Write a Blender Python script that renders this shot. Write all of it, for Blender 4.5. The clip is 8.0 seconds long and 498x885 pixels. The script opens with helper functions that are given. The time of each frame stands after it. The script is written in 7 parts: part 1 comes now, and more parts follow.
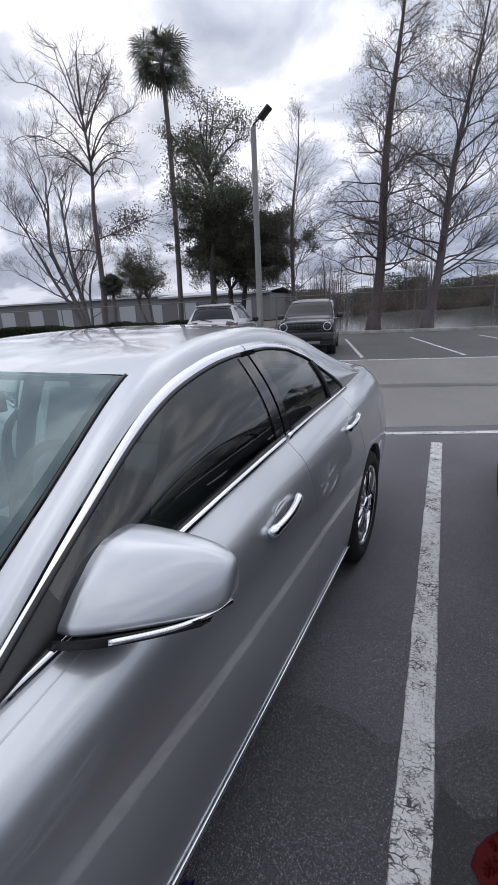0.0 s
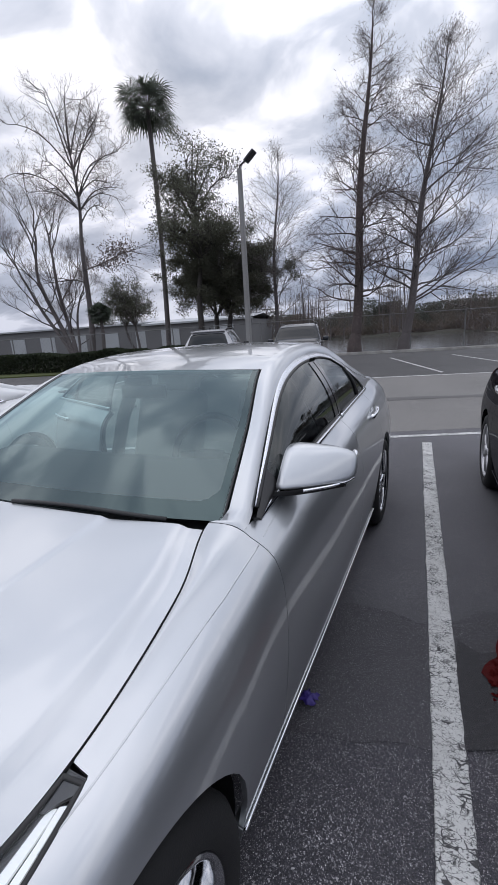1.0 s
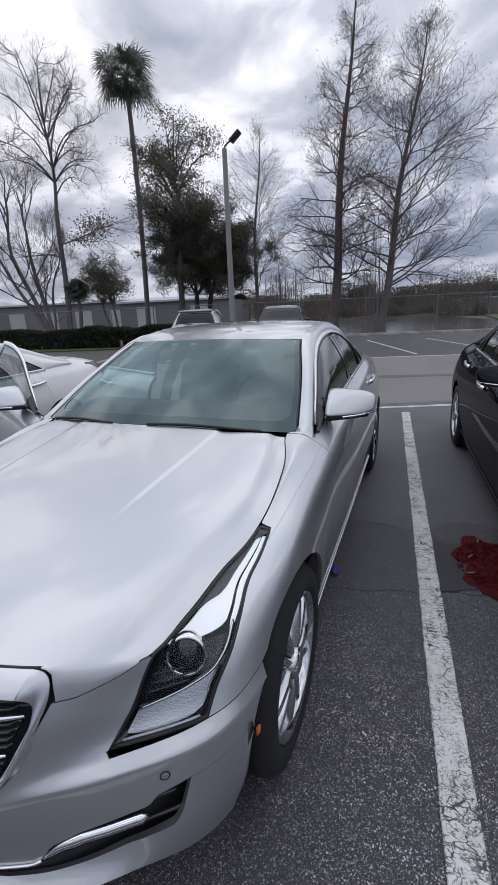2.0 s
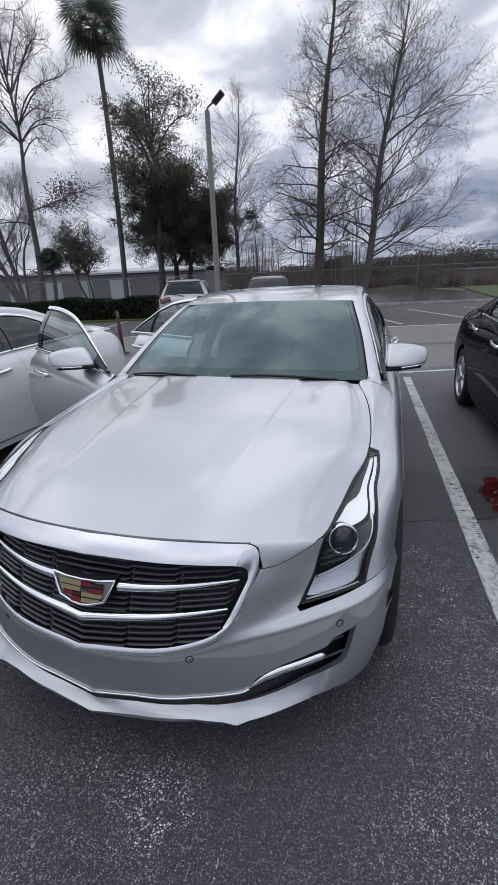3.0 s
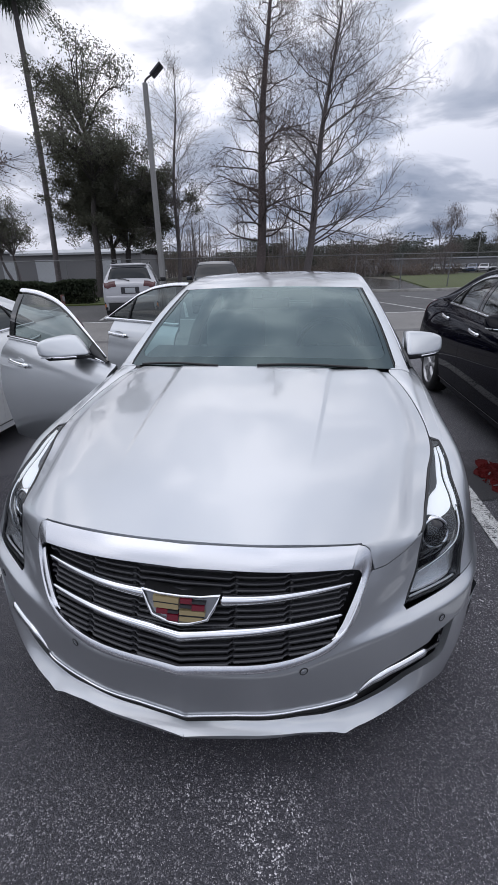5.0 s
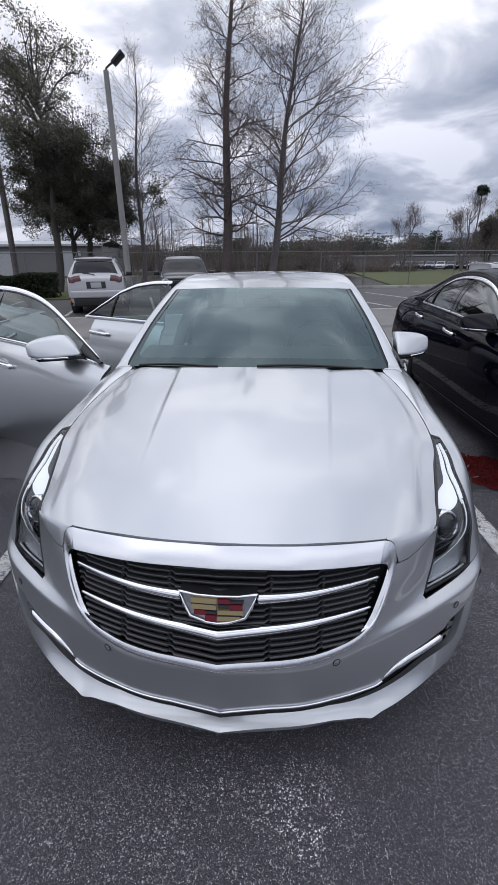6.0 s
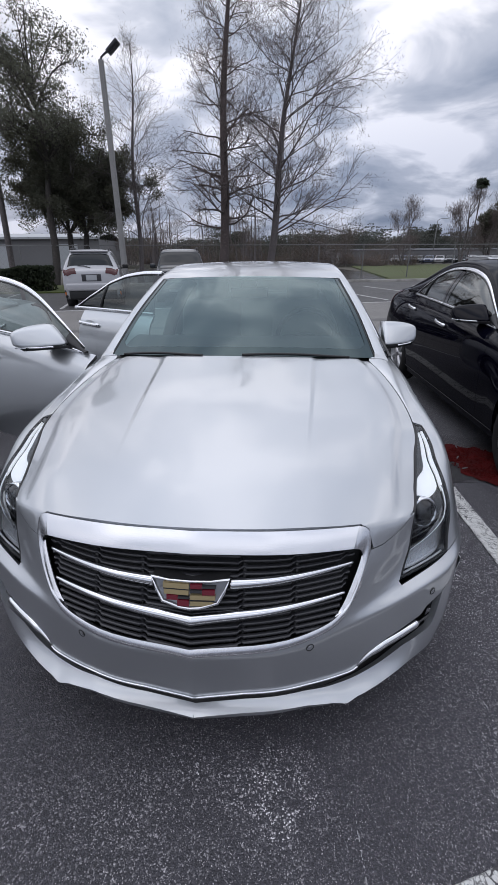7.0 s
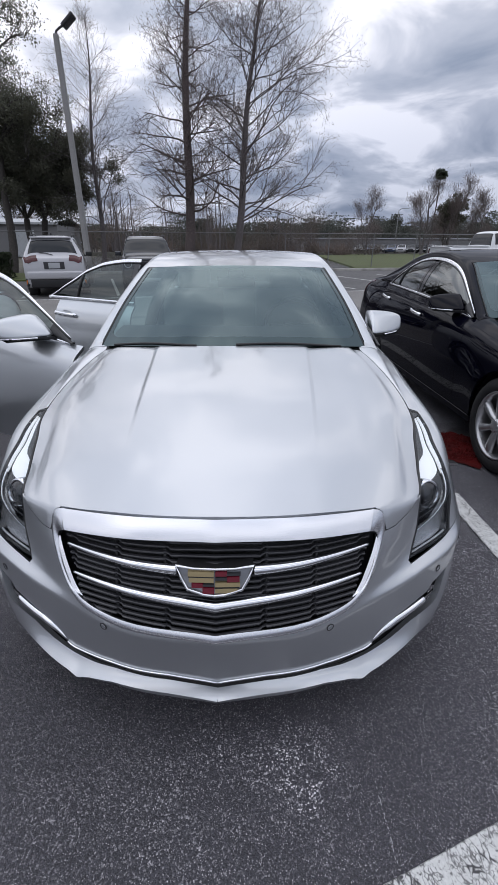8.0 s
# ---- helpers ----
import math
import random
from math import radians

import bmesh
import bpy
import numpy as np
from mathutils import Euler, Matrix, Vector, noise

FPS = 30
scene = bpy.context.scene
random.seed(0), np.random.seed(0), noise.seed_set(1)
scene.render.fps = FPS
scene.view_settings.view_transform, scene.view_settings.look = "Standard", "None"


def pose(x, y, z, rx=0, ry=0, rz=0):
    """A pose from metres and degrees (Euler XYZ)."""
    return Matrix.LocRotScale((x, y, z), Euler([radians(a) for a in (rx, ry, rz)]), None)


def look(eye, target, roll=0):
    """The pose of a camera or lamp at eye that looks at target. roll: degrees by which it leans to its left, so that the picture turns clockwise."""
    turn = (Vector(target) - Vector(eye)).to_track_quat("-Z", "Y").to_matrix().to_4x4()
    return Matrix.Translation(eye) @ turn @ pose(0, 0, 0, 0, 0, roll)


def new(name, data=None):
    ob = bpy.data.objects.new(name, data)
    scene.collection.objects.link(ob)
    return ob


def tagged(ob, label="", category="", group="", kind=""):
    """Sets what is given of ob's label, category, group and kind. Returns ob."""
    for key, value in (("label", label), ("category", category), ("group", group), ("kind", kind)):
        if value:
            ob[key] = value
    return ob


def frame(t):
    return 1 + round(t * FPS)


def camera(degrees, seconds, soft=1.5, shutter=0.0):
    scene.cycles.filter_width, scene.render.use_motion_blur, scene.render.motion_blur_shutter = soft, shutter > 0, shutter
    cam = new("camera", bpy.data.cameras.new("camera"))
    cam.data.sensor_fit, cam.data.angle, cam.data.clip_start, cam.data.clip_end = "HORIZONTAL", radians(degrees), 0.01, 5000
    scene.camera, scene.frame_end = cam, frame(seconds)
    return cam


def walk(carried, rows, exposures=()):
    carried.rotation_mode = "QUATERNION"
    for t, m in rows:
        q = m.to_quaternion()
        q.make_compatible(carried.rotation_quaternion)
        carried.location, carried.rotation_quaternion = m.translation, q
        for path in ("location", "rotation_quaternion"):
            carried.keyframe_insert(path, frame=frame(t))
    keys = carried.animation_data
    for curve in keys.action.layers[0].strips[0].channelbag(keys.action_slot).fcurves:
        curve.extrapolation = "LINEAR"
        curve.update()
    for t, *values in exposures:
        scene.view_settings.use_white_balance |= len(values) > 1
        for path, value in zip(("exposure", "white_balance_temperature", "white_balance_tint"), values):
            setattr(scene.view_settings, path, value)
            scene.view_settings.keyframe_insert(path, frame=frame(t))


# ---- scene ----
import functools

# ---- camera and walk ----
cam = camera(61.0, 8.0)
PATH = [
    (0, (1.325, 1.338, 1.427), (0.435, 3.027, 0.83), -2.8),
    (0.5, (1.34, 0.924, 1.422), (0.477, 2.649, 0.895), -3.7),
    (1, (1.253, 0.522, 1.43), (0.43, 2.276, 0.935), -3.6),
    (1.5, (1.271, 0.063, 1.449), (0.509, 1.837, 0.929), -2.7),
    (3, (0.793, -0.721, 1.407), (0.201, 1.057, 0.708), -2.5),
    (3.5, (0.696, -0.9, 1.452), (0.169, 0.897, 0.75), -1.8),
    (4, (0.559, -0.825, 1.429), (0.068, 0.974, 0.705), -1.8),
    (4.5, (0.456, -0.718, 1.398), (0.03, 1.089, 0.654), -1.7),
    (6, (0.163, -0.779, 1.446), (0.002, 1.054, 0.664), -0.5),
    (6.5, (0.207, -0.765, 1.441), (0.04, 1.065, 0.652), -0.3),
    (7, (0.232, -0.776, 1.417), (0.078, 1.048, 0.612), -0.4),
    (7.5, (0.201, -0.794, 1.416), (0.111, 1.023, 0.587), -0.4),
    (8, (0.095, -0.8, 1.422), (0.088, 1.011, 0.574), 0.1),
]
walk(cam, [(t, look(eye, target, roll)) for t, eye, target, roll in PATH],
     exposures=[(0.0, 0.04), (0.7, 0.0), (1.5, -0.18), (3.5, -0.16), (4.5, -0.07), (6.0, 0.0), (7.0, -0.06), (8.0, 0.0)])
# ---- world, sun, exposure ----
world = bpy.data.worlds.new("overcast_sky")
scene.world = world
world.use_nodes = True
wn, wl = world.node_tree.nodes, world.node_tree.links
wn.clear()


def wnode(kind, **values):
    n = wn.new(kind)
    for key, value in values.items():
        n.inputs[key].default_value = value
    return n


SUN_AZ, SUN_EL = radians(-38.0), radians(26.0)
sky = wn.new("ShaderNodeTexSky")
sky.sky_type = "NISHITA"
sky.sun_disc = False
sky.sun_elevation, sky.sun_rotation = SUN_EL, SUN_AZ
sky.air_density, sky.dust_density = 1.0, 2.5
coord = wn.new("ShaderNodeTexCoord")
split = wn.new("ShaderNodeSeparateXYZ")
wl.new(coord.outputs["Generated"], split.inputs[0])
lift = wn.new("ShaderNodeMath")
lift.operation = "MAXIMUM"
lift.inputs[1].default_value = 0.0
wl.new(split.outputs["Z"], lift.inputs[0])
lift2 = wn.new("ShaderNodeMath")
lift2.operation = "ADD"
lift2.inputs[1].default_value = 0.30
wl.new(lift.outputs[0], lift2.inputs[0])
flat = wn.new("ShaderNodeVectorMath")
flat.operation = "DIVIDE"
wl.new(coord.outputs["Generated"], flat.inputs[0])
wl.new(lift2.outputs[0], flat.inputs[1])
stretch = wn.new("ShaderNodeMapping")
stretch.inputs["Rotation"].default_value = (0, 0, radians(24))
stretch.inputs["Scale"].default_value = (0.95, 1.15, 0.0)
stretch.inputs["Location"].default_value = (7.3, 2.6, 0.0)
wl.new(flat.outputs[0], stretch.inputs["Vector"])
puff = wnode("ShaderNodeTexNoise", Scale=3.0, Detail=5.0, Roughness=0.5, Distortion=0.5)
wl.new(stretch.outputs[0], puff.inputs["Vector"])
tone = wn.new("ShaderNodeValToRGB")
tone.color_ramp.elements[0].position, tone.color_ramp.elements[0].color = 0.28, (0.335, 0.395, 0.52, 1)
tone.color_ramp.elements[1].position, tone.color_ramp.elements[1].color = 0.60, (1.09, 1.095, 1.185, 1)
mid = tone.color_ramp.elements.new(0.485)
mid.color = (0.635, 0.675, 0.79, 1)
wl.new(puff.outputs["Fac"], tone.inputs[0])
# the cloud is brightest round the hidden sun
toward = wn.new("ShaderNodeVectorMath")
toward.operation = "DOT_PRODUCT"
toward.inputs[1].default_value = (math.sin(SUN_AZ) * math.cos(SUN_EL), math.cos(SUN_AZ) * math.cos(SUN_EL), math.sin(SUN_EL))
wl.new(coord.outputs["Generated"], toward.inputs[0])
glow = wnode("ShaderNodeMapRange")
glow.inputs["From Min"].default_value, glow.inputs["From Max"].default_value = 0.35, 0.97
glow.inputs["To Min"].default_value, glow.inputs["To Max"].default_value = 0.95, 1.09
glow.interpolation_type = "SMOOTHSTEP"
wl.new(toward.outputs["Value"], glow.inputs["Value"])
# an overcast sky is brightest overhead
zenith = wn.new("ShaderNodeValToRGB")
zenith.color_ramp.elements[0].position, zenith.color_ramp.elements[0].color = 0.0, (0.66, 0.70, 0.78, 1)
zenith.color_ramp.elements[1].position, zenith.color_ramp.elements[1].color = 1.0, (1.8, 1.8, 1.8, 1)
for at_z, tint in ((0.08, (0.66, 0.70, 0.78)), (0.18, (0.82, 0.85, 0.92)), (0.30, (1.06, 1.065, 1.09)), (0.42, (1.14, 1.14, 1.14)), (0.55, (1.36, 1.36, 1.36))):
    zenith.color_ramp.elements.new(at_z).color = (*tint, 1)
wl.new(split.outputs["Z"], zenith.inputs[0])
bright = wn.new("ShaderNodeVectorMath")
bright.operation = "SCALE"
wl.new(tone.outputs[0], bright.inputs[0])
wl.new(glow.outputs[0], bright.inputs["Scale"])
cloud = wn.new("ShaderNodeVectorMath")
cloud.operation = "MULTIPLY"
wl.new(bright.outputs[0], cloud.inputs[0])
wl.new(zenith.outputs[0], cloud.inputs[1])
dim = wn.new("ShaderNodeVectorMath")
dim.operation = "SCALE"
dim.inputs["Scale"].default_value = 0.07
wl.new(sky.outputs[0], dim.inputs[0])
both = wn.new("ShaderNodeMix")
both.data_type = "RGBA"
both.inputs["Factor"].default_value = 0.95
wl.new(dim.outputs[0], both.inputs["A"])
wl.new(cloud.outputs[0], both.inputs["B"])
back = wn.new("ShaderNodeBackground")
back.inputs["Strength"].default_value = 0.90
wl.new(both.outputs["Result"], back.inputs["Color"])
out = wn.new("ShaderNodeOutputWorld")
wl.new(back.outputs[0], out.inputs["Surface"])

sun = new("sun", bpy.data.lights.new("sun", "SUN"))
sun.data.energy, sun.data.angle, sun.data.color = 0.5, radians(178), (1.0, 0.98, 1.02)
sun.matrix_world = look((0, 0, 30), (-30 * math.sin(SUN_AZ) * math.cos(SUN_EL), -30 * math.cos(SUN_AZ) * math.cos(SUN_EL), 30 - 30 * math.sin(SUN_EL)))
scene.view_settings.exposure = 0.0
# ---- materials ----
def material(name, base, rough=0.6, metal=0.0, coat=0.0, grain=0.0, grain_scale=40.0, stain=0.0, stain_scale=3.0, bump=0.0, bump_scale=120.0, vary=0.0, tint=(0.5, 0.5, 0.5), spec=0.5, space="Object"):
    """A surface with fine grain, larger stains of another tint, and relief."""
    m = bpy.data.materials.new(name)
    m.use_nodes = True
    nt = m.node_tree
    b = nt.nodes["Principled BSDF"]
    b.inputs["Roughness"].default_value = rough
    b.inputs["Metallic"].default_value = metal
    b.inputs["Coat Weight"].default_value = coat
    b.inputs["Coat Roughness"].default_value = 0.03
    b.inputs["Specular IOR Level"].default_value = spec
    b.inputs["Base Color"].default_value = (*base, 1)
    tc = nt.nodes.new("ShaderNodeTexCoord")
    last = None

    def mixed(a, bcol, fac):
        mx = nt.nodes.new("ShaderNodeMix")
        mx.data_type = "RGBA"
        for sock, val in (("A", a), ("B", bcol)):
            if isinstance(val, tuple):
                mx.inputs[sock].default_value = (*val, 1)
            else:
                nt.links.new(val, mx.inputs[sock])
        nt.links.new(fac, mx.inputs["Factor"])
        return mx.outputs["Result"]

    def noise_fac(scale, lo, hi, amount, detail=4.0):
        n = nt.nodes.new("ShaderNodeTexNoise")
        n.inputs["Scale"].default_value, n.inputs["Detail"].default_value = scale, detail
        nt.links.new(tc.outputs[space], n.inputs["Vector"])
        r = nt.nodes.new("ShaderNodeMapRange")
        r.inputs["From Min"].default_value, r.inputs["From Max"].default_value = lo, hi
        r.inputs["To Max"].default_value = amount
        nt.links.new(n.outputs["Fac"], r.inputs["Value"])
        return r.outputs[0]

    last = base
    if stain:
        last = mixed(last, tuple(c * (1 - stain) + t * stain * 0.6 for c, t in zip(base, tint)), noise_fac(stain_scale, 0.42, 0.68, 1.0, 5.0))
    if grain:
        last = mixed(last, tuple(min(1, c * 2.2 + 0.02) for c in base), noise_fac(grain_scale, 0.5, 0.8, grain, 3.0))
        last = mixed(last, tuple(c * 0.4 for c in base), noise_fac(grain_scale * 1.7, 0.55, 0.8, grain, 2.0))
    if vary:
        oi = nt.nodes.new("ShaderNodeObjectInfo")
        sc = nt.nodes.new("ShaderNodeMath")
        sc.operation = "MULTIPLY"
        sc.inputs[1].default_value = vary
        nt.links.new(oi.outputs["Random"], sc.inputs[0])
        last = mixed(last, tuple(c * 0.5 for c in base), sc.outputs[0])
    if not isinstance(last, tuple):
        nt.links.new(last, b.inputs["Base Color"])
    if bump:
        n = nt.nodes.new("ShaderNodeTexNoise")
        n.inputs["Scale"].default_value, n.inputs["Detail"].default_value = bump_scale, 3.0
        nt.links.new(tc.outputs[space], n.inputs["Vector"])
        bp = nt.nodes.new("ShaderNodeBump")
        bp.inputs["Strength"].default_value = bump
        bp.inputs["Distance"].default_value = 0.01
        nt.links.new(n.outputs["Fac"], bp.inputs["Height"])
        nt.links.new(bp.outputs[0], b.inputs["Normal"])
    return m


def glass(name, tint, rough=0.0, ior=1.6, gloss=(0.95, 0.98, 0.97)):
    """A thin tinted pane: see-through, with a mirror that grows at grazing angles."""
    m = bpy.data.materials.new(name)
    m.use_nodes = True
    nt = m.node_tree
    nt.nodes.clear()
    o = nt.nodes.new("ShaderNodeOutputMaterial")
    tr = nt.nodes.new("ShaderNodeBsdfTransparent")
    tr.inputs[0].default_value = (*tint, 1)
    gl = nt.nodes.new("ShaderNodeBsdfGlossy")
    gl.inputs["Roughness"].default_value = rough
    gl.inputs["Color"].default_value = (*gloss, 1)
    fr = nt.nodes.new("ShaderNodeFresnel")
    fr.inputs["IOR"].default_value = ior
    mx = nt.nodes.new("ShaderNodeMixShader")
    nt.links.new(fr.outputs[0], mx.inputs[0])
    nt.links.new(tr.outputs[0], mx.inputs[1])
    nt.links.new(gl.outputs[0], mx.inputs[2])
    nt.links.new(mx.outputs[0], o.inputs[0])
    return m


SILVER = material("silver_paint", (0.520, 0.540, 0.562), 0.37, 0.84, 1.0, stain=0.05, stain_scale=2.0)
SILVER.node_tree.nodes["Principled BSDF"].inputs["Coat IOR"].default_value = 1.85
BLACK_PAINT = material("black_paint", (0.002, 0.002, 0.006), 0.3, 0.0, 0.42, spec=0.0)
WHITE_PAINT = material("white_paint", (0.72, 0.73, 0.74), 0.35, 0.0, 1.0, stain=0.04)
CHROME = material("chrome", (0.82, 0.83, 0.85), 0.08, 1.0)
SATIN = material("satin_chrome", (0.82, 0.83, 0.86), 0.26, 1.0)
RIM = material("polished_alloy", (0.66, 0.67, 0.69), 0.14, 1.0, stain=0.1, stain_scale=9)
RIM_DARK = material("painted_alloy", (0.50, 0.50, 0.51), 0.35, 0.9)
BLACK = material("black_plastic", (0.012, 0.012, 0.013), 0.45, grain=0.2, grain_scale=200)
FRIT = material("printed_black_edge", (0.010, 0.016, 0.016), 0.03)
FRIT.node_tree.nodes["Principled BSDF"].inputs["IOR"].default_value = 1.85
FRIT.node_tree.nodes["Principled BSDF"].inputs["Specular Tint"].default_value = (0.66, 0.90, 0.93, 1)
GLOSS_BLACK = material("gloss_black", (0.01, 0.01, 0.012), 0.12, coat=0.5)
SLAT = material("grille_slat_black", (0.030, 0.030, 0.034), 0.24, coat=0.3)
RUBBER = material("tyre_rubber", (0.010, 0.010, 0.011), 0.85, stain=0.12, stain_scale=14, tint=(0.06, 0.055, 0.05), bump=0.2, bump_scale=260)
CABIN = material("grey_cloth", (0.055, 0.06, 0.06), 0.9, grain=0.3, grain_scale=160)
SEAT = material("pale_leather", (0.26, 0.27, 0.26), 0.6, stain=0.15, stain_scale=6)
WINDSHIELD = glass("windshield_glass", (0.31, 0.44, 0.42), ior=2.15, gloss=(0.72, 0.90, 0.93))
DARK_TINT = glass("dark_tinted_glass", (0.12, 0.14, 0.14), ior=2.3)
TINTED = glass("tinted_glass", (0.32, 0.38, 0.37), ior=1.65)
CLEAR = glass("lamp_lens", (0.93, 0.95, 0.96), ior=1.34, gloss=(0.6, 0.62, 0.64))
TRIM_GREY = material("lamp_trim", (0.11, 0.11, 0.115), 0.5, 0.3)
REFLECTOR = material("lamp_reflector", (0.75, 0.76, 0.78), 0.22, 0.85, bump=0.12, bump_scale=220)
LAMP_WHITE = material("lamp_reflector", (0.86, 0.87, 0.90), 0.3, 0.15, 0.5)
RED_LENS = material("red_lens", (0.060, 0.003, 0.006), 0.25, coat=0.2)
AMBER = material("amber_lens", (0.75, 0.2, 0.02), 0.2, coat=1.0)
GOLD = material("gold_enamel", (0.50, 0.40, 0.22), 0.3, 0.6)
RED_ENAMEL = material("red_enamel", (0.15, 0.010, 0.022), 0.25, coat=0.8)
STEEL = material("brushed_steel", (0.34, 0.35, 0.37), 0.35, 0.8)
DARK_METAL = material("dark_metal", (0.06, 0.06, 0.065), 0.5, 0.6)
PANE = material("dark_pane", (0.010, 0.012, 0.014), 0.05, spec=0.5)
# added emission brightens the headlight's white strip and the reflector beside it
GLOW_WHITE = material("glowing_lamp_white", (0.86, 0.87, 0.90), 0.3, 0.0, 0.5)
GLOW_WHITE.node_tree.nodes["Principled BSDF"].inputs["Emission Color"].default_value = (0.93, 0.96, 1.0, 1)
GLOW_WHITE.node_tree.nodes["Principled BSDF"].inputs["Emission Strength"].default_value = 0.38


def leafy(m, share=0.4):
    """Lets part of the light through thin leaves and twigs."""
    nt = m.node_tree
    b = nt.nodes["Principled BSDF"]
    o = nt.nodes["Material Output"]
    thin = nt.nodes.new("ShaderNodeBsdfTranslucent")
    if b.inputs["Base Color"].links:
        nt.links.new(b.inputs["Base Color"].links[0].from_socket, thin.inputs["Color"])
    else:
        thin.inputs["Color"].default_value = b.inputs["Base Color"].default_value
    mx = nt.nodes.new("ShaderNodeMixShader")
    mx.inputs[0].default_value = share
    nt.links.new(b.outputs[0], mx.inputs[1])
    nt.links.new(thin.outputs[0], mx.inputs[2])
    nt.links.new(mx.outputs[0], o.inputs["Surface"])
    return m
# ---- mesh helpers ----
def part(name, bm, mat, parent=None, label="", smooth=True):
    """Links a bmesh as one mesh object under a thing or a part."""
    me = bpy.data.meshes.new(name)
    if smooth:
        for f in bm.faces:
            f.smooth = True
    bm.to_mesh(me)
    bm.free()
    me.materials.append(mat)
    ob = new(name, me)
    ob.parent = parent
    return tagged(ob, label) if label else ob


def thing(name, label, category, m=None, group="", kind=""):
    ob = new(name)
    ob.empty_display_size = 0.2
    if m is not None:
        ob.matrix_basis = m
    return tagged(ob, label, category, group, kind)


def spline(points, u):
    """Catmull-Rom through evenly numbered points, ends held."""
    n = len(points) - 1
    u = min(max(u, 0.0), float(n))
    i = min(int(u), n - 1)
    t = u - i
    p1, p2 = Vector(points[i]), Vector(points[i + 1])
    p0 = Vector(points[i - 1]) if i > 0 else p1 * 2 - p2
    p3 = Vector(points[i + 2]) if i + 2 <= n else p2 * 2 - p1
    return 0.5 * (2 * p1 + (p2 - p0) * t + (2 * p0 - 5 * p1 + 4 * p2 - p3) * t * t + (3 * p1 - p0 - 3 * p2 + p3) * t ** 3)


def line_at(keys, x):
    """Straight interpolation between (x, value) keys."""
    if x <= keys[0][0]:
        return keys[0][1]
    for (a, va), (b, vb) in zip(keys, keys[1:]):
        if x <= b:
            return va + (vb - va) * (x - a) / max(b - a, 1e-9)
    return keys[-1][1]


def steps(a, b, n):
    return [a + (b - a) * i / n for i in range(n + 1)]


def grid(rows, fold=0.0, flip=False, bm=None):
    """A sheet through rows of points; fold turns its free edges inwards by that depth."""
    bm = bm or bmesh.new()
    vs = [[bm.verts.new(p) for p in row] for row in rows]
    made = []
    for r0, r1 in zip(vs, vs[1:]):
        for i in range(len(r0) - 1):
            q = (r0[i], r0[i + 1], r1[i + 1], r1[i])
            made.append(bm.faces.new(q[::-1] if flip else q))
    bmesh.ops.remove_doubles(bm, verts=bm.verts, dist=0.0004)
    if fold:
        folded(bm, fold)
    return bm


def folded(bm, depth):
    bm.normal_update()
    edges = [e for e in bm.edges if e.is_boundary]
    normals = {v: v.normal.copy() for e in edges for v in e.verts}
    got = bmesh.ops.extrude_edge_only(bm, edges=edges)["geom"]
    fresh = [g for g in got if isinstance(g, bmesh.types.BMVert)]
    keys = list(normals)
    tree = {}
    for v in keys:
        tree.setdefault((round(v.co.x, 5), round(v.co.y, 5), round(v.co.z, 5)), normals[v])
    for v in fresh:
        nrm = tree.get((round(v.co.x, 5), round(v.co.y, 5), round(v.co.z, 5)))
        if nrm:
            v.co -= nrm * depth
    for e in edges:
        if e.is_valid:
            e.smooth = False
    return bm


def tube(points, radius, sides=8, bm=None, flat=1.0, closed=False):
    """A round bar along points; radius may be a list; flat squeezes it upright."""
    bm = bm or bmesh.new()
    pts = [Vector(p) for p in points]
    n = len(pts)
    rings = []
    for i, p in enumerate(pts):
        a = pts[i - 1] if i > 0 or closed else pts[0]
        b = pts[(i + 1) % n] if i < n - 1 or closed else pts[-1]
        d = (b - a).normalized()
        side = d.cross(Vector((0, 0, 1)))
        side = side.normalized() if side.length > 0.01 else Vector((1, 0, 0))
        up = side.cross(d).normalized()
        r = radius[i] if isinstance(radius, (list, tuple)) else radius
        rings.append([bm.verts.new(p + side * r * math.cos(k * math.tau / sides) + up * r * flat * math.sin(k * math.tau / sides)) for k in range(sides)])
    pairs = list(zip(rings, rings[1:])) + ([(rings[-1], rings[0])] if closed else [])
    for r0, r1 in pairs:
        for k in range(sides):
            bm.faces.new((r0[k], r0[(k + 1) % sides], r1[(k + 1) % sides], r1[k]))
    if not closed:
        bm.faces.new(rings[0][::-1])
        bm.faces.new(rings[-1])
    return bm


def box(size, centre, bevel=0.0, bm=None, turn=None, segments=2):
    bm = bm or bmesh.new()
    m = Matrix.Translation(centre) @ (turn.to_4x4() if turn else Matrix.Identity(4)) @ Matrix.Diagonal((*size, 1))
    got = bmesh.ops.create_cube(bm, size=1, matrix=m)
    if bevel:
        edges = list({e for v in got["verts"] for e in v.link_edges})
        bmesh.ops.bevel(bm, geom=edges, offset=bevel, segments=segments, affect="EDGES", profile=0.7)
    return bm


def lathe(profile, sides=40, bm=None, axis="x"):
    """Turns (along, radius) pairs round the x axis."""
    bm = bm or bmesh.new()
    rings = []
    for a, r in profile:
        rings.append([bm.verts.new((a, r * math.cos(k * math.tau / sides), r * math.sin(k * math.tau / sides))) for k in range(sides)])
    for r0, r1 in zip(rings, rings[1:]):
        for k in range(sides):
            bm.faces.new((r0[k], r0[(k + 1) % sides], r1[(k + 1) % sides], r1[k]))
    return bm


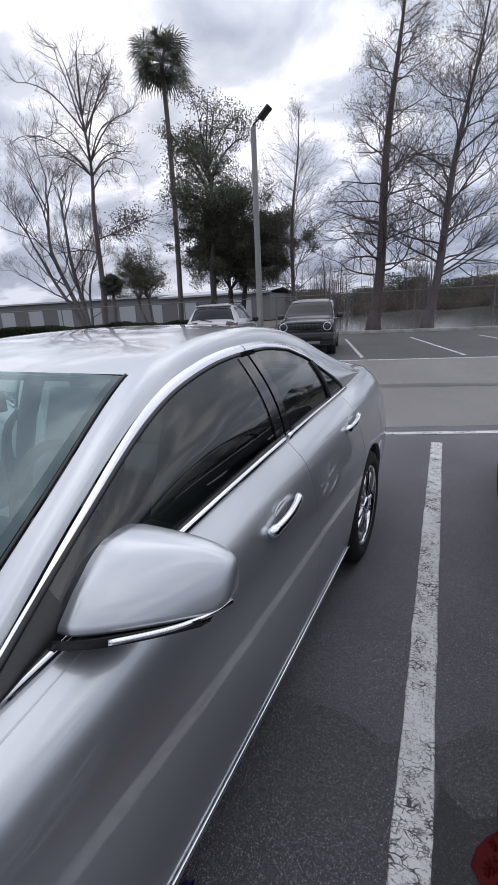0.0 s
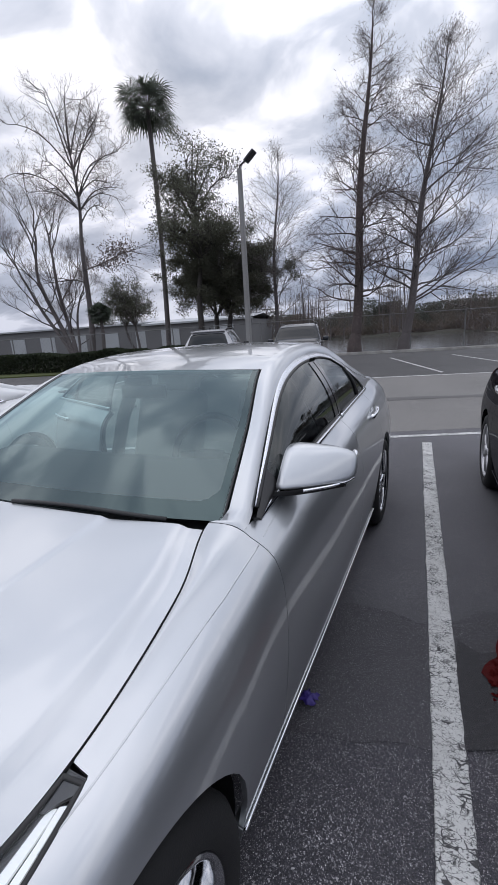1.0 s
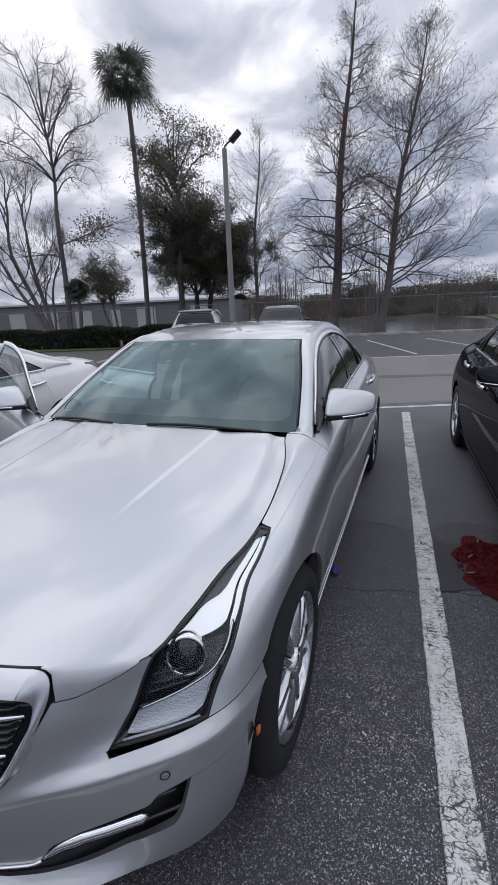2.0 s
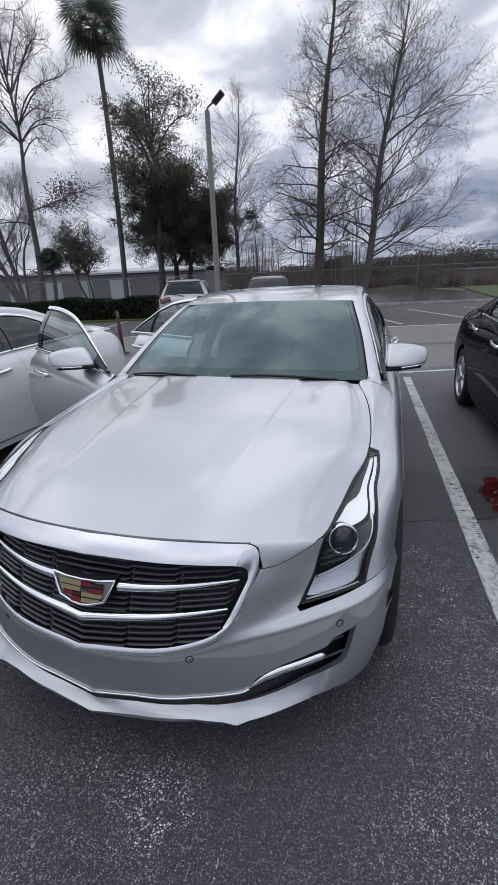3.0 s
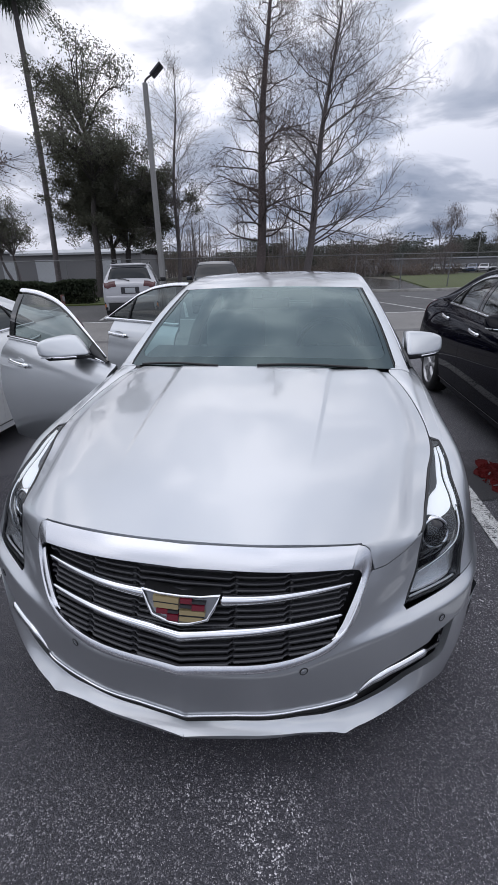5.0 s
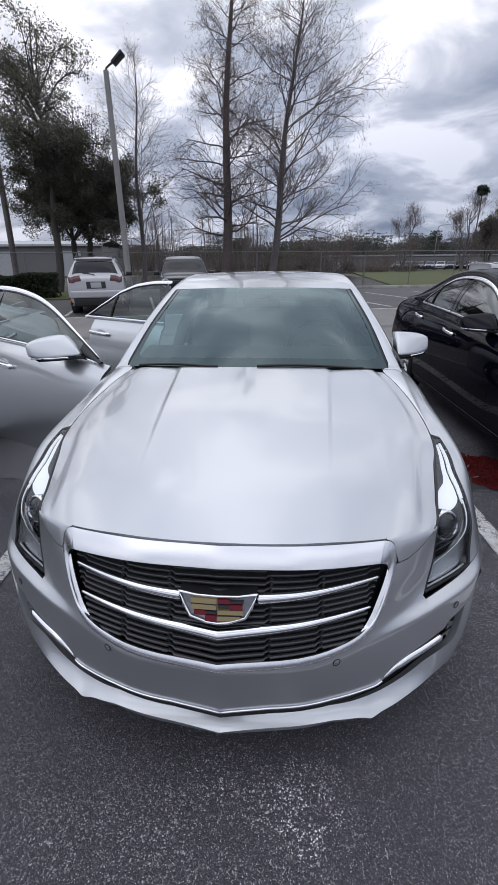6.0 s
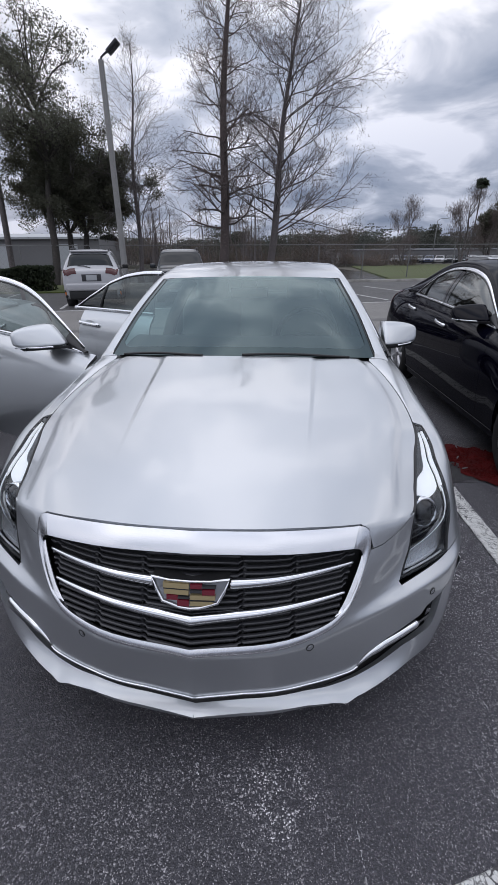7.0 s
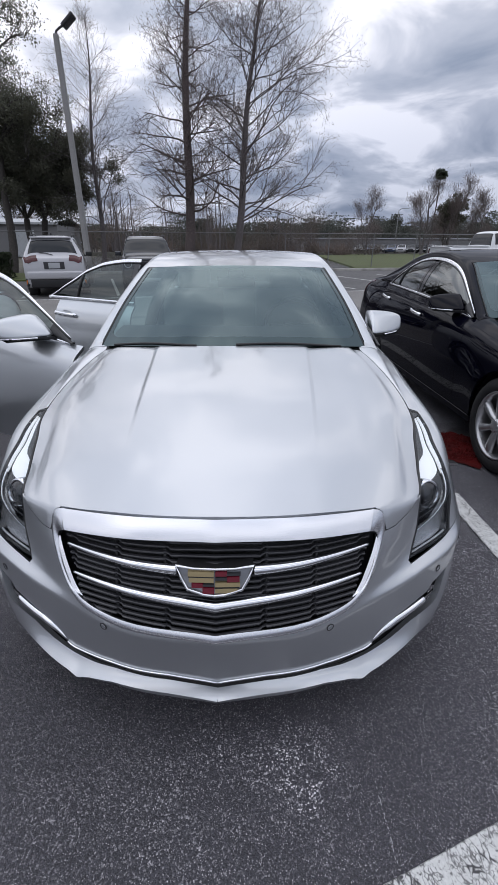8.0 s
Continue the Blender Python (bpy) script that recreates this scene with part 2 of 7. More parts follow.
def mirrored(bm):
    bmesh.ops.transform(bm, matrix=Matrix.Diagonal((-1, 1, 1, 1)), verts=bm.verts)
    bmesh.ops.reverse_faces(bm, faces=bm.faces)
    return bm


def doubled(bm):
    """Adds the mirror image across x = 0 and welds the two halves."""
    me = bpy.data.meshes.new("half")
    bm.to_mesh(me)
    other = bmesh.new()
    other.from_mesh(me)
    mirrored(other)
    other.to_mesh(me)
    other.free()
    bm.from_mesh(me)
    bpy.data.meshes.remove(me)
    bmesh.ops.remove_doubles(bm, verts=bm.verts, dist=0.0006)
    return bm


# ---- the sedan's skin: five lines from the nose round the flank to the tail ----
LOW = [(0, 0.006, 0.200), (0.25, 0.030, 0.206), (0.45, 0.090, 0.186), (0.62, 0.20, 0.20), (0.77, 0.335, 0.21), (0.842, 0.53, 0.215), (0.835, 0.825, 0.20), (0.845, 1.2, 0.20),
       (0.85, 1.5, 0.20), (0.855, 2.2, 0.20), (0.855, 3.0, 0.20), (0.845, 3.6, 0.21), (0.83, 4.05, 0.22), (0.78, 4.4, 0.25), (0.66, 4.56, 0.27), (0.4, 4.62, 0.28), (0, 4.64, 0.28)]
SKIRT = [(0, 0.030, 0.246), (0.25, 0.054, 0.248), (0.455, 0.124, 0.254), (0.64, 0.225, 0.285), (0.80, 0.36, 0.31), (0.877, 0.57, 0.34), (0.890, 0.825, 0.36), (0.876, 1.2, 0.34),
         (0.870, 1.5, 0.33), (0.874, 2.2, 0.33), (0.876, 3.0, 0.34), (0.882, 3.6, 0.36), (0.867, 4.05, 0.37), (0.82, 4.4, 0.38), (0.7, 4.59, 0.39), (0.42, 4.655, 0.39), (0, 4.67, 0.39)]
MID = [(0, 0.014, 0.431), (0.25, 0.048, 0.434), (0.435, 0.124, 0.466), (0.634, 0.238, 0.488), (0.812, 0.388, 0.508), (0.886, 0.6, 0.55), (0.902, 0.825, 0.60), (0.898, 1.2, 0.60),
       (0.893, 1.5, 0.60), (0.90, 2.2, 0.62), (0.90, 3.0, 0.64), (0.897, 3.6, 0.66), (0.877, 4.05, 0.67), (0.825, 4.4, 0.66), (0.70, 4.58, 0.65), (0.42, 4.645, 0.64), (0, 4.66, 0.64)]
SHOULDER = [(0, 0.085, 0.60), (0.25, 0.108, 0.60), (0.47, 0.19, 0.60), (0.622, 0.305, 0.585), (0.77, 0.45, 0.64), (0.826, 0.62, 0.705), (0.862, 0.825, 0.755), (0.867, 1.2, 0.80),
            (0.873, 1.5, 0.825), (0.866, 2.2, 0.860), (0.850, 3.0, 0.88), (0.832, 3.6, 0.895), (0.805, 4.05, 0.900), (0.77, 4.4, 0.895), (0.68, 4.565, 0.88), (0.41, 4.635, 0.87), (0, 4.655, 0.87)]
TOP = [(0, 0.152, 0.750), (0.25, 0.176, 0.745), (0.492, 0.257, 0.7215), (0.638, 0.362, 0.688), (0.680, 0.50, 0.712), (0.714, 0.65, 0.756), (0.754, 0.825, 0.795), (0.762, 1.2, 0.868),
       (0.775, 1.5, 0.912), (0.778, 2.2, 0.962), (0.760, 3.0, 0.992), (0.740, 3.6, 1.008), (0.700, 4.05, 1.016), (0.665, 4.4, 1.005), (0.60, 4.53, 0.985), (0.38, 4.60, 0.975), (0, 4.62, 0.97)]
LINES = (LOW, SKIRT, MID, SHOULDER, TOP)
AXLES, ARCH, AXLE_Z = (0.825, 3.60), 0.362, 0.325


def ramp(a, b, x):
    k = min(max((x - a) / (b - a), 0.0), 1.0)
    return k * k * (3 - 2 * k)


def skin(u, v):
    """A point of the skin; along the nose the middle line is a crease, which fades on the flank."""
    pts = [spline(c, u) for c in LINES]
    smooth = spline(pts, v)
    k = min(max((u - 5.0) / 2.0, 0.0), 1.0)
    if k >= 1 or u > 12:
        return smooth
    sharp = spline(pts[:3], v) if v <= 2 else spline(pts[2:], v - 2)
    if 2 < v < 3.2 and 1.7 < u < 4.4:
        # a narrow shelf above the crease
        along = ramp(1.7, 2.7, u) * (1 - ramp(3.8, 4.4, u))
        sharp += Vector((-0.35, 0.94, 0)) * (0.013 * along * ramp(2.0, 2.28, v) * (1 - ramp(2.4, 3.2, v)))
    return sharp.lerp(smooth, k * k * (3 - 2 * k))


def u_at(y, curve=MID, lo=3.0, hi=14.0):
    for _ in range(40):
        m = (lo + hi) / 2
        lo, hi = (m, hi) if spline(curve, m).y < y else (lo, m)
    return lo


def v_at(u, z):
    lo, hi = 0.0, 4.0
    for _ in range(30):
        m = (lo + hi) / 2
        lo, hi = (m, hi) if skin(u, m).z < z else (lo, m)
    return lo


@functools.lru_cache(maxsize=None)
def arch_v(u):
    """How far up the skin the wheel opening reaches."""
    best = 0.0
    for yw in AXLES:
        if abs(skin(u, 2.0).y - yw) > ARCH + 0.10:
            continue

        def inside(v):
            p = skin(u, v)
            return (p.y - yw) ** 2 + (p.z - AXLE_Z) ** 2 < ARCH ** 2

        hit = [k for k in range(41) if inside(k * 0.1)]
        if hit:
            lo, hi = max(hit) * 0.1, min(max(hit) * 0.1 + 0.1, 4.0)
            for _ in range(16):
                m = (lo + hi) / 2
                lo, hi = (m, hi) if inside(m) else (lo, m)
            best = max(best, lo)
    return best


def columns(y0, y1, step=0.03):
    ys = steps(y0, y1, max(2, int((y1 - y0) / step)))
    for yw in AXLES:
        for e in (yw - ARCH, yw + ARCH):
            ys += [e - 0.0015, e + 0.0015, e + (0.008 if e < yw else -0.008)]
    return [u_at(y) for y in sorted(ys) if y0 - 1e-6 <= y <= y1 + 1e-6]


def sheet(us, v_lo, v_hi, n=14, fold=0.014, lift=0.0):
    rows = []
    for u in us:
        a, b = v_lo(u), v_hi(u)
        rows.append([skin(u, a + (b - a) * k / n) for k in range(n + 1)])
    if lift:
        bm = grid(rows, flip=True)
        bm.normal_update()
        for v in bm.verts:
            v.co += v.normal * lift
        return folded(bm, fold) if fold else bm
    return grid(rows, fold, True)


LAMP_IN = [(2.85, 2.38, 0), (3.03, 3.03, 0), (3.17, 3.98, 0), (3.79, 3.98, 0), (4.59, 3.98, 0), (5.27, 3.98, 0), (6.095, 3.98, 0)]
LAMP_OUT = [(3.86, 2.24, 0), (4.05, 2.66, 0), (4.42, 2.95, 0), (4.74, 3.15, 0), (5.14, 3.38, 0), (5.62, 3.52, 0), (6.10, 3.70, 0)]
LAMP = [(2.85, 2.38), (3.35, 2.30)] + [tuple(spline(LAMP_OUT, 6 * k / 48))[:2] for k in range(49)] + [(6.115, 3.72), (6.125, 3.985)]
GRILLE = [(0, 2.01), (1.21, 2.07), (1.64, 2.08), (1.8, 2.14), (1.93, 2.36), (2.0, 2.87), (2.06, 3.42), (2.075, 3.6)]
HOOD_LOW = [(1.80, 3.985), (1.89, 3.97), (1.975, 3.90), (2.035, 3.74), (2.075, 3.45), (2.3, 3.51), (2.74, 3.82), (2.97, 3.975)]
VENT_TOP = [(0, 1.06), (0.56, 1.2), (1.33, 1.24), (2.02, 1.19), (2.11, 1.22), (2.24, 1.37), (2.56, 1.46), (3.24, 1.50), (3.34, 1.60), (3.68, 1.66), (9, 1.66)]
VENT_LOW = [(0, 0.54), (0.57, 0.78), (1.33, 0.88), (1.67, 0.82), (2.11, 0.82), (2.6, 0.86), (3.14, 0.95), (3.5, 1.08), (3.58, 1.2), (3.68, 1.655), (9, 1.66)]
LIP_LOW = [(0, 0.08), (0.57, 0.34), (1.34, 0.50), (1.76, 0.34), (1.97, 0.12), (2.14, 0.25), (2.68, 0.25), (3.16, 0.25), (3.7, 0.10), (4.2, 0.0), (9, 0.0)]
CREASE = [(5.7, 3.62), (6.0, 3.60), (6.56, 3.53), (7.2, 3.49), (7.9, 3.55), (8.4, 3.74), (8.9, 3.86), (9.8, 3.90), (11, 3.90)]
DOOR_1, DOOR_2, DOOR_3 = 1.47, 2.675, 3.44
RAIL = [(0.775, 1.50, 0.912), (0.708, 1.80, 1.085), (0.645, 2.10, 1.225), (0.610, 2.40, 1.295), (0.600, 2.70, 1.315), (0.602, 3.0, 1.300), (0.618, 3.3, 1.240), (0.650, 3.65, 1.130), (0.685, 4.0, 1.035)]
ROOF_EDGE = [(0.718, 1.476, 0.925), (0.655, 1.80, 1.113), (0.57, 2.144, 1.287), (0.556, 2.4, 1.343), (0.55, 2.7, 1.366), (0.548, 3.0, 1.356), (0.552, 3.28, 1.308), (0.59, 3.65, 1.18), (0.64, 4.02, 1.05)]
GLASS_TOP = [(1.5, 0.86), (1.62, 0.88), (2.2, 0.93), (2.85, 0.93), (3.05, 0.90), (3.2, 0.80), (3.4, 0.42), (3.557, 0.0)]


def flank(y, t, lift=0.0):
    """The cabin's side: from the belt (t 0) to the roof rail (t 1)."""
    a = spline(TOP, u_at(y, TOP))
    lo, hi = 0.0, 8.0
    for _ in range(30):
        m = (lo + hi) / 2
        lo, hi = (m, hi) if spline(RAIL, m).y < y else (lo, m)
    b = spline(RAIL, lo)
    b.y = y
    p = a.lerp(b, t)
    p.x += 0.03 * math.sin(math.pi * t) + lift
    return p


def hood_point(s, w):
    """s: 0 at the middle to 1 at the edge; w: 0 at the nose to 1 at the windshield."""
    e = spline(TOP, 3.0 + w * 4.84)
    # the rear corner turns in towards the windshield
    e.x -= 0.005 + 0.100 * max(0.0, (w - 0.66) / 0.34) ** 1.8
    e.z += 0.012 * ramp(0.82, 1.0, w)
    yc = 0.157 + (1.345 - 0.157) * w
    zc = spline([(0, 0, 0.750), (0, 0, 0.806), (0, 0, 0.848), (0, 0, 0.885), (0, 0, 0.918), (0, 0, 0.95)], w * 5).z
    fy = s ** 2.6
    fz = s ** (3.6 - 0.8 * w)
    p = Vector((s * e.x, yc + (e.y - yc) * fy, zc + (e.z - zc) * fz))
    ridge = 0.297 + 0.087 * w
    k = min(max((ridge + 0.010 - p.x) / 0.020, 0), 1)
    p.z += 0.0068 * (0.1 + 0.9 * w) * min(max(w * 3 - 0.6, 0), 1) * k * k * (3 - 2 * k)
    p.z -= 0.008 * ramp(0.42, 0.76, s) * (1 - ramp(0.86, 1.0, s)) * (1 - ramp(0.0, 0.22, w))
    # a shallow fold along the hood's outer edge
    fold = 0.895 + 0.03 * w
    p.z += 0.010 * ramp(0.05, 0.3, w + 0.1) * (ramp(fold - 0.36, fold - 0.02, s) - ramp(fold - 0.02, fold + 0.025, s))
    return p


def wheel(parent, x, y, side, style, mats, name="wheel"):
    """A tyre with tread grooves, a rim, spokes, hub and brake disc; side is +1 on the car's left."""
    base = new(name)
    base.empty_display_size = 0.1
    base.parent = parent
    base.matrix_basis = pose(x, y, AXLE_Z, 0, 0, 0 if side > 0 else 180)
    prof = [(-0.19, 0.225), (-0.2, 0.26), (-0.195, 0.30), (-0.17, 0.322), (-0.135, 0.325), (-0.13, 0.318), (-0.12, 0.318), (-0.115, 0.325), (-0.075, 0.325), (-0.07, 0.318), (-0.06, 0.318),
            (-0.055, 0.325), (-0.02, 0.322), (0.004, 0.302), (0.012, 0.27), (0.008, 0.243), (-0.004, 0.232), (-0.02, 0.225)]
    part("tyre", lathe(prof, 48), RUBBER, base, "black rubber tyre")
    rim = [(-0.005, 0.233), (0.004, 0.228), (0.0, 0.219), (-0.02, 0.212), (-0.06, 0.205), (-0.18, 0.205)]
    bm = lathe(rim, 48)
    n = 7 if style == "broad" else 10
    for k in range(n):
        a = k * math.tau / n
        if style == "broad":
            ctr, half_in, half_out = [a], 0.020, 0.028
        else:
            ctr, half_in, half_out = [a + (0.1 if k % 2 else -0.1)], 0.015, 0.019
        for c in ctr:
            rows = []
            for r, x0, h in ((0.04, -0.012, half_in), (0.09, -0.006, half_in), (0.15, -0.008, half_out * 0.9), (0.20, -0.012, half_out), (0.218, -0.022, half_out * 1.15)):
                ring = []
                for dx, dt in ((-0.03, -h), (0.0, -h * 0.8), (0.006, 0), (0.0, h * 0.8), (-0.03, h)):
                    ring.append(Vector((x0 + dx, r * math.cos(c) - dt * math.sin(c), r * math.sin(c) + dt * math.cos(c))))
                rows.append(ring)
            grid(rows, bm=bm)
    part("rim", bm, mats[0], base, mats[1])
    part("hub", lathe([(-0.03, 0.052), (-0.004, 0.05), (0.006, 0.044), (0.01, 0.03), (0.012, 0.0001)], 24), mats[0], base)
    part("brake_disc", lathe([(-0.09, 0.001), (-0.085, 0.15), (-0.075, 0.155), (-0.07, 0.15), (-0.068, 0.001)], 28), DARK_METAL, base)
    for k in range(5):
        a = k * math.tau / 5 + 0.3
        bm = lathe([(0.0, 0.008), (0.008, 0.008), (0.010, 0.0001)], 6)
        bmesh.ops.translate(bm, verts=bm.verts, vec=(0.0, 0.034 * math.cos(a), 0.034 * math.sin(a)))
        part("wheel_nut", bm, CHROME, base)
    return base


def mirror_shell():
    """The mirror's housing: raked sections swept back and outwards from the door."""
    rows = []
    for x, t, k in ((0.795, 0, 0.96), (0.82, 0.12, 1), (0.85, 0.27, 1), (0.88, 0.42, 1), (0.91, 0.57, 1), (0.94, 0.72, 1), (0.962, 0.83, 0.975), (0.980, 0.91, 0.92), (0.994, 0.96, 0.83), (1.003, 0.99, 0.70), (1.008, 1.0, 0.50), (1.010, 1.0, 0.25)):
        low_front = Vector((x, 1.652 + 0.165 * t ** 1.25, 0.950 - 0.004 * t))
        top_front = Vector((x, 1.775 + 0.080 * t, 1.064 - 0.022 * t ** 2))
        low_back, top_back = Vector((x, 1.868 + 0.02 * t, 0.948)), Vector((x, 1.875 + 0.02 * t, 1.062 - 0.024 * t ** 2))
        c = (low_front + top_front + low_back + top_back) / 4
        ring = []
        for j in range(29):
            an = j * math.tau / 28
            ca, sa = math.cos(an), math.sin(an)
            p, q = math.copysign(abs(ca) ** 0.38, ca) * 0.5 + 0.5, math.copysign(abs(sa) ** 0.34, sa) * 0.5 + 0.5
            pt = (low_back * (1 - q) + top_back * q) * (1 - p) + (low_front * (1 - q) + top_front * q) * p
            pt.y -= 0.006 * p * math.sin(math.pi * q)
            pt.z += 0.004 * q * math.sin(math.pi * p)
            ring.append(c + (pt - c) * k)
        rows.append(ring)
    bm = grid(rows, flip=True)
    bmesh.ops.holes_fill(bm, edges=[e for e in bm.edges if e.is_boundary], sides=40)
    bmesh.ops.recalc_face_normals(bm, faces=bm.faces)
    return bm


def strap_handle(y0, y1, z):
    """A bowed pull handle with thicker ends."""
    x0 = 0.0
    u = u_at((y0 + y1) / 2)
    x0 = skin(u, v_at(u, z)).x
    pts, rad = [], []
    for k in range(13):
        t = k / 12
        pts.append((x0 + 0.010 + 0.018 * math.sin(math.pi * t) ** 0.5, y0 + (y1 - y0) * t, z - 0.012 + 0.02 * t))
        rad.append(0.0125 if 0.16 < t < 0.84 else 0.0155 if 0.04 < t < 0.96 else 0.010)
    return tube(pts, rad, 10, flat=1.25)


def door(car, rear, right, angle, paint, label):
    """A door with its pane, chrome strip, handle and inner trim; angle opens it on its hinge."""
    y0, y1 = (DOOR_2 + 0.0016, DOOR_3 - 0.0016) if rear else (DOOR_1 + 0.0016, DOOR_2 - 0.0016)
    sgn = -1 if right else 1
    fix = mirrored if right else (lambda b: b)
    us = columns(y0, y1)
    lo = lambda u: max(v_at(u, 0.262), arch_v(u))
    d = part("rear_door" if rear else "front_door", fix(sheet(us, lo, lambda u: 4.0, 16)), paint, car, label)
    hx, hy = sgn * 0.865, y0 - 0.01
    if angle:
        d.matrix_basis = Matrix.Translation((hx, hy, 0)) @ Matrix.Rotation(radians(angle if right else -angle), 4, "Z") @ Matrix.Translation((-hx, -hy, 0))
    # inner trim
    rows = []
    for u in us[1:-1]:
        a = max(v_at(u, 0.30), arch_v(u) + 0.1)
        rows.append([skin(u, a + (3.55 - a) * k / 8) - Vector((0.075 + 0.02 * math.sin(k * 0.8), 0, 0)) for k in range(9)])
    part("inner_trim", fix(grid(rows, fold=-0.03, flip=True)), CABIN, d, "dark grey moulded inner trim")
    g0, g1 = (2.735, 3.553) if rear else (1.56, 2.625)
    ys = steps(g0, g1, 26)
    tops = [line_at(GLASS_TOP, y) for y in ys]
    part("window_pane", fix(grid([[flank(y, t * k / 8) for k in range(9)] for y, t in zip(ys, tops)], flip=True)), DARK_TINT if paint is BLACK_PAINT else TINTED, d, "tinted window pane")
    # frame: black inner edge and bright outer strip
    ribbon = []
    ends = steps(2.679, 3.553, 30) if rear else steps(1.56, 2.6725, 30)
    for y, t in [(y, line_at(GLASS_TOP, y)) for y in ends]:
        t1 = min(0.995, t + 0.065) if t > 0.85 or y > 2.9 else 0.995
        ribbon.append([flank(y, t + (t1 - t) * k / 3, 0.004 + 0.004 * math.sin(math.pi * k / 3)) for k in range(4)])
    part("window_trim", fix(grid(ribbon, fold=0.01, flip=True)), SATIN, d, "chrome window trim")
    inner = [flank(y, max(line_at(GLASS_TOP, y) - 0.02, 0), 0.002) for y in ys]
    part("window_seal", fix(tube(inner, 0.006, 6)), BLACK, d)
    belt = [flank(y, 0.02, 0.010) for y in ends]
    part("belt_trim", fix(tube(belt, 0.009, 8, flat=1.5)), CHROME, d, "chrome belt strip")
    part("belt_seal", fix(tube([flank(y, 0.055, 0.004) for y in ys], 0.007, 6)), BLACK, d)
    if rear:
        bar = [flank(3.215 + 0.04 * (1 - t), t * line_at(GLASS_TOP, 3.235), 0.004) for t in steps(0, 1, 6)]
        part("division_bar", fix(tube(bar, 0.011, 6)), BLACK, d)
        post = [[flank(y, t * 0.93, 0.004) for t in steps(0, 0.95, 8)] for y in (2.682, 2.70, 2.73)]
    else:
        post = [[flank(y, t * 0.93, 0.004) for t in steps(0, 0.95, 8)] for y in (2.60, 2.63, 2.667)]
    part("pillar_cover", fix(grid(post, fold=0.012, flip=True)), GLOSS_BLACK, d, "gloss black pillar cover")
    h0, h1, hz = (3.205, 3.432, 0.890) if rear else (2.275, 2.505, 0.846)
    part("handle", fix(strap_handle(h0, h1, hz)), CHROME, d, "chrome strap handle")
    cup = bmesh.new()
    uc = u_at((h0 + h1) / 2)
    xc = skin(uc, v_at(uc, hz)).x
    bmesh.ops.create_uvsphere(cup, u_segments=16, v_segments=8, radius=1.0, matrix=Matrix.Translation((xc - 0.002, (h0 + h1) / 2, hz + 0.004)) @ Matrix.Diagonal((0.006, 0.052, 0.03, 1)))
    part("handle_cup", fix(cup), paint, d)
    crease = [skin(u, line_at(CREASE, u)) + Vector((-0.0014, 0, -0.0010)) for u in steps(us[1], us[-2], 30)]
    part("door_crease", fix(tube(crease, 0.0024, 6)), paint, d)
    if not rear:
        quarter = [[flank(y, t * line_at(GLASS_TOP, y), 0.003) for t in steps(0, 0.95, 6)] for y in steps(1.53, 1.70, 4)]
        part("mirror_sail", fix(grid(quarter, fold=0.01, flip=True)), BLACK, d)
        m = part("mirror_housing", fix(mirror_shell()), paint, d)
        face = bmesh.new()
        box((0.15, 0.006, 0.07), (0.895, 1.886, 1.006), 0.002, face)
        part("mirror_glass", fix(face), CHROME, m)
        foot = []
        for k in range(9):
            t = k / 8
            x, f = 0.765 + 0.215 * t, 1.655 + 0.165 * max(t - 0.14, 0) ** 1.25
            foot.append([Vector((x, y, z)) for y, z in ((f + 0.006, 0.954), (f + 0.004, 0.942 - 0.004 * math.sin(3 * t)), (f + 0.03, 0.932), (1.82, 0.932), (1.86, 0.942), (1.86, 0.954))])
        part("mirror_foot", fix(grid(foot, fold=0.004)), BLACK, m, "black mirror foot")
        strip = [(0.875 + 0.125 * t, 1.653 + 0.165 * (0.36 + 0.64 * t) ** 1.25 + 0.045 * t ** 6, 0.952 - 0.002 * t) for t in steps(0, 1, 12)]
        part("turn_lamp", fix(tube(strip, 0.0048, 8)), CHROME, m, "bright strip lamp along the mirror")
    return d


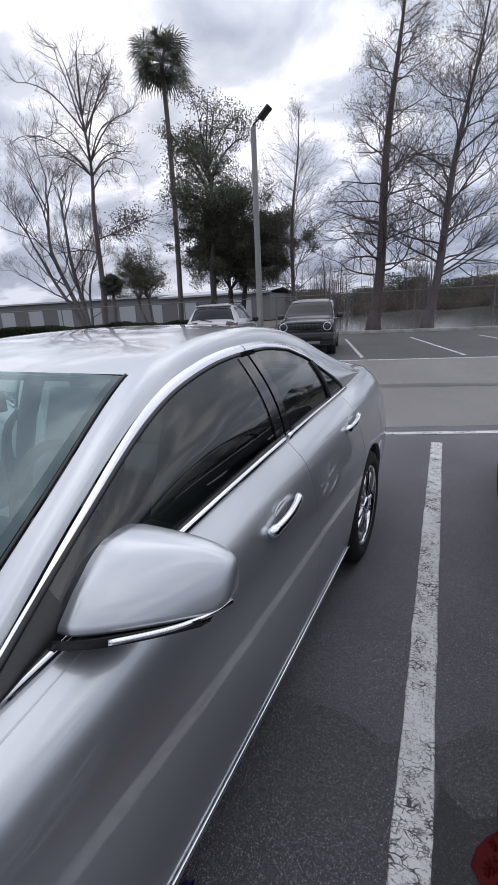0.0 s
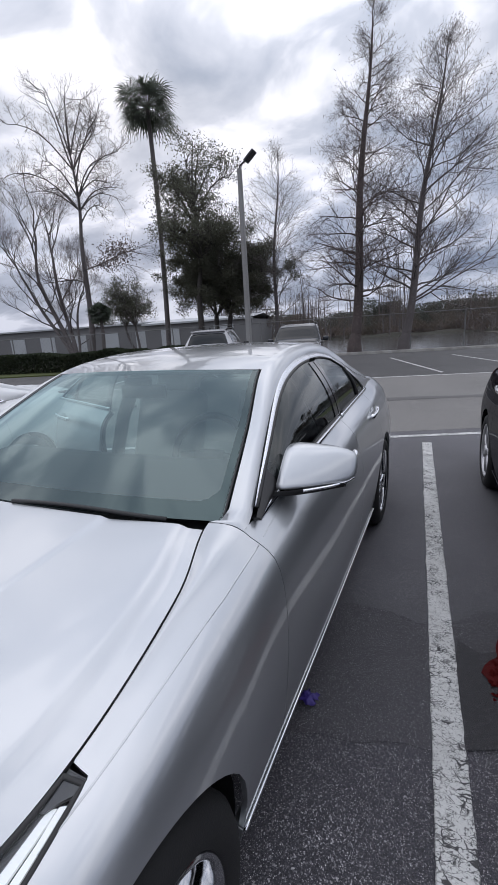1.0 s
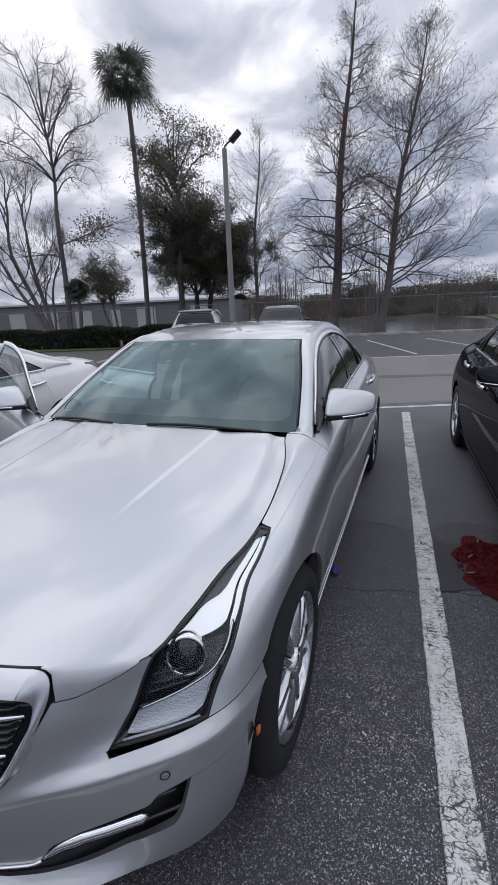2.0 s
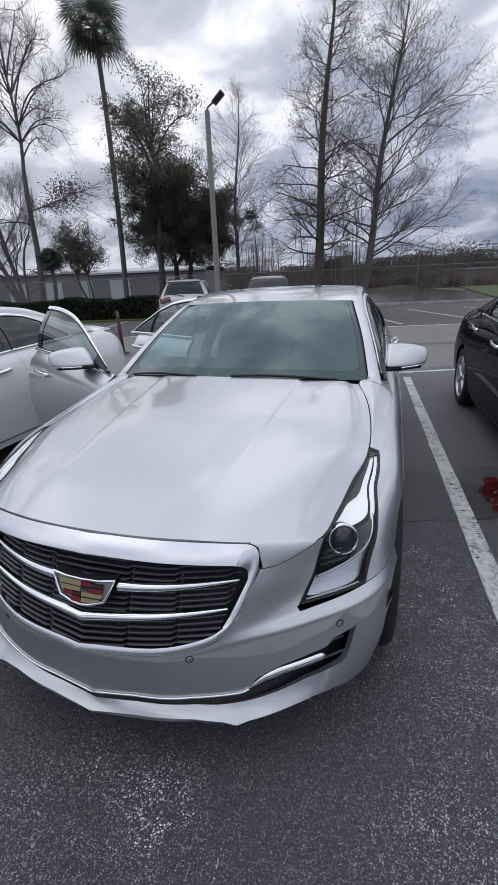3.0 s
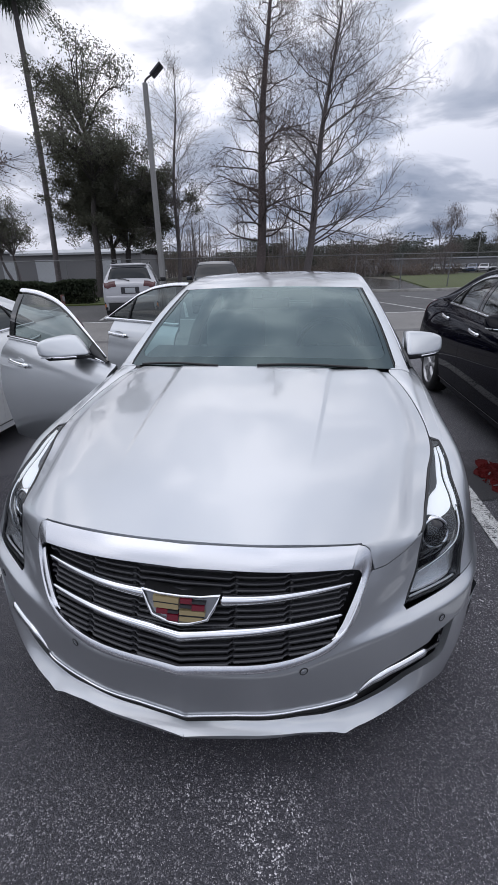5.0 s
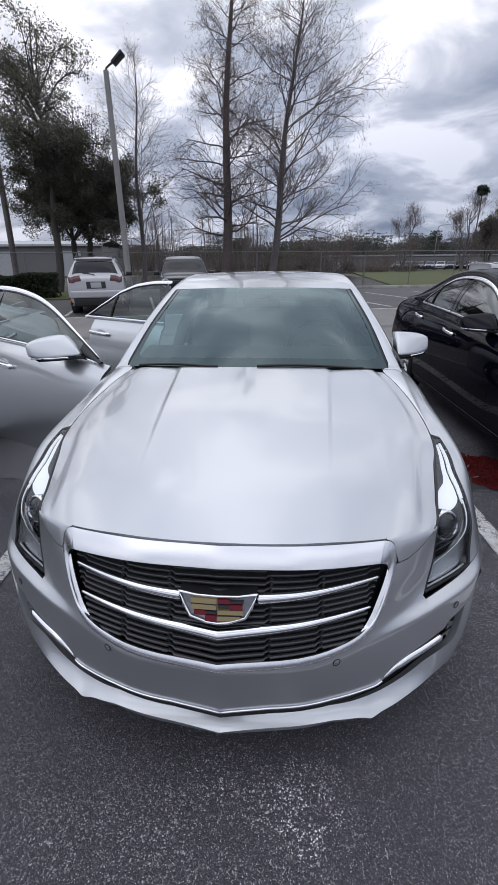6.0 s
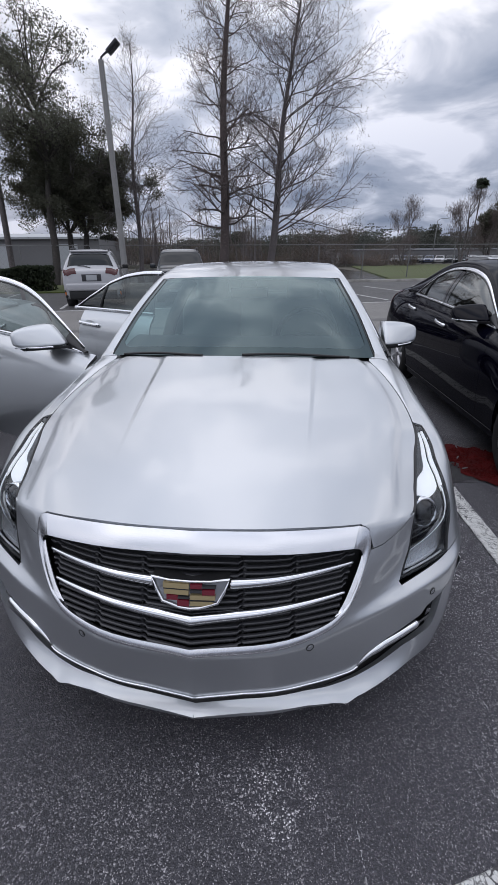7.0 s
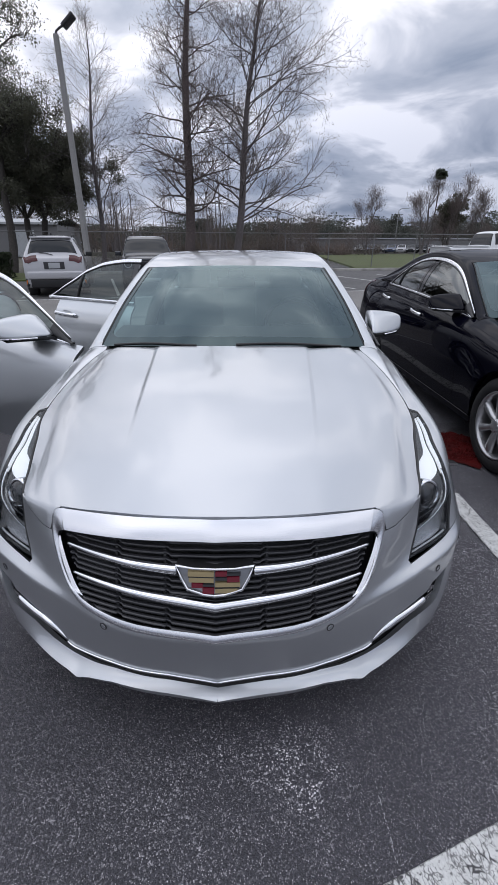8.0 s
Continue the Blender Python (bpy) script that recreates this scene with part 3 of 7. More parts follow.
def grille(car):
    """A chrome surround with dark slats and two bright bars, the shield in the middle."""
    outer = [(0, 3.97), (0.9, 3.97), (1.70, 3.97), (1.84, 3.965), (1.94, 3.91), (2.01, 3.77), (2.05, 3.5), (2.035, 3.2), (2.0, 2.87), (1.965, 2.6), (1.93, 2.40), (1.85, 2.22), (1.68, 2.11), (1.21, 2.07), (0, 2.0)]
    inner = [(0, 3.66), (0.9, 3.65), (1.68, 3.62), (1.79, 3.60), (1.88, 3.53), (1.93, 3.40), (1.95, 3.2), (1.945, 2.97), (1.935, 2.80), (1.905, 2.60), (1.86, 2.43), (1.77, 2.33), (1.62, 2.245), (1.21, 2.20), (0, 2.13)]
    outer, inner = [(a, b, 0) for a, b in outer], [(a, b, 0) for a, b in inner]
    rows = []
    for k in range(85):
        t = 14 * k / 84
        a, b = spline(outer, t), spline(inner, t)
        high = 0.007 + 0.004 * ramp(3.5, 7, t) - 0.005 * ramp(9, 12, t)
        tilt = 0.018 * (1 - ramp(2.5, 5.5, t))
        row = []
        for q in steps(0, 1, 7):
            c = b.lerp(a, q)
            row.append(skin(max(c.x, 0), min(c.y, 3.985)) + Vector((0, -high * math.sin(math.pi * (0.06 + 0.88 * q)) ** 0.4 - 0.002 - tilt * (1 - q), 0.003)))
        rows.append(row)
    surround = doubled(grid(rows, flip=True))
    folded(surround, 0.02)
    g = part("grille", surround, SATIN, car, "chrome grille surround")
    # dark backing
    rows = []
    for x in steps(-0.47, 0.47, 24):
        ax = abs(x)
        yy = 0.10 + 0.38 * ax ** 2
        rows.append([Vector((x, yy - 0.01 + 0.10 * t, 0.375 + 0.325 * t)) for t in steps(0, 1, 6)])
    part("backing", grid(rows), BLACK, g)

    def half_width(z):
        return 0.395 + (z - 0.45) * 0.34

    def face_y(x, z):
        u = min(abs(x) / 0.235, 2.1)
        return skin(u, v_at(u, z)).y

    for i in range(15):
        # the rows fan out from the sides towards the middle
        bright = i in (5, 10)
        z_mid, z_end = 0.437 + 0.017 * i, 0.683 - 0.014 * (14 - i) if i > 4 else 0.557 - 0.0165 * (5 - i)
        hw = half_width(z_end) - 0.014
        if i == 0:
            hw = 0.37
        rows, pts, rad = [], [], []
        for x in steps(-hw, hw, 160):
            ax = abs(x)
            k = ax / hw
            q = (ax / 0.142) % 1.0
            # each slat falls a little and jumps up again at every rib
            wave = 0.0 if bright else (1 - 2 * q / 0.91 if q < 0.91 else -1 + 2 * (q - 0.91) / 0.09)
            z = z_mid + (z_end - z_mid) * k + 0.0046 * wave
            y = face_y(x, z) + (0.008 if bright else 0.010 - 0.003 * wave + 0.006 * (q > 0.90))
            pts.append((x, y, z))
            rad.append(0.004 + 0.015 * (1 - k) ** 0.8)
            tall = 1.08 * (0.017 - 0.003 * (i > 4) * k) / 0.017
            rows.append([Vector((x, y + dy, z + dz * tall)) for dy, dz in ((0.009, 0.0042), (0.003, 0.0040), (0.0, 0.0026), (0.0010, -0.0030), (0.003, -0.0038), (0.009, -0.0040))])
        if i == 10:
            for side in (-1, 1):
                k = [j for j, p in enumerate(pts) if p[0] * side > 0.100]
                part("bright_bar", tube([pts[j] for j in k], [rad[j] for j in k], 10, flat=1.0), CHROME, g, "chrome bar")
        elif bright:
            part("bright_bar", tube(pts, rad, 10, flat=0.9), CHROME, g, "chrome bar")
        else:
            slat = grid(rows)
            slat.normal_update()
            if sum(f.normal.y for f in slat.faces) > 0:
                bmesh.ops.reverse_faces(slat, faces=slat.faces[:])
            part("slat", slat, SLAT, g)
    for sx in (-1, 1):
        for n in (1, 2):
            rib = [(sx * 0.142 * n, face_y(0.142 * n, z) + 0.024, z) for z in steps(0.46, 0.66, 8)]
            part("rib", tube(rib, 0.006, 6), BLACK, g)
    # shield emblem: plain coloured fields
    y_top, y_low = 0.100, 0.068
    outline = [(-0.112, 0.628), (-0.06, 0.622), (0, 0.621), (0.06, 0.622), (0.112, 0.628), (0.098, 0.59), (0.08, 0.558), (0.03, 0.543), (0, 0.540), (-0.03, 0.543), (-0.08, 0.558), (-0.098, 0.59)]

    def on_plane(x, z, out):
        x, z = 0.93 * x, 0.600 + 0.86 * (z - 0.584)
        return Vector((x, y_low + (y_top - y_low) * (z - 0.54) / 0.09 + 0.5 * x * x - out, z))

    rim = tube([on_plane(x, z, 0.018) for x, z in outline], 0.0042, 8, closed=True)
    e = part("emblem", rim, CHROME, g, "chrome shield emblem with gold and red fields")
    plate = bmesh.new()
    front = [plate.verts.new(on_plane(x, z, 0.012)) for x, z in outline]
    plate.faces.new(front)
    part("emblem_plate", plate, STEEL, e, smooth=False)
    mount = bmesh.new()
    front = [mount.verts.new(on_plane(x, z, 0.011)) for x, z in outline]
    rear_v = [mount.verts.new(on_plane(x, z, -0.03)) for x, z in outline]
    for a in range(len(outline)):
        b = (a + 1) % len(outline)
        mount.faces.new((front[a], rear_v[a], rear_v[b], front[b]))
    part("emblem_mount", mount, BLACK, e, "black plastic mount", smooth=False)
    fields = [(-0.043, 0.607, 0.080, 0.0072, GOLD), (-0.043, 0.598, 0.078, 0.0018, BLACK), (-0.042, 0.589, 0.076, 0.0072, GOLD),
              (0.020, 0.608, 0.036, 0.0065, RED_ENAMEL), (0.020, 0.593, 0.036, 0.004, DARK_METAL), (0.058, 0.591, 0.038, 0.0075, RED_ENAMEL), (0.058, 0.606, 0.044, 0.003, DARK_METAL),
              (-0.054, 0.572, 0.036, 0.0068, RED_ENAMEL), (-0.020, 0.557, 0.036, 0.0085, RED_ENAMEL), (-0.020, 0.573, 0.034, 0.003, DARK_METAL),
              (0.040, 0.575, 0.076, 0.0062, GOLD), (0.039, 0.5665, 0.074, 0.0018, BLACK), (0.036, 0.557, 0.068, 0.0068, GOLD)]
    for x, z, w, high, mat in fields:
        x, w = x * 0.93, w * 0.95
        bm = bmesh.new()
        cs = [on_plane(x + dx * w / 2, z + dz * high, 0.021) for dx, dz in ((-1, -1), (1, -1), (1, 1), (-1, 1))]
        fv = [bm.verts.new(c) for c in cs]
        bv = [bm.verts.new(c + Vector((0, 0.01, 0))) for c in cs]
        bm.faces.new(fv)
        for a in range(4):
            bm.faces.new((fv[a], bv[a], bv[(a + 1) % 4], fv[(a + 1) % 4]))
        part("enamel_field", bm, mat, e, smooth=False)
    return g


def lamp_point(s, w, deep=0.0):
    """s: 0 at the lamp's lower edge to 6 at its upper tip; w: 0 at the hood to 1 outside."""
    q = spline(LAMP_IN, s).lerp(spline(LAMP_OUT, s), w)
    return skin(q.x, min(q.y, 3.985)) + Vector((-0.55, 0.72, -0.42)).normalized() * deep


def lamp_strip(ss, inner, outer, deep, n=8, fold=0.006):
    rows = []
    for s in ss:
        a, b = line_at(inner, s), line_at(outer, s)
        rows.append([lamp_point(s, a + (b - a) * k / n, deep) for k in range(n + 1)])
    bm = grid(rows)
    bmesh.ops.recalc_face_normals(bm, faces=bm.faces)
    if bm.faces[:][0].normal.y > 0:
        bmesh.ops.reverse_faces(bm, faces=bm.faces[:])
    bm.normal_update()
    return folded(bm, fold)


def headlight(car, right):
    fix = mirrored if right else (lambda b: b)
    ss = steps(0, 6, 60)
    zero, one = [(0, 0.012), (6, 0.012)], [(0, 0.985), (6, 0.985)]
    rows = []
    for s in ss:
        end = min(1, s * 2, (6 - s) * 2)
        rows.append([lamp_point(s, 0.005 + 0.99 * k / 12, 0.004 + 0.045 * end ** 0.6 * math.sin(math.pi * k / 12) ** 0.5) for k in range(13)])
    h = part("headlight", fix(grid(rows)), GLOSS_BLACK, car, "headlight with dark bowl and white strip")
    part("lens", fix(lamp_strip(ss, zero, one, -0.001, 10, 0.004)), CLEAR, h, "clear lamp cover").visible_shadow = False
    ring = [lamp_point(s, 0.02, 0.004) for s in steps(0.05, 5.95, 50)] + [lamp_point(s, 0.98, 0.004) for s in steps(5.95, 0.05, 50)] + [lamp_point(0.05, w, 0.004) for w in steps(0.9, 0.1, 10)]
    part("gasket", fix(tube(ring, 0.0055, 6, closed=True)), BLACK, h)
    inner = [(2.3, 0.15), (3.45, 0.16), (3.62, 0.24), (3.75, 0.42), (3.95, 0.49), (4.2, 0.49), (5.15, 0.42), (5.75, 0.34)]
    outer = [(2.3, 0.42), (2.42, 0.62), (2.6, 0.74), (2.8, 0.79), (3.35, 0.78), (4.15, 0.70), (5.45, 0.64), (5.75, 0.62)]
    # the reflector's brightness comes partly from emission in its material
    part("reflector", fix(lamp_strip(steps(2.3, 5.72, 40), inner, outer, 0.012)), GLOW_WHITE, h, "white reflector brightened by a glow of its own")
    part("trim", fix(lamp_strip(steps(3.5, 5.98, 30), [(3.5, 0.06), (5.98, 0.04)], [(3.5, 0.12), (3.62, 0.22), (3.75, 0.40), (3.95, 0.47), (4.2, 0.47), (5.15, 0.40), (5.7, 0.34), (5.82, 0.5), (5.9, 0.9), (5.98, 0.95)], 0.010)), TRIM_GREY, h, "matt grey inner trim")
    part("tip_trim", fix(lamp_strip(steps(5.72, 5.995, 8), [(5.72, 0.04), (5.995, 0.02)], [(5.72, 0.30), (5.80, 0.55), (5.86, 0.93), (5.995, 0.97)], 0.004)), TRIM_GREY, h, "matt grey lamp tip")
    part("light_blade", fix(lamp_strip(steps(2.45, 5.75, 40), [(2.45, 0.885), (2.8, 0.845), (3.35, 0.83), (4.15, 0.755), (5.45, 0.70), (5.75, 0.64)], [(2.45, 0.915), (2.8, 0.93), (3.4, 0.935), (4.5, 0.90), (5.75, 0.86)], 0.007, 5)), GLOW_WHITE, h, "lit white vertical lamp strip")
    bend = [(2.7, 0.90), (2.0, 0.92), (1.6, 0.895), (1.3, 0.82), (1.12, 0.62), (1.02, 0.40), (0.93, 0.12)]
    part("chrome_line", fix(tube([lamp_point(*spline([(a, b, 0) for a, b in bend], 6 * k / 30)[:2], 0.010) for k in range(31)], [0.0042] * 8 + [0.0032] * 23, 8, flat=1.3)), CHROME, h, "bent chrome line")
    part("turn_reflector", fix(lamp_strip(steps(0.12, 0.95, 10), [(0.12, 0.14), (0.95, 0.13)], [(0.12, 0.90), (0.7, 0.93), (0.95, 0.91)], 0.022, 10)), REFLECTOR, h, "ribbed bright turn lamp")
    part("turn_reflector", fix(lamp_strip(steps(0.9, 1.75, 10), [(0.9, 0.50), (1.1, 0.62), (1.3, 0.85), (1.75, 0.94)], [(0.9, 0.92), (1.75, 0.97)], 0.022, 5)), REFLECTOR, h, "ribbed bright turn lamp")
    part("turn_edge", fix(tube([lamp_point(0.11, w, 0.012) for w in steps(0.12, 0.90, 12)], 0.0035, 6)), LAMP_WHITE, h)
    for k in range(3):
        fin = [lamp_point(1.22 + 0.16 * k, w, 0.022) for w in steps(0.16, 0.60 + 0.06 * k, 8)]
        part("fin", fix(tube(fin, 0.0025, 5)), SLAT, h)
    c = lamp_point(1.80, 0.50, 0.024)
    turn = Vector((0.42, -0.86, 0.30)).to_track_quat("X", "Z").to_matrix().to_4x4()
    bm = lathe([(-0.03, 0.052), (0.004, 0.051), (0.010, 0.047), (0.006, 0.042)], 32)
    bmesh.ops.transform(bm, matrix=Matrix.Translation(c) @ turn, verts=bm.verts)
    part("projector_ring", fix(bm), CHROME, h)
    bm = lathe([(0.002, 0.043), (0.010, 0.035), (0.016, 0.020), (0.018, 0.0002)], 32)
    bmesh.ops.transform(bm, matrix=Matrix.Translation(c) @ turn, verts=bm.verts)
    part("projector", fix(bm), GLOSS_BLACK, h, "round glass projector")
    return h


def sedan(name, label, paint, at, group="", open_right=False, wheels="split", with_cabin=True):
    """A mid-size four-door sedan, its nose towards -y at its own origin."""
    car = thing(name, label, "car", at, group)
    rim = (RIM, "polished alloy wheel rim") if wheels == "split" else (RIM_DARK, "grey alloy wheel rim with broad spokes")
    # front bumper
    us = steps(0, 3.3, 70) + steps(3.34, 3.68, 8) + steps(3.7, 4.75, 24)
    us = [u for u in us if arch_v(u) < 2.2]
    low = lambda u: max(line_at(VENT_TOP, u), arch_v(u))
    top = lambda u: max(line_at(GRILLE, u), 2.0) if u <= 1.62 else (2.08 + 0.30 * (u - 1.62) / 1.23 if u < 2.85 else min(line_at(LAMP, u), 2.24))
    bm = bmesh.new()
    rows = []
    for u in us:
        a, m = min(low(u), 2.0), max(top(u), low(u) + 0.01)
        rows.append([skin(u, a + (2.0 - a) * k / 10) for k in range(10)] + [skin(u, 2.0 + (m - 2.0) * k / 6) for k in range(7)])
    grid(rows, flip=True, bm=bm)
    rows = []
    for u in [u for u in us if 1.61 < u < 2.85] + [2.85] + steps(2.88, 3.165, 10):
        if u < 2.85:
            a = top(u)
        else:
            a = 2.38 + 0.65 * (u - 2.85) / 0.18 if u < 3.03 else 3.03 + 0.95 * (u - 3.03) / 0.14
        b = line_at(GRILLE, u) if u < 2.06 else min(line_at(HOOD_LOW, u) - 0.02, 3.98)
        b = max(a + 0.004, b)
        rows.append([skin(u, a + (b - a) * k / 16) for k in range(17)])
    grid(rows, flip=True, bm=bm)
    # the lip: a ledge under the air slot that runs into the corner
    rows = []
    for u in us:
        lo, hi = max(line_at(LIP_LOW, u), arch_v(u)), max(line_at(VENT_LOW, u), arch_v(u) + 0.004)
        k = 1 - ramp(2.9, 3.6, u)
        out = Vector((0.15 + 0.2 * u / 3, -1.0, 0)).normalized()
        rows.append([skin(u, lo + (hi - lo) * j / 8) + out * (k * (0.006 - 0.022 * j / 8)) for j in range(9)])
    grid(rows, flip=True, bm=bm)
    bmesh.ops.remove_doubles(bm, verts=bm.verts, dist=0.0003)
    bm = doubled(bm)
    folded(bm, 0.02)
    bumper = part("front_bumper", bm, paint, car)
    for right in (False, True):
        fix = mirrored if right else (lambda b: b)
        rows = [[skin(u, 0.12 + 1.68 * k / 6) + Vector((-0.03 * min(u / 3, 1), 0.03 + 0.006 * k, 0)) for k in range(7)] for u in steps(0, 3.85, 50)]
        part("vent_backing", fix(grid(rows)), BLACK, bumper)
        edge = [skin(u, line_at(VENT_TOP, u) - 0.01) + Vector((0, -0.003, 0)) for u in steps(0, 2.12, 30)]
        part("lower_strip", fix(tube(edge, 0.0035, 6)), CHROME, bumper, "thin chrome strip")
        path = [(2.12, 1.22), (2.33, 1.33), (2.56, 1.375), (2.87, 1.37), (3.21, 1.365)]
        blade = [skin(u, line_at(path, u)) + Vector((0, 0.004, 0)) for u in steps(2.12, 3.21, 20)]
        part("vent_blade", fix(tube(blade, [0.004 + 0.008 * min(1, k / 6) for k in range(20)] + [0.006], 8, flat=1.2)), CHROME, bumper, "chrome blade in the vent")
        slat = [skin(u, 1.47 if u < 3.2 else 1.5) + Vector((-0.006, 0.016, 0)) for u in steps(2.35, 3.5, 16)]
        part("vent_slat", fix(tube(slat, 0.005, 6)), SLAT, bumper)
        slat = [skin(u, 1.2) + Vector((-0.008, 0.02, 0)) for u in steps(2.2, 3.6, 16)]
        part("vent_slat", fix(tube(slat, 0.005, 6)), SLAT, bumper)
        for sx, sz in ((0.326, 0.431), (0.70, 0.455)):
            uu = 1.38 if sx < 0.5 else 3.42
            c = skin(uu, v_at(uu, sz))
            n = Vector((0.45 if sx < 0.5 else 0.7, -0.9, 0)).normalized()
            bm = lathe([(-0.006, 0.010), (0.0004, 0.0098), (0.0008, 0.0085), (-0.0012, 0.0078), (0.0002, 0.0070), (0.0004, 0.0001)], 16)
            bmesh.ops.transform(bm, matrix=Matrix.Translation(c) @ n.to_track_quat("X", "Z").to_matrix().to_4x4(), verts=bm.verts)
            disc = part("parking_sensor", fix(bm), paint, bumper)
            side = n.cross(Vector((0, 0, 1))).normalized()
            joint = [c + n * 0.0006 + side * (0.0108 * math.cos(a)) + Vector((0, 0, 0.0108 * math.sin(a))) for a in steps(0, math.tau, 20)[:-1]]
            part("joint", fix(tube(joint, 0.0016, 6, closed=True)), BLACK, disc)
        rows = [[skin(u, v) + Vector((0.0012, -0.0008, 0)) for v in steps(1.36, 1.45, 3)] for u in steps(4.60, 4.66, 4)]
        part("side_marker", fix(grid(rows, fold=0.006, flip=True)), AMBER, bumper, "amber side marker")
        # fender with its lamp cut-out
        fu = sorted([u for u in columns(0.42, DOOR_1 - 0.0016) if u > 3.9] + steps(3.875, 4.2, 8) + steps(5.9, 6.16, 13) + [6.115, 6.125])
        fu = [u for i, u in enumerate(fu) if i == 0 or u - fu[i - 1] > 0.001]
        ftop = lambda u: max(line_at(LAMP, u) if u < 6.125 else 3.985, 2.27)
        fend = max(us)
        flow = lambda u: max(arch_v(u), 2.255 if u < fend + 0.1 else 0, v_at(u, 0.262) if skin(u, 2).y > 1.15 else 0)
        rows = []
        for u in fu:
            a, b = flow(u), ftop(u)
            row = [skin(u, a + (b - a) * k / 16) for k in range(17)]
            # behind the lamp the fender turns over to the hood's edge
            w = min((u - 3.0) / 4.84, 1.0)
            end = hood_point(1.0, w) + Vector((0.0045, max(0.0, u - 7.84) * 0.30, -0.001 + max(0.0, u - 7.84) * 0.10))
            crown = 0.010 * ramp(0.66, 0.95, w)
            for j in range(1, 7):
                row.append(row[16].lerp(end, j / 6) + Vector((0, 0, crown * math.sin(math.pi * (j / 6) ** 0.8))) if u > 6.126 else row[16].copy())
            rows.append(row)
        bm = grid(rows, flip=True)
        bmesh.ops.dissolve_degenerate(bm, edges=bm.edges, dist=0.0002)
        part("front_fender", fix(folded(bm, 0.014)), paint, car)
        crease = [skin(u, line_at(CREASE, u)) + Vector((-0.0014, 0, -0.0010)) for u in steps(5.75, u_at(DOOR_1 - 0.004), 40)]
        part("fender_crease", fix(tube(crease, 0.0024, 6)), paint, car)
        corner = rows[-1][16:]
        # sill and quarter panel
        su = columns(AXLES[0] + ARCH, AXLES[1] - ARCH)
        part("sill", fix(sheet(su, lambda u: 0.0, lambda u: v_at(u, 0.255), 5, 0.03)), paint, car)
        strip = [skin(u, v_at(u, 0.258)) + Vector((0.005, 0, 0)) for u in su[::2]]
        part("sill_strip", fix(tube(strip, 0.005 if paint is SILVER else 0.003, 6)), CHROME if paint is SILVER else DARK_METAL, car, "thin bright sill strip" if paint is SILVER else "thin dark sill strip")
        qu = columns(DOOR_3 + 0.0016, 4.35) + [13.2, 13.5, 13.8]
        qu = sorted(set(qu))
        part("quarter_panel", fix(sheet(qu, arch_v, lambda u: 4.0, 16)), paint, car)
        headlight(car, right)
        for yw in AXLES:
            wheel(car, (-0.880 if right else 0.880), yw, -1 if right else 1, wheels, rim)
            liner = [[Vector((x, yw + 0.385 * math.cos(a), AXLE_Z + 0.385 * math.sin(a))) for x in (0.60, 0.83)] for a in steps(-0.25, math.pi + 0.25, 20)]
            part("arch_liner", fix(grid(liner)), BLACK, car)
        # cabin side: pillars and rail
        strip_rows = []
        for k in range(65):
            u = 8 * k / 64
            a, b = spline(ROOF_EDGE, u), spline(RAIL, u)
            row = []
            for j in range(6):
                p = b.lerp(a, 1.10 * j / 5 - 0.10)
                bulge = 0.012 * math.sin(math.pi * j / 5)
                row.append(p + Vector((bulge, 0, bulge)))
            strip_rows.append(row)
        # the pillar's foot runs down onto the fender's rear corner
        foot = [corner[round(6 * j / 5)] for j in range(6)]
        foot = [p + Vector((0, 0.002, 0.0015)) for p in foot]
        strip_rows = [foot] + [[p.lerp(q, t) + Vector((0, 0, 0.006 * math.sin(math.pi * t))) for p, q in zip(foot, strip_rows[0])] for t in (0.35, 0.7)] + strip_rows[1:]
        part("roof_rail", fix(grid(strip_rows, fold=0.012, flip=True)), paint, car)
        ys = steps(2.98, 3.99, 30)
        pillar = [[flank(y, line_at(GLASS_TOP, y) + 0.02 + (1 - line_at(GLASS_TOP, y) - 0.02) * k / 6) for k in range(7)] for y in ys]
        part("rear_pillar", fix(grid(pillar, fold=0.012, flip=True)), paint, car)
        if wheels == "split":
            tl = [[skin(u, v) + Vector((0.004, 0.004, 0)) for v in steps(2.3, 3.9, 10)] for u in steps(13.55, 14.15, 8)]
        else:
            tl = [[skin(u, v) + Vector((0.006, 0.004, 0.002)) for v in steps(3.75 - 1.3 * ramp(12.5, 13.6, u), 3.9, 10)] for u in steps(12.5, 14.3, 16)]
        part("tail_lamp", fix(grid(tl, fold=0.01, flip=True)), RED_LENS, car, "red vertical tail lamp")
        part("windshield_seal", fix(tube([spline(ROOF_EDGE, u) + Vector((-0.010, 0.0, 0.0)) for u in steps(0, 2, 20)], 0.004, 6)), BLACK, car)
    grille(car)
    # hood
    rows = []
    half = sorted([(k / 48) ** 0.9 for k in range(49)] + steps(0.432, 0.548, 34))
    across = [-q for q in half[:0:-1]] + half
    for w in steps(0, 1, 44):
        rows.append([hood_point(abs(s), w) * 1.0 if s >= 0 else Vector((-hood_point(-s, w).x, hood_point(-s, w).y, hood_point(-s, w).z)) for s in across])
    hood_bm = grid(rows)
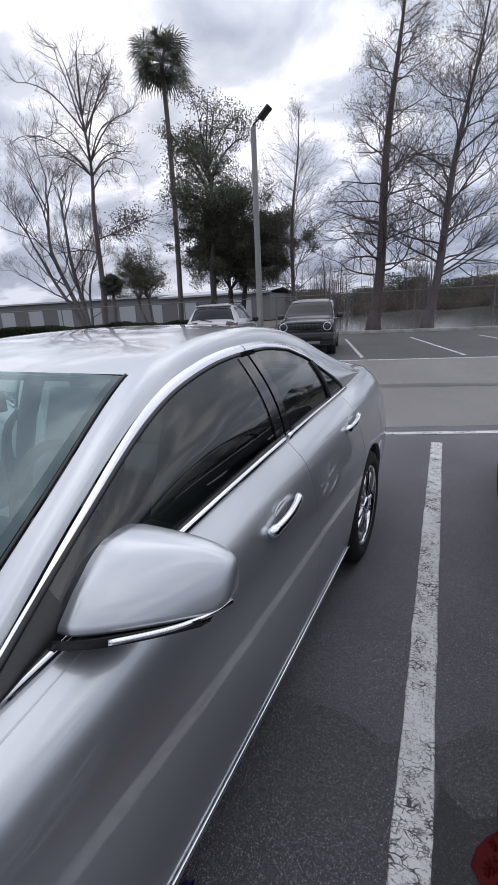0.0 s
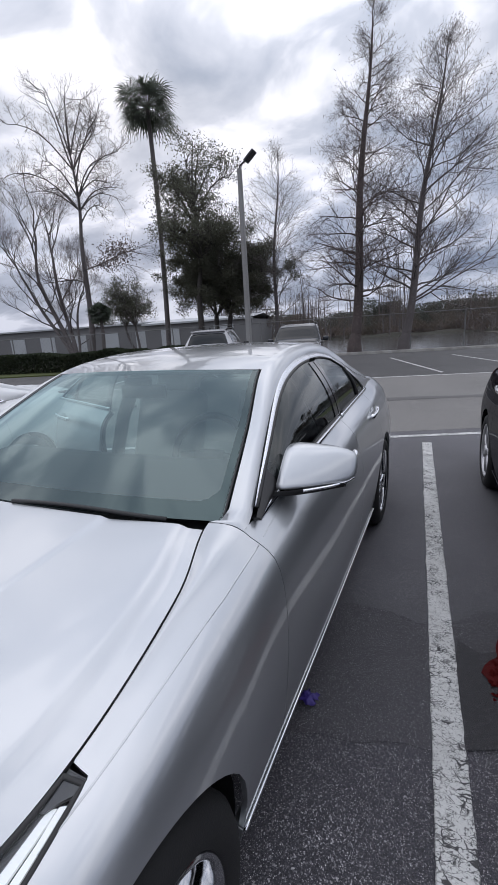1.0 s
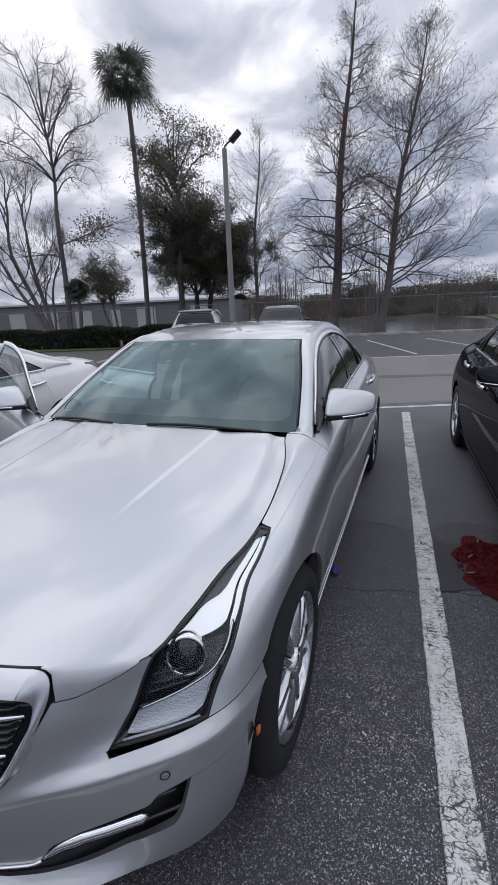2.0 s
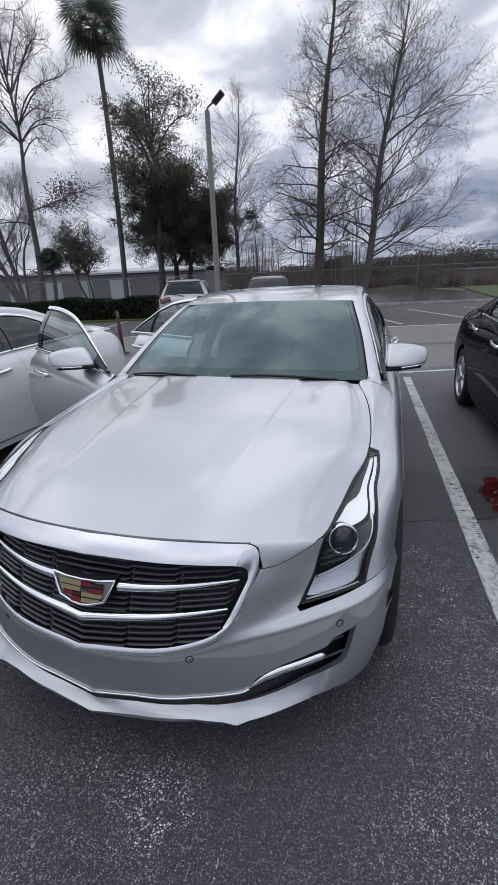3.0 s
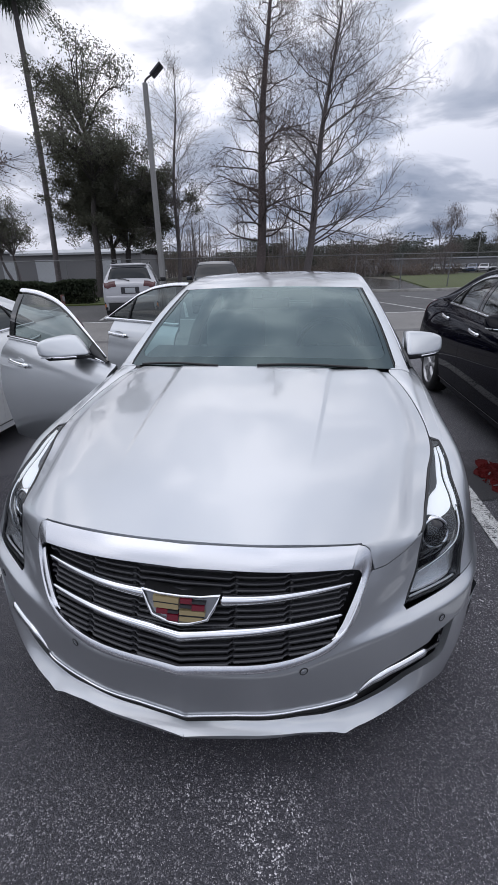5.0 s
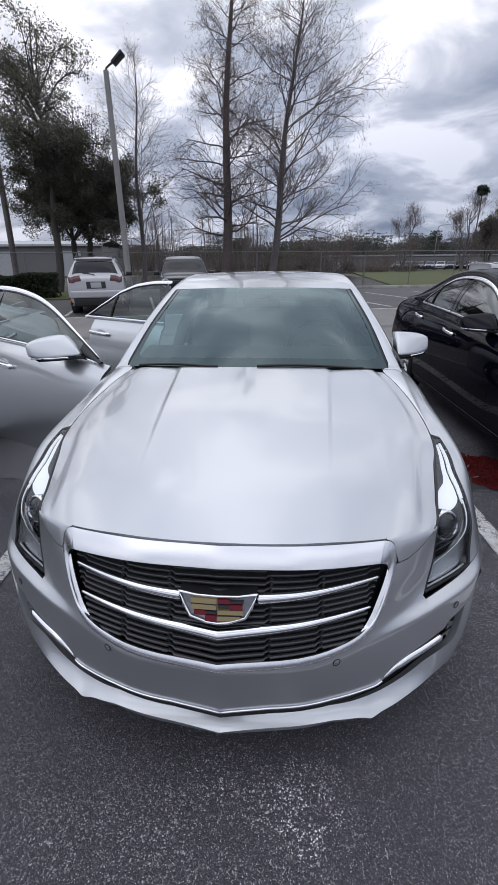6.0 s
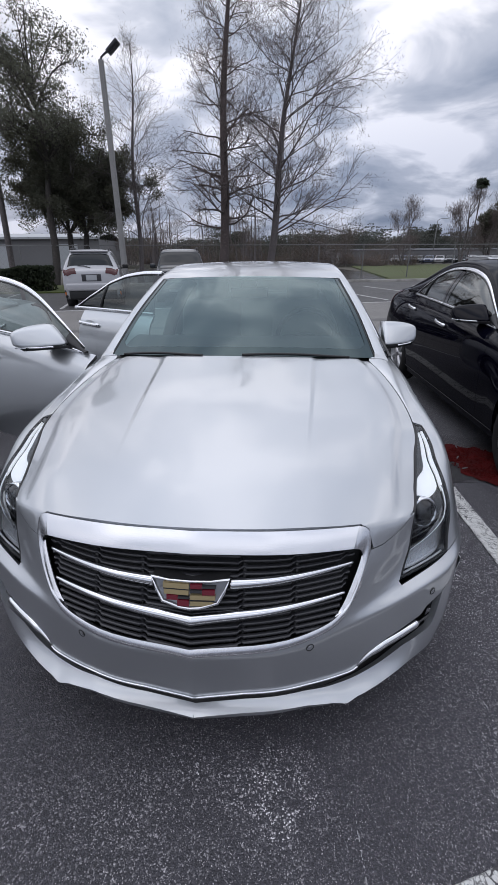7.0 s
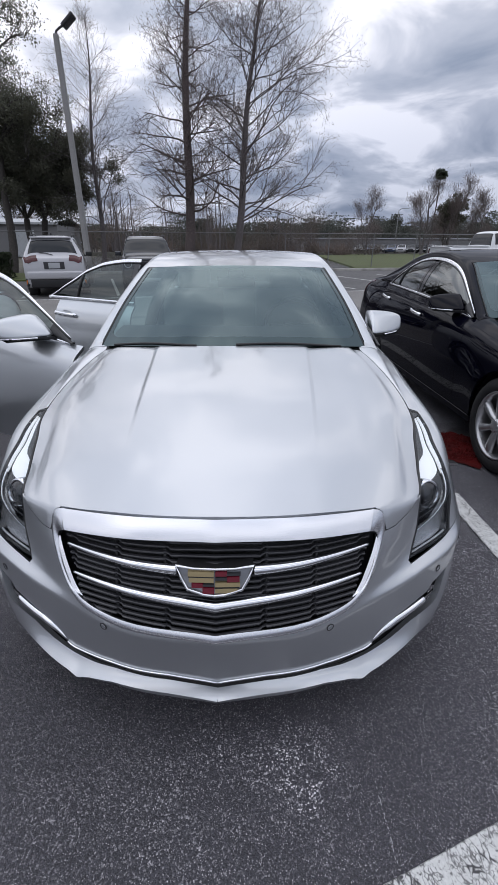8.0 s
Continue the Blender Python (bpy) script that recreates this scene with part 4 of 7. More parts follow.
    for right in (False, True):
        rows = []
        for s in [(k / 48) ** 0.9 for k in range(49)]:
            p0 = hood_point(s, 0)
            if p0.x < spline(TOP, 1.86).x:
                continue
            lo, hi = 1.5, 3.0
            for _ in range(30):
                m = (lo + hi) / 2
                lo, hi = (m, hi) if spline(TOP, m).x < p0.x else (lo, m)
            v = min(line_at(HOOD_LOW, lo), 3.985)
            p1 = skin(lo, v)
            size = (p1 - p0).length
            d0 = (p0 - hood_point(s, 0.04)).normalized() * size
            d1 = (p1 - skin(lo, v + 0.06)).normalized() * size
            row = []
            for k in range(9):
                q = k / 8
                row.append(p0 * (2 * q ** 3 - 3 * q ** 2 + 1) + d0 * (q ** 3 - 2 * q ** 2 + q) + p1 * (3 * q ** 2 - 2 * q ** 3) + d1 * (q ** 3 - q ** 2))
            rows.append([Vector((-p.x, p.y, p.z)) for p in row] if right else row)
        flap = grid(rows, flip=right)
        me = bpy.data.meshes.new("flap")
        flap.to_mesh(me)
        flap.free()
        hood_bm.from_mesh(me)
        bpy.data.meshes.remove(me)
    bmesh.ops.remove_doubles(hood_bm, verts=hood_bm.verts, dist=0.0004)
    bmesh.ops.recalc_face_normals(hood_bm, faces=hood_bm.faces)
    part("hood", folded(hood_bm, 0.016), paint, car)
    cowl = [[Vector((x, 1.335 + 0.155 * (abs(x) / 0.74) ** 2.2 + 0.10 * t - 0.004, 0.944 - 0.034 * (abs(x) / 0.74) ** 2 - 0.022 + 0.01 * t)) for t in steps(0, 1, 4)] for x in steps(-0.74, 0.74, 24)]
    part("cowl", grid(cowl, flip=True), BLACK, car, "black cowl panel")
    # windshield, roof, rear window, boot lid
    def shield(s, t):
        e = spline(ROOF_EDGE, 2 * t)
        c = Vector((0, 1.362 + (2.03 - 1.362) * t, 0.952 + (1.305 - 0.952) * t + 0.02 * math.sin(math.pi * t)))
        k = abs(s)
        return Vector((s * (e.x - 0.012), c.y + (e.y - c.y) * k ** 2.2, c.z + (e.z - c.z) * k ** 2.2))
    part("windshield", grid([[shield(s, t) for s in steps(-1, 1, 24)] for t in steps(0, 1, 14)]), WINDSHIELD, car, "greenish windshield")
    def edge(s, t, out):
        return shield(s, t) + Vector((0, -0.46, 0.88)) * out
    band = grid([[edge(s, t, -0.005) for s in steps(-1, 1, 24)] for t in steps(0.955, 1, 2)])
    rim = lambda s: 0.085 + 0.13 * max(0.0, (abs(s) - 0.86) / 0.13) ** 3
    grid([[edge(s, rim(s) * k / 4, 0.0025) for k in range(5)] for s in steps(-0.99, 0.99, 60)], flip=True, bm=band)
    for lo, hi in ((-0.995, -0.962), (0.962, 0.995)):
        grid([[edge(lo + (hi - lo) * k / 3, t, 0.002) for k in range(4)] for t in steps(0.02, 0.98, 14)], bm=band)
    part("shade_band", band, FRIT, car, "black printed edge of the windshield")

    def roof(s, t):
        u = 2 + 4.06 * t
        e = spline(ROOF_EDGE, u)
        c = spline([(0, 2.03, 1.303), (0, 2.36, 1.358), (0, 2.75, 1.383), (0, 3.08, 1.374), (0, 3.38, 1.334)], 4 * t)
        k = abs(s)
        return Vector((s * e.x, c.y + (e.y - c.y) * k ** 2, c.z + (e.z - c.z) * k ** 2.4))
    part("roof", grid([[roof(s, t) for s in steps(-1, 1, 28)] for t in steps(0, 1, 28)]), paint, car)

    def backlight(s, t):
        e = spline(ROOF_EDGE, 6.06 + 1.94 * t)
        c = Vector((0, 3.38 + 0.72 * t, 1.334 - 0.254 * t + 0.015 * math.sin(math.pi * t)))
        k = abs(s)
        return Vector((s * (e.x - 0.01), c.y + (e.y - c.y) * k ** 2.2, c.z + (e.z - c.z) * k ** 2.2))
    part("rear_window", grid([[backlight(s, t) for s in steps(-1, 1, 20)] for t in steps(0, 1, 10)]), TINTED, car, "tinted rear window")

    def boot(s, t):
        e = spline(TOP, 12 + 2.3 * t)
        c = Vector((0, 4.09 + 0.53 * t, 1.082 - 0.02 * t - 0.085 * t ** 6))
        k = abs(s)
        return Vector((s * e.x, c.y + (e.y - c.y) * k ** 2, c.z + (e.z - c.z) * k ** 3))
    part("boot_lid", grid([[boot(s, t) for s in steps(-1, 1, 24)] for t in steps(0, 1, 14)], fold=0.02), paint, car)
    ru = steps(13.8, 16, 20)
    part("rear_bumper", doubled(sheet(ru, lambda u: 0.0, lambda u: 4.0, 14, 0.0)), paint, car)
    # doors
    for right in (False, True):
        for rear in (False, True):
            ang = 0
            if right and open_right:
                ang = 70 if rear else 64
            kind = "open" if ang else "closed"
            door(car, rear, right, ang, paint, kind + (" rear door" if rear else " front door"))
    # wipers
    for x0, x1 in ((0.02, 0.56), (-0.62, -0.18)):
        arm = [shield(x / 0.7, 0.015 + 0.012 * math.sin(k * 0.5)) + Vector((0, -0.022, 0.004)) for k, x in enumerate(steps(x0, x1, 8))]
        part("wiper", tube(arm, 0.007, 6), BLACK, car, "black wiper blade")
    part("underbody", box((1.5, 3.9, 0.1), (0, 2.3, 0.22), 0.04), BLACK, car)
    if with_cabin:
        cabin(car)
    return car


def cabin(car):
    dash = [[Vector((x, 1.46 + 0.62 * t + 0.10 * (abs(x) / 0.7) ** 2 * (1 - t), 0.915 + 0.05 * math.sin(math.pi * t * 0.8) - 0.30 * max(0, t - 0.7) / 0.3)) for t in steps(0, 1, 10)] for x in steps(-0.70, 0.70, 16)]
    part("dashboard", grid(dash, fold=0.05, flip=True), CABIN, car, "dark dashboard")
    part("cabin_floor", box((1.45, 2.2, 0.04), (0, 2.75, 0.29), 0.01), BLACK, car)
    for x in (-0.37, 0.37):
        s = part("seat", box((0.50, 0.52, 0.20), (x, 2.42, 0.48), 0.06, segments=3), SEAT, car, "pale leather front seat")
        bm = bmesh.new()
        tilt = Matrix.Rotation(radians(-20), 3, "X")
        box((0.48, 0.14, 0.62), (x, 2.76, 0.80), 0.06, bm, tilt, 3)
        part("backrest", bm, SEAT, s)
        bm = bmesh.new()
        box((0.26, 0.10, 0.18), (x, 2.90, 1.17), 0.045, bm, tilt, 3)
        part("headrest", bm, SEAT, s)
    s = part("rear_bench", box((1.3, 0.5, 0.22), (0, 3.25, 0.50), 0.06, segments=3), SEAT, car, "pale leather rear bench")
    part("backrest", box((1.25, 0.16, 0.6), (0, 3.58, 0.80), 0.06, turn=Matrix.Rotation(radians(-22), 3, "X"), segments=3), SEAT, s)
    ring = [(0.37 + 0.185 * math.cos(a), 2.02 + 0.05 * math.sin(a), 0.93 + 0.175 * math.sin(a)) for a in steps(0, math.tau, 28)[:-1]]
    w = part("steering_wheel", tube(ring, 0.016, 8, closed=True), BLACK, car, "black steering wheel")
    bm = box((0.30, 0.03, 0.05), (0.37, 2.02, 0.93), 0.012)
    box((0.13, 0.05, 0.12), (0.37, 2.01, 0.91), 0.02, bm)
    part("wheel_hub", bm, BLACK, w)
    bm = box((0.24, 0.03, 0.065), (0.0, 2.09, 1.205), 0.012)
    m = part("rear_view_mirror", bm, BLACK, car, "black rear-view mirror")
    part("sensor_pod", box((0.10, 0.08, 0.04), (0.0, 2.06, 1.255), 0.015), BLACK, m)
    part("headliner", box((0.96, 0.95, 0.012), (0, 2.82, 1.30), 0.004), CABIN, car)
    for sx in (-1, 1):
        post = [Vector((sx * 0.79, 2.66, 0.28)), Vector((sx * 0.79, 2.68, 0.6)), Vector((sx * 0.68, 2.70, 0.95)), Vector((sx * 0.575, 2.71, 1.15)), Vector((sx * 0.50, 2.71, 1.25))]
        part("centre_pillar", tube(post, 0.045, 8), CABIN, car)
# ---- ground and setting ----
def asphalt(name, base, fleck, fleck_amount, patch, rough=0.62, size=190.0, spots=()):
    """Asphalt: dark binder round stones of many tones, bare pale stones where the binder has worn off, broad patches and chalky spots (x, y, radius, strength)."""
    m = material(name, base, rough)
    nt = m.node_tree
    b = nt.nodes["Principled BSDF"]
    tc = nt.nodes.new("ShaderNodeTexCoord")

    def ramp(scale, lo, hi, detail, a=0.0, c=1.0, seed=0.0):
        n = nt.nodes.new("ShaderNodeTexNoise")
        n.noise_dimensions = "4D"
        n.inputs["W"].default_value = seed
        n.inputs["Scale"].default_value, n.inputs["Detail"].default_value = scale, detail
        nt.links.new(tc.outputs["Object"], n.inputs["Vector"])
        r = nt.nodes.new("ShaderNodeMapRange")
        r.inputs["From Min"].default_value, r.inputs["From Max"].default_value = lo, hi
        r.inputs["To Min"].default_value, r.inputs["To Max"].default_value = a, c
        nt.links.new(n.outputs["Fac"], r.inputs["Value"])
        return r.outputs[0]

    def math_node(op, x, y):
        n = nt.nodes.new("ShaderNodeMath")
        n.operation = op
        for s, v in zip(n.inputs, (x, y)):
            if isinstance(v, float):
                s.default_value = v
            else:
                nt.links.new(v, s)
        return n.outputs[0]

    def mix(fac, a, c):
        n = nt.nodes.new("ShaderNodeMix")
        n.data_type = "RGBA"
        nt.links.new(fac, n.inputs["Factor"])
        for key, v in (("A", a), ("B", c)):
            if isinstance(v, tuple):
                n.inputs[key].default_value = (*v, 1)
            else:
                nt.links.new(v, n.inputs[key])
        return n.outputs["Result"]

    def stones(scale):
        cell = nt.nodes.new("ShaderNodeTexVoronoi")
        cell.inputs["Scale"].default_value = scale
        nt.links.new(tc.outputs["Object"], cell.inputs["Vector"])
        pick = nt.nodes.new("ShaderNodeSeparateColor")
        nt.links.new(cell.outputs["Color"], pick.inputs[0])
        return cell.outputs["Distance"], pick.outputs[0], pick.outputs[1]

    broad = ramp(0.7, 0.36, 0.66, 5.0)
    col = mix(broad, tuple(c * (1 - patch) for c in base), tuple(c * (1 + patch) for c in base))
    near, tone, other = stones(size)
    fine, fine_tone, fine_other = stones(size * 2.1)
    # each stone has its own tone, with dark binder in the joints
    col = mix(math_node("MULTIPLY", math_node("POWER", tone, 1.8), 0.6), col, tuple(min(1, c * 2.1) for c in base))
    col = mix(math_node("MULTIPLY", math_node("POWER", fine_tone, 1.3), 0.7), col, tuple(c * 0.18 for c in base))
    worn = ramp(2.2, 0.50, 0.78, 8.0, 0.12, 0.65, 3.0)
    for sx, sy, radius, strength in spots:
        d = nt.nodes.new("ShaderNodeVectorMath")
        d.operation = "DISTANCE"
        d.inputs[1].default_value = (sx, sy, 0.0)
        nt.links.new(tc.outputs["Object"], d.inputs[0])
        r = nt.nodes.new("ShaderNodeMapRange")
        r.inputs["From Min"].default_value, r.inputs["From Max"].default_value = radius, 0.0
        r.inputs["To Max"].default_value = strength
        nt.links.new(d.outputs["Value"], r.inputs["Value"])
        worn = math_node("ADD", worn, math_node("MULTIPLY", r.outputs[0], ramp(16.0, 0.38, 0.66, 6.0, 0.0, 1.0, 9.0)))
    bare = math_node("MULTIPLY", math_node("POWER", other, 11.0), worn)
    bare = math_node("ADD", bare, math_node("MULTIPLY", math_node("POWER", fine_other, 34.0), 0.75))
    bare = math_node("MINIMUM", math_node("MULTIPLY", bare, fleck_amount), 1.0)
    col = mix(bare, col, fleck)
    nt.links.new(col, b.inputs["Base Color"])
    bp = nt.nodes.new("ShaderNodeBump")
    bp.inputs["Strength"].default_value, bp.inputs["Distance"].default_value = 0.55, 0.005
    bp.invert = True
    nt.links.new(near, bp.inputs["Height"])
    nt.links.new(bp.outputs[0], b.inputs["Normal"])
    return m


ASPHALT = asphalt("asphalt", (0.045, 0.0435, 0.053), (0.86, 0.83, 0.86), 1.05, 0.30, 0.6, 250.0,
                  [(0.24, -0.07, 0.17, 3.2), (0.02, 0.0, 0.13, 1.0), (0.305, -0.26, 0.05, 1.5), (0.0, -0.3, 0.26, 0.45), (-0.12, -0.12, 0.2, 0.3), (1.1, 1.0, 1.3, 0.6), (1.9, 0.7, 1.3, 0.5), (1.02, 3.1, 0.8, 0.8)])
NEW_ASPHALT = asphalt("patched_asphalt", (0.054, 0.052, 0.060), (0.8, 0.78, 0.8), 1.0, 0.2, 0.55, 250.0)
LANE = asphalt("worn_asphalt", (0.20, 0.192, 0.183), (0.50, 0.46, 0.44), 0.45, 0.14, 0.75, 120.0)
GRASS = material("mown_grass", (0.062, 0.080, 0.018), 0.95, stain=0.4, stain_scale=0.4, tint=(0.08, 0.06, 0.02), grain=0.3, grain_scale=9, bump=0.5, bump_scale=30)
EARTH = material("bare_earth", (0.085, 0.075, 0.06), 0.95, stain=0.5, stain_scale=0.2, tint=(0.06, 0.07, 0.03), grain=0.5, grain_scale=4)
KERB = material("kerb_concrete", (0.34, 0.33, 0.31), 0.9, stain=0.5, stain_scale=2.5, tint=(0.12, 0.11, 0.1), grain=0.3, grain_scale=40, bump=0.2)
CONCRETE = material("pole_concrete", (0.27, 0.267, 0.262), 0.85, stain=0.25, stain_scale=1.2, tint=(0.2, 0.2, 0.19), grain=0.2, grain_scale=30)
BARK = material("grey_bark", (0.135, 0.12, 0.12), 0.95, stain=0.4, stain_scale=1.5, tint=(0.15, 0.13, 0.12), grain=0.4, grain_scale=12)
RED_BARK = material("rusty_bark", (0.115, 0.092, 0.088), 0.95, stain=0.5, stain_scale=0.9, tint=(0.08, 0.07, 0.065), grain=0.4, grain_scale=10)
TWIG = leafy(material("brown_twigs", (0.17, 0.135, 0.13), 0.95, stain=0.4, stain_scale=1.2, tint=(0.2, 0.17, 0.16)))
OAK_BARK = material("dark_oak_bark", (0.065, 0.058, 0.054), 0.95, stain=0.4, stain_scale=1.5, tint=(0.10, 0.09, 0.08), grain=0.4, grain_scale=12)
LEAF = leafy(material("oak_leaf", (0.15, 0.155, 0.115), 0.7, stain=0.5, stain_scale=0.5, tint=(0.10, 0.10, 0.05)))
PALM_LEAF = leafy(material("palm_leaf", (0.075, 0.095, 0.065), 0.6, stain=0.3, stain_scale=1.0))
HEDGE_LEAF = leafy(material("hedge_leaf", (0.030, 0.042, 0.022), 0.75, stain=0.4, stain_scale=2.0, tint=(0.07, 0.08, 0.03)))
OAK_LEAF = leafy(material("evergreen_oak_leaf", (0.105, 0.108, 0.078), 0.7, stain=0.5, stain_scale=0.6, tint=(0.10, 0.09, 0.05)))
WOOD_LEAF = leafy(material("woodland_brown", (0.175, 0.137, 0.118), 0.9, stain=0.6, stain_scale=0.15, tint=(0.06, 0.075, 0.04)))
FAR_LEAF = leafy(material("woodland_green", (0.11, 0.12, 0.105), 0.9, stain=0.5, stain_scale=0.12, tint=(0.09, 0.08, 0.06)))
WALL_WHITE = material("warehouse_wall", (0.16, 0.16, 0.165), 0.85, stain=0.2, stain_scale=0.15, tint=(0.4, 0.4, 0.4))
FAR_ROOF = material("metal_roof", (0.42, 0.44, 0.46), 0.6, stain=0.2, stain_scale=0.3)
FENCE = material("galvanised_wire", (0.20, 0.20, 0.20), 0.6, 0.4)


def paint_stripe(name="road_paint"):
    """Worn white paint over asphalt, crazed by cracks that mostly run across the line (its own x axis runs along it)."""
    m = material(name, (0.66, 0.66, 0.645), 0.8, stain=0.25, stain_scale=5, tint=(0.35, 0.35, 0.34), grain=0.25, grain_scale=120)
    nt = m.node_tree
    b = nt.nodes["Principled BSDF"]
    old = b.inputs["Base Color"].links[0].from_socket
    tc = nt.nodes.new("ShaderNodeTexCoord")

    def noise_at(scale, detail, lo, hi, a=0.0, c=1.0):
        n = nt.nodes.new("ShaderNodeTexNoise")
        n.inputs["Scale"].default_value, n.inputs["Detail"].default_value = scale, detail
        nt.links.new(tc.outputs["Object"], n.inputs["Vector"])
        r = nt.nodes.new("ShaderNodeMapRange")
        r.inputs["From Min"].default_value, r.inputs["From Max"].default_value = lo, hi
        r.inputs["To Min"].default_value, r.inputs["To Max"].default_value = a, c
        nt.links.new(n.outputs["Fac"], r.inputs["Value"])
        return n, r.outputs[0]

    def op(kind, x, y):
        n = nt.nodes.new("ShaderNodeMath")
        n.operation = kind
        for s, v in zip(n.inputs, (x, y)):
            if isinstance(v, float):
                s.default_value = v
            else:
                nt.links.new(v, s)
        return n.outputs[0]

    def cracks(scale, stretch, wobble, width):
        wob = nt.nodes.new("ShaderNodeTexNoise")
        wob.inputs["Scale"].default_value, wob.inputs["Detail"].default_value = scale * 0.7, 5.0
        nt.links.new(tc.outputs["Object"], wob.inputs["Vector"])
        add = nt.nodes.new("ShaderNodeVectorMath")
        add.operation = "MULTIPLY_ADD"
        add.inputs[1].default_value = (wobble, wobble, 0.0)
        nt.links.new(wob.outputs["Color"], add.inputs[0])
        nt.links.new(tc.outputs["Object"], add.inputs[2])
        mp = nt.nodes.new("ShaderNodeMapping")
        mp.inputs["Scale"].default_value = (1.0, stretch, 0.0)
        nt.links.new(add.outputs[0], mp.inputs["Vector"])
        vo = nt.nodes.new("ShaderNodeTexVoronoi")
        vo.feature = "DISTANCE_TO_EDGE"
        vo.inputs["Scale"].default_value = scale
        nt.links.new(mp.outputs[0], vo.inputs["Vector"])
        gap = op("DIVIDE", op("SUBTRACT", width, vo.outputs["Distance"]), 0.05)
        return op("MAXIMUM", op("MINIMUM", gap, 1.0), 0.0)

    _, broad = noise_at(2.6, 3.0, 0.36, 0.66)
    _, w1 = noise_at(13.0, 4.0, 0.36, 0.68, 0.0, 0.14)
    _, w2 = noise_at(25.0, 4.0, 0.38, 0.64, -0.02, 0.16)
    wear = op("ADD", op("MULTIPLY", broad, 0.75), 0.35)
    mask = op("MAXIMUM", cracks(50.0, 0.45, 0.028, op("MULTIPLY", w1, wear)), op("MULTIPLY", cracks(110.0, 0.6, 0.014, op("MULTIPLY", w2, wear)), 0.8))
    _, chips = noise_at(90.0, 8.0, 0.56, 0.64)
    mask = op("MAXIMUM", mask, op("MULTIPLY", chips, wear))
    mx = nt.nodes.new("ShaderNodeMix")
    mx.data_type = "RGBA"
    mx.inputs["B"].default_value = (0.065, 0.063, 0.066, 1)
    nt.links.new(mask, mx.inputs["Factor"])
    nt.links.new(old, mx.inputs["A"])
    nt.links.new(mx.outputs["Result"], b.inputs["Base Color"])
    bp = nt.nodes.new("ShaderNodeBump")
    bp.inputs["Strength"].default_value, bp.inputs["Distance"].default_value = 0.25, 0.003
    bp.invert = True
    nt.links.new(mask, bp.inputs["Height"])
    nt.links.new(bp.outputs[0], b.inputs["Normal"])
    return m


STRIPE = paint_stripe()


def flat_poly(name, points, z, mat, label, category, thick=0.0, kind="structure"):
    bm = bmesh.new()
    vs = [bm.verts.new((x, y, z)) for x, y in points]
    f = bm.faces.new(vs)
    if f.normal.z < 0 or sum((b[0] - a[0]) * (b[1] + a[1]) for a, b in zip(points, points[1:] + points[:1])) > 0:
        bmesh.ops.reverse_faces(bm, faces=[f])
    if thick:
        got = bmesh.ops.extrude_face_region(bm, geom=[f])
        bmesh.ops.translate(bm, verts=[g for g in got["geom"] if isinstance(g, bmesh.types.BMVert)], vec=(0, 0, -thick))
        bmesh.ops.recalc_face_normals(bm, faces=bm.faces)
    ob = part(name, bm, mat, smooth=False)
    return tagged(ob, label, category, kind=kind)


def kerb_y(x):
    return 25.0 + 0.25 * x


flat_poly("ground", [(-900, -900), (900, -900), (900, 1500), (-900, 1500)], -0.10, EARTH, "bare brown earth and thin grass to the horizon", "ground")
flat_poly("parking_lot", [(-60, -40), (60, -40), (60, kerb_y(60)), (-60, kerb_y(-60))], 0.0, ASPHALT, "dark speckled asphalt of the parking lot", "asphalt", 0.08)
K = 0.38


def cross_y(x):
    return 5.96 + K * x


flat_poly("lane", [(-60, cross_y(-60) + 0.3), (60, cross_y(60) + 0.3), (60, 13.3 + 0.29 * 60), (-60, 13.3 - 0.29 * 60)], 0.004, LANE, "paler worn asphalt of the driving lane", "road")
BAY = asphalt("bay_asphalt", (0.092, 0.090, 0.100), (0.8, 0.78, 0.79), 0.8, 0.30, 0.6, 250.0)
FAR_LOT = asphalt("grey_asphalt", (0.068, 0.066, 0.066), (0.5, 0.48, 0.47), 0.5, 0.30, 0.7, 120.0)
flat_poly("bay_asphalt", [(x, 2.41 + 0.25 * (x - 0.71) + 0.05 * math.sin(x * 9) + 0.03 * math.sin(x * 31)) for x in steps(-9, 9, 120)] + [(x, cross_y(x) + 0.3) for x in steps(9, -9, 20)], 0.002, BAY, "greyer worn asphalt of the parking bays", "asphalt", 0.001)
flat_poly("far_lot", [(-60, 13.3 - 0.29 * 60), (60, 13.3 + 0.29 * 60), (60, kerb_y(60)), (-9, kerb_y(-9)), (-9.5, 18.5), (-60, 2.9)], 0.003, FAR_LOT, "grey asphalt of the far parking bays", "asphalt", 0.002)
TAR = material("tar_band", (0.085, 0.082, 0.08), 0.6, grain=0.3, grain_scale=60, stain=0.3, stain_scale=1.5, tint=(0.2, 0.19, 0.18))
flat_poly("tar_band", [(x, 9.22 + 0.30 * x + (0.16 + 0.05 * math.sin(x * 3)) * side) for side, xs in ((-1, steps(-14, 14, 40)), (1, steps(14, -14, 40))) for x in xs], 0.008, TAR, "dark tar band across the lane", "road mark")
STRIPES = [
    ("stall_line", (1.425, 0.10), (1.105, 5.99), 0.108),
    ("stall_line", (-1.24, 0.55), (-1.60, 4.95), 0.105),
    ("cross_line", (-9.0, cross_y(-9.0)), (9.0, cross_y(9.0)), 0.10),
    ("front_line", (-2.6, -1.535), (4.0, 0.96), 0.13),
    ("lane_line", (-14.0, 9.25), (14.0, 17.35), 0.11),
]
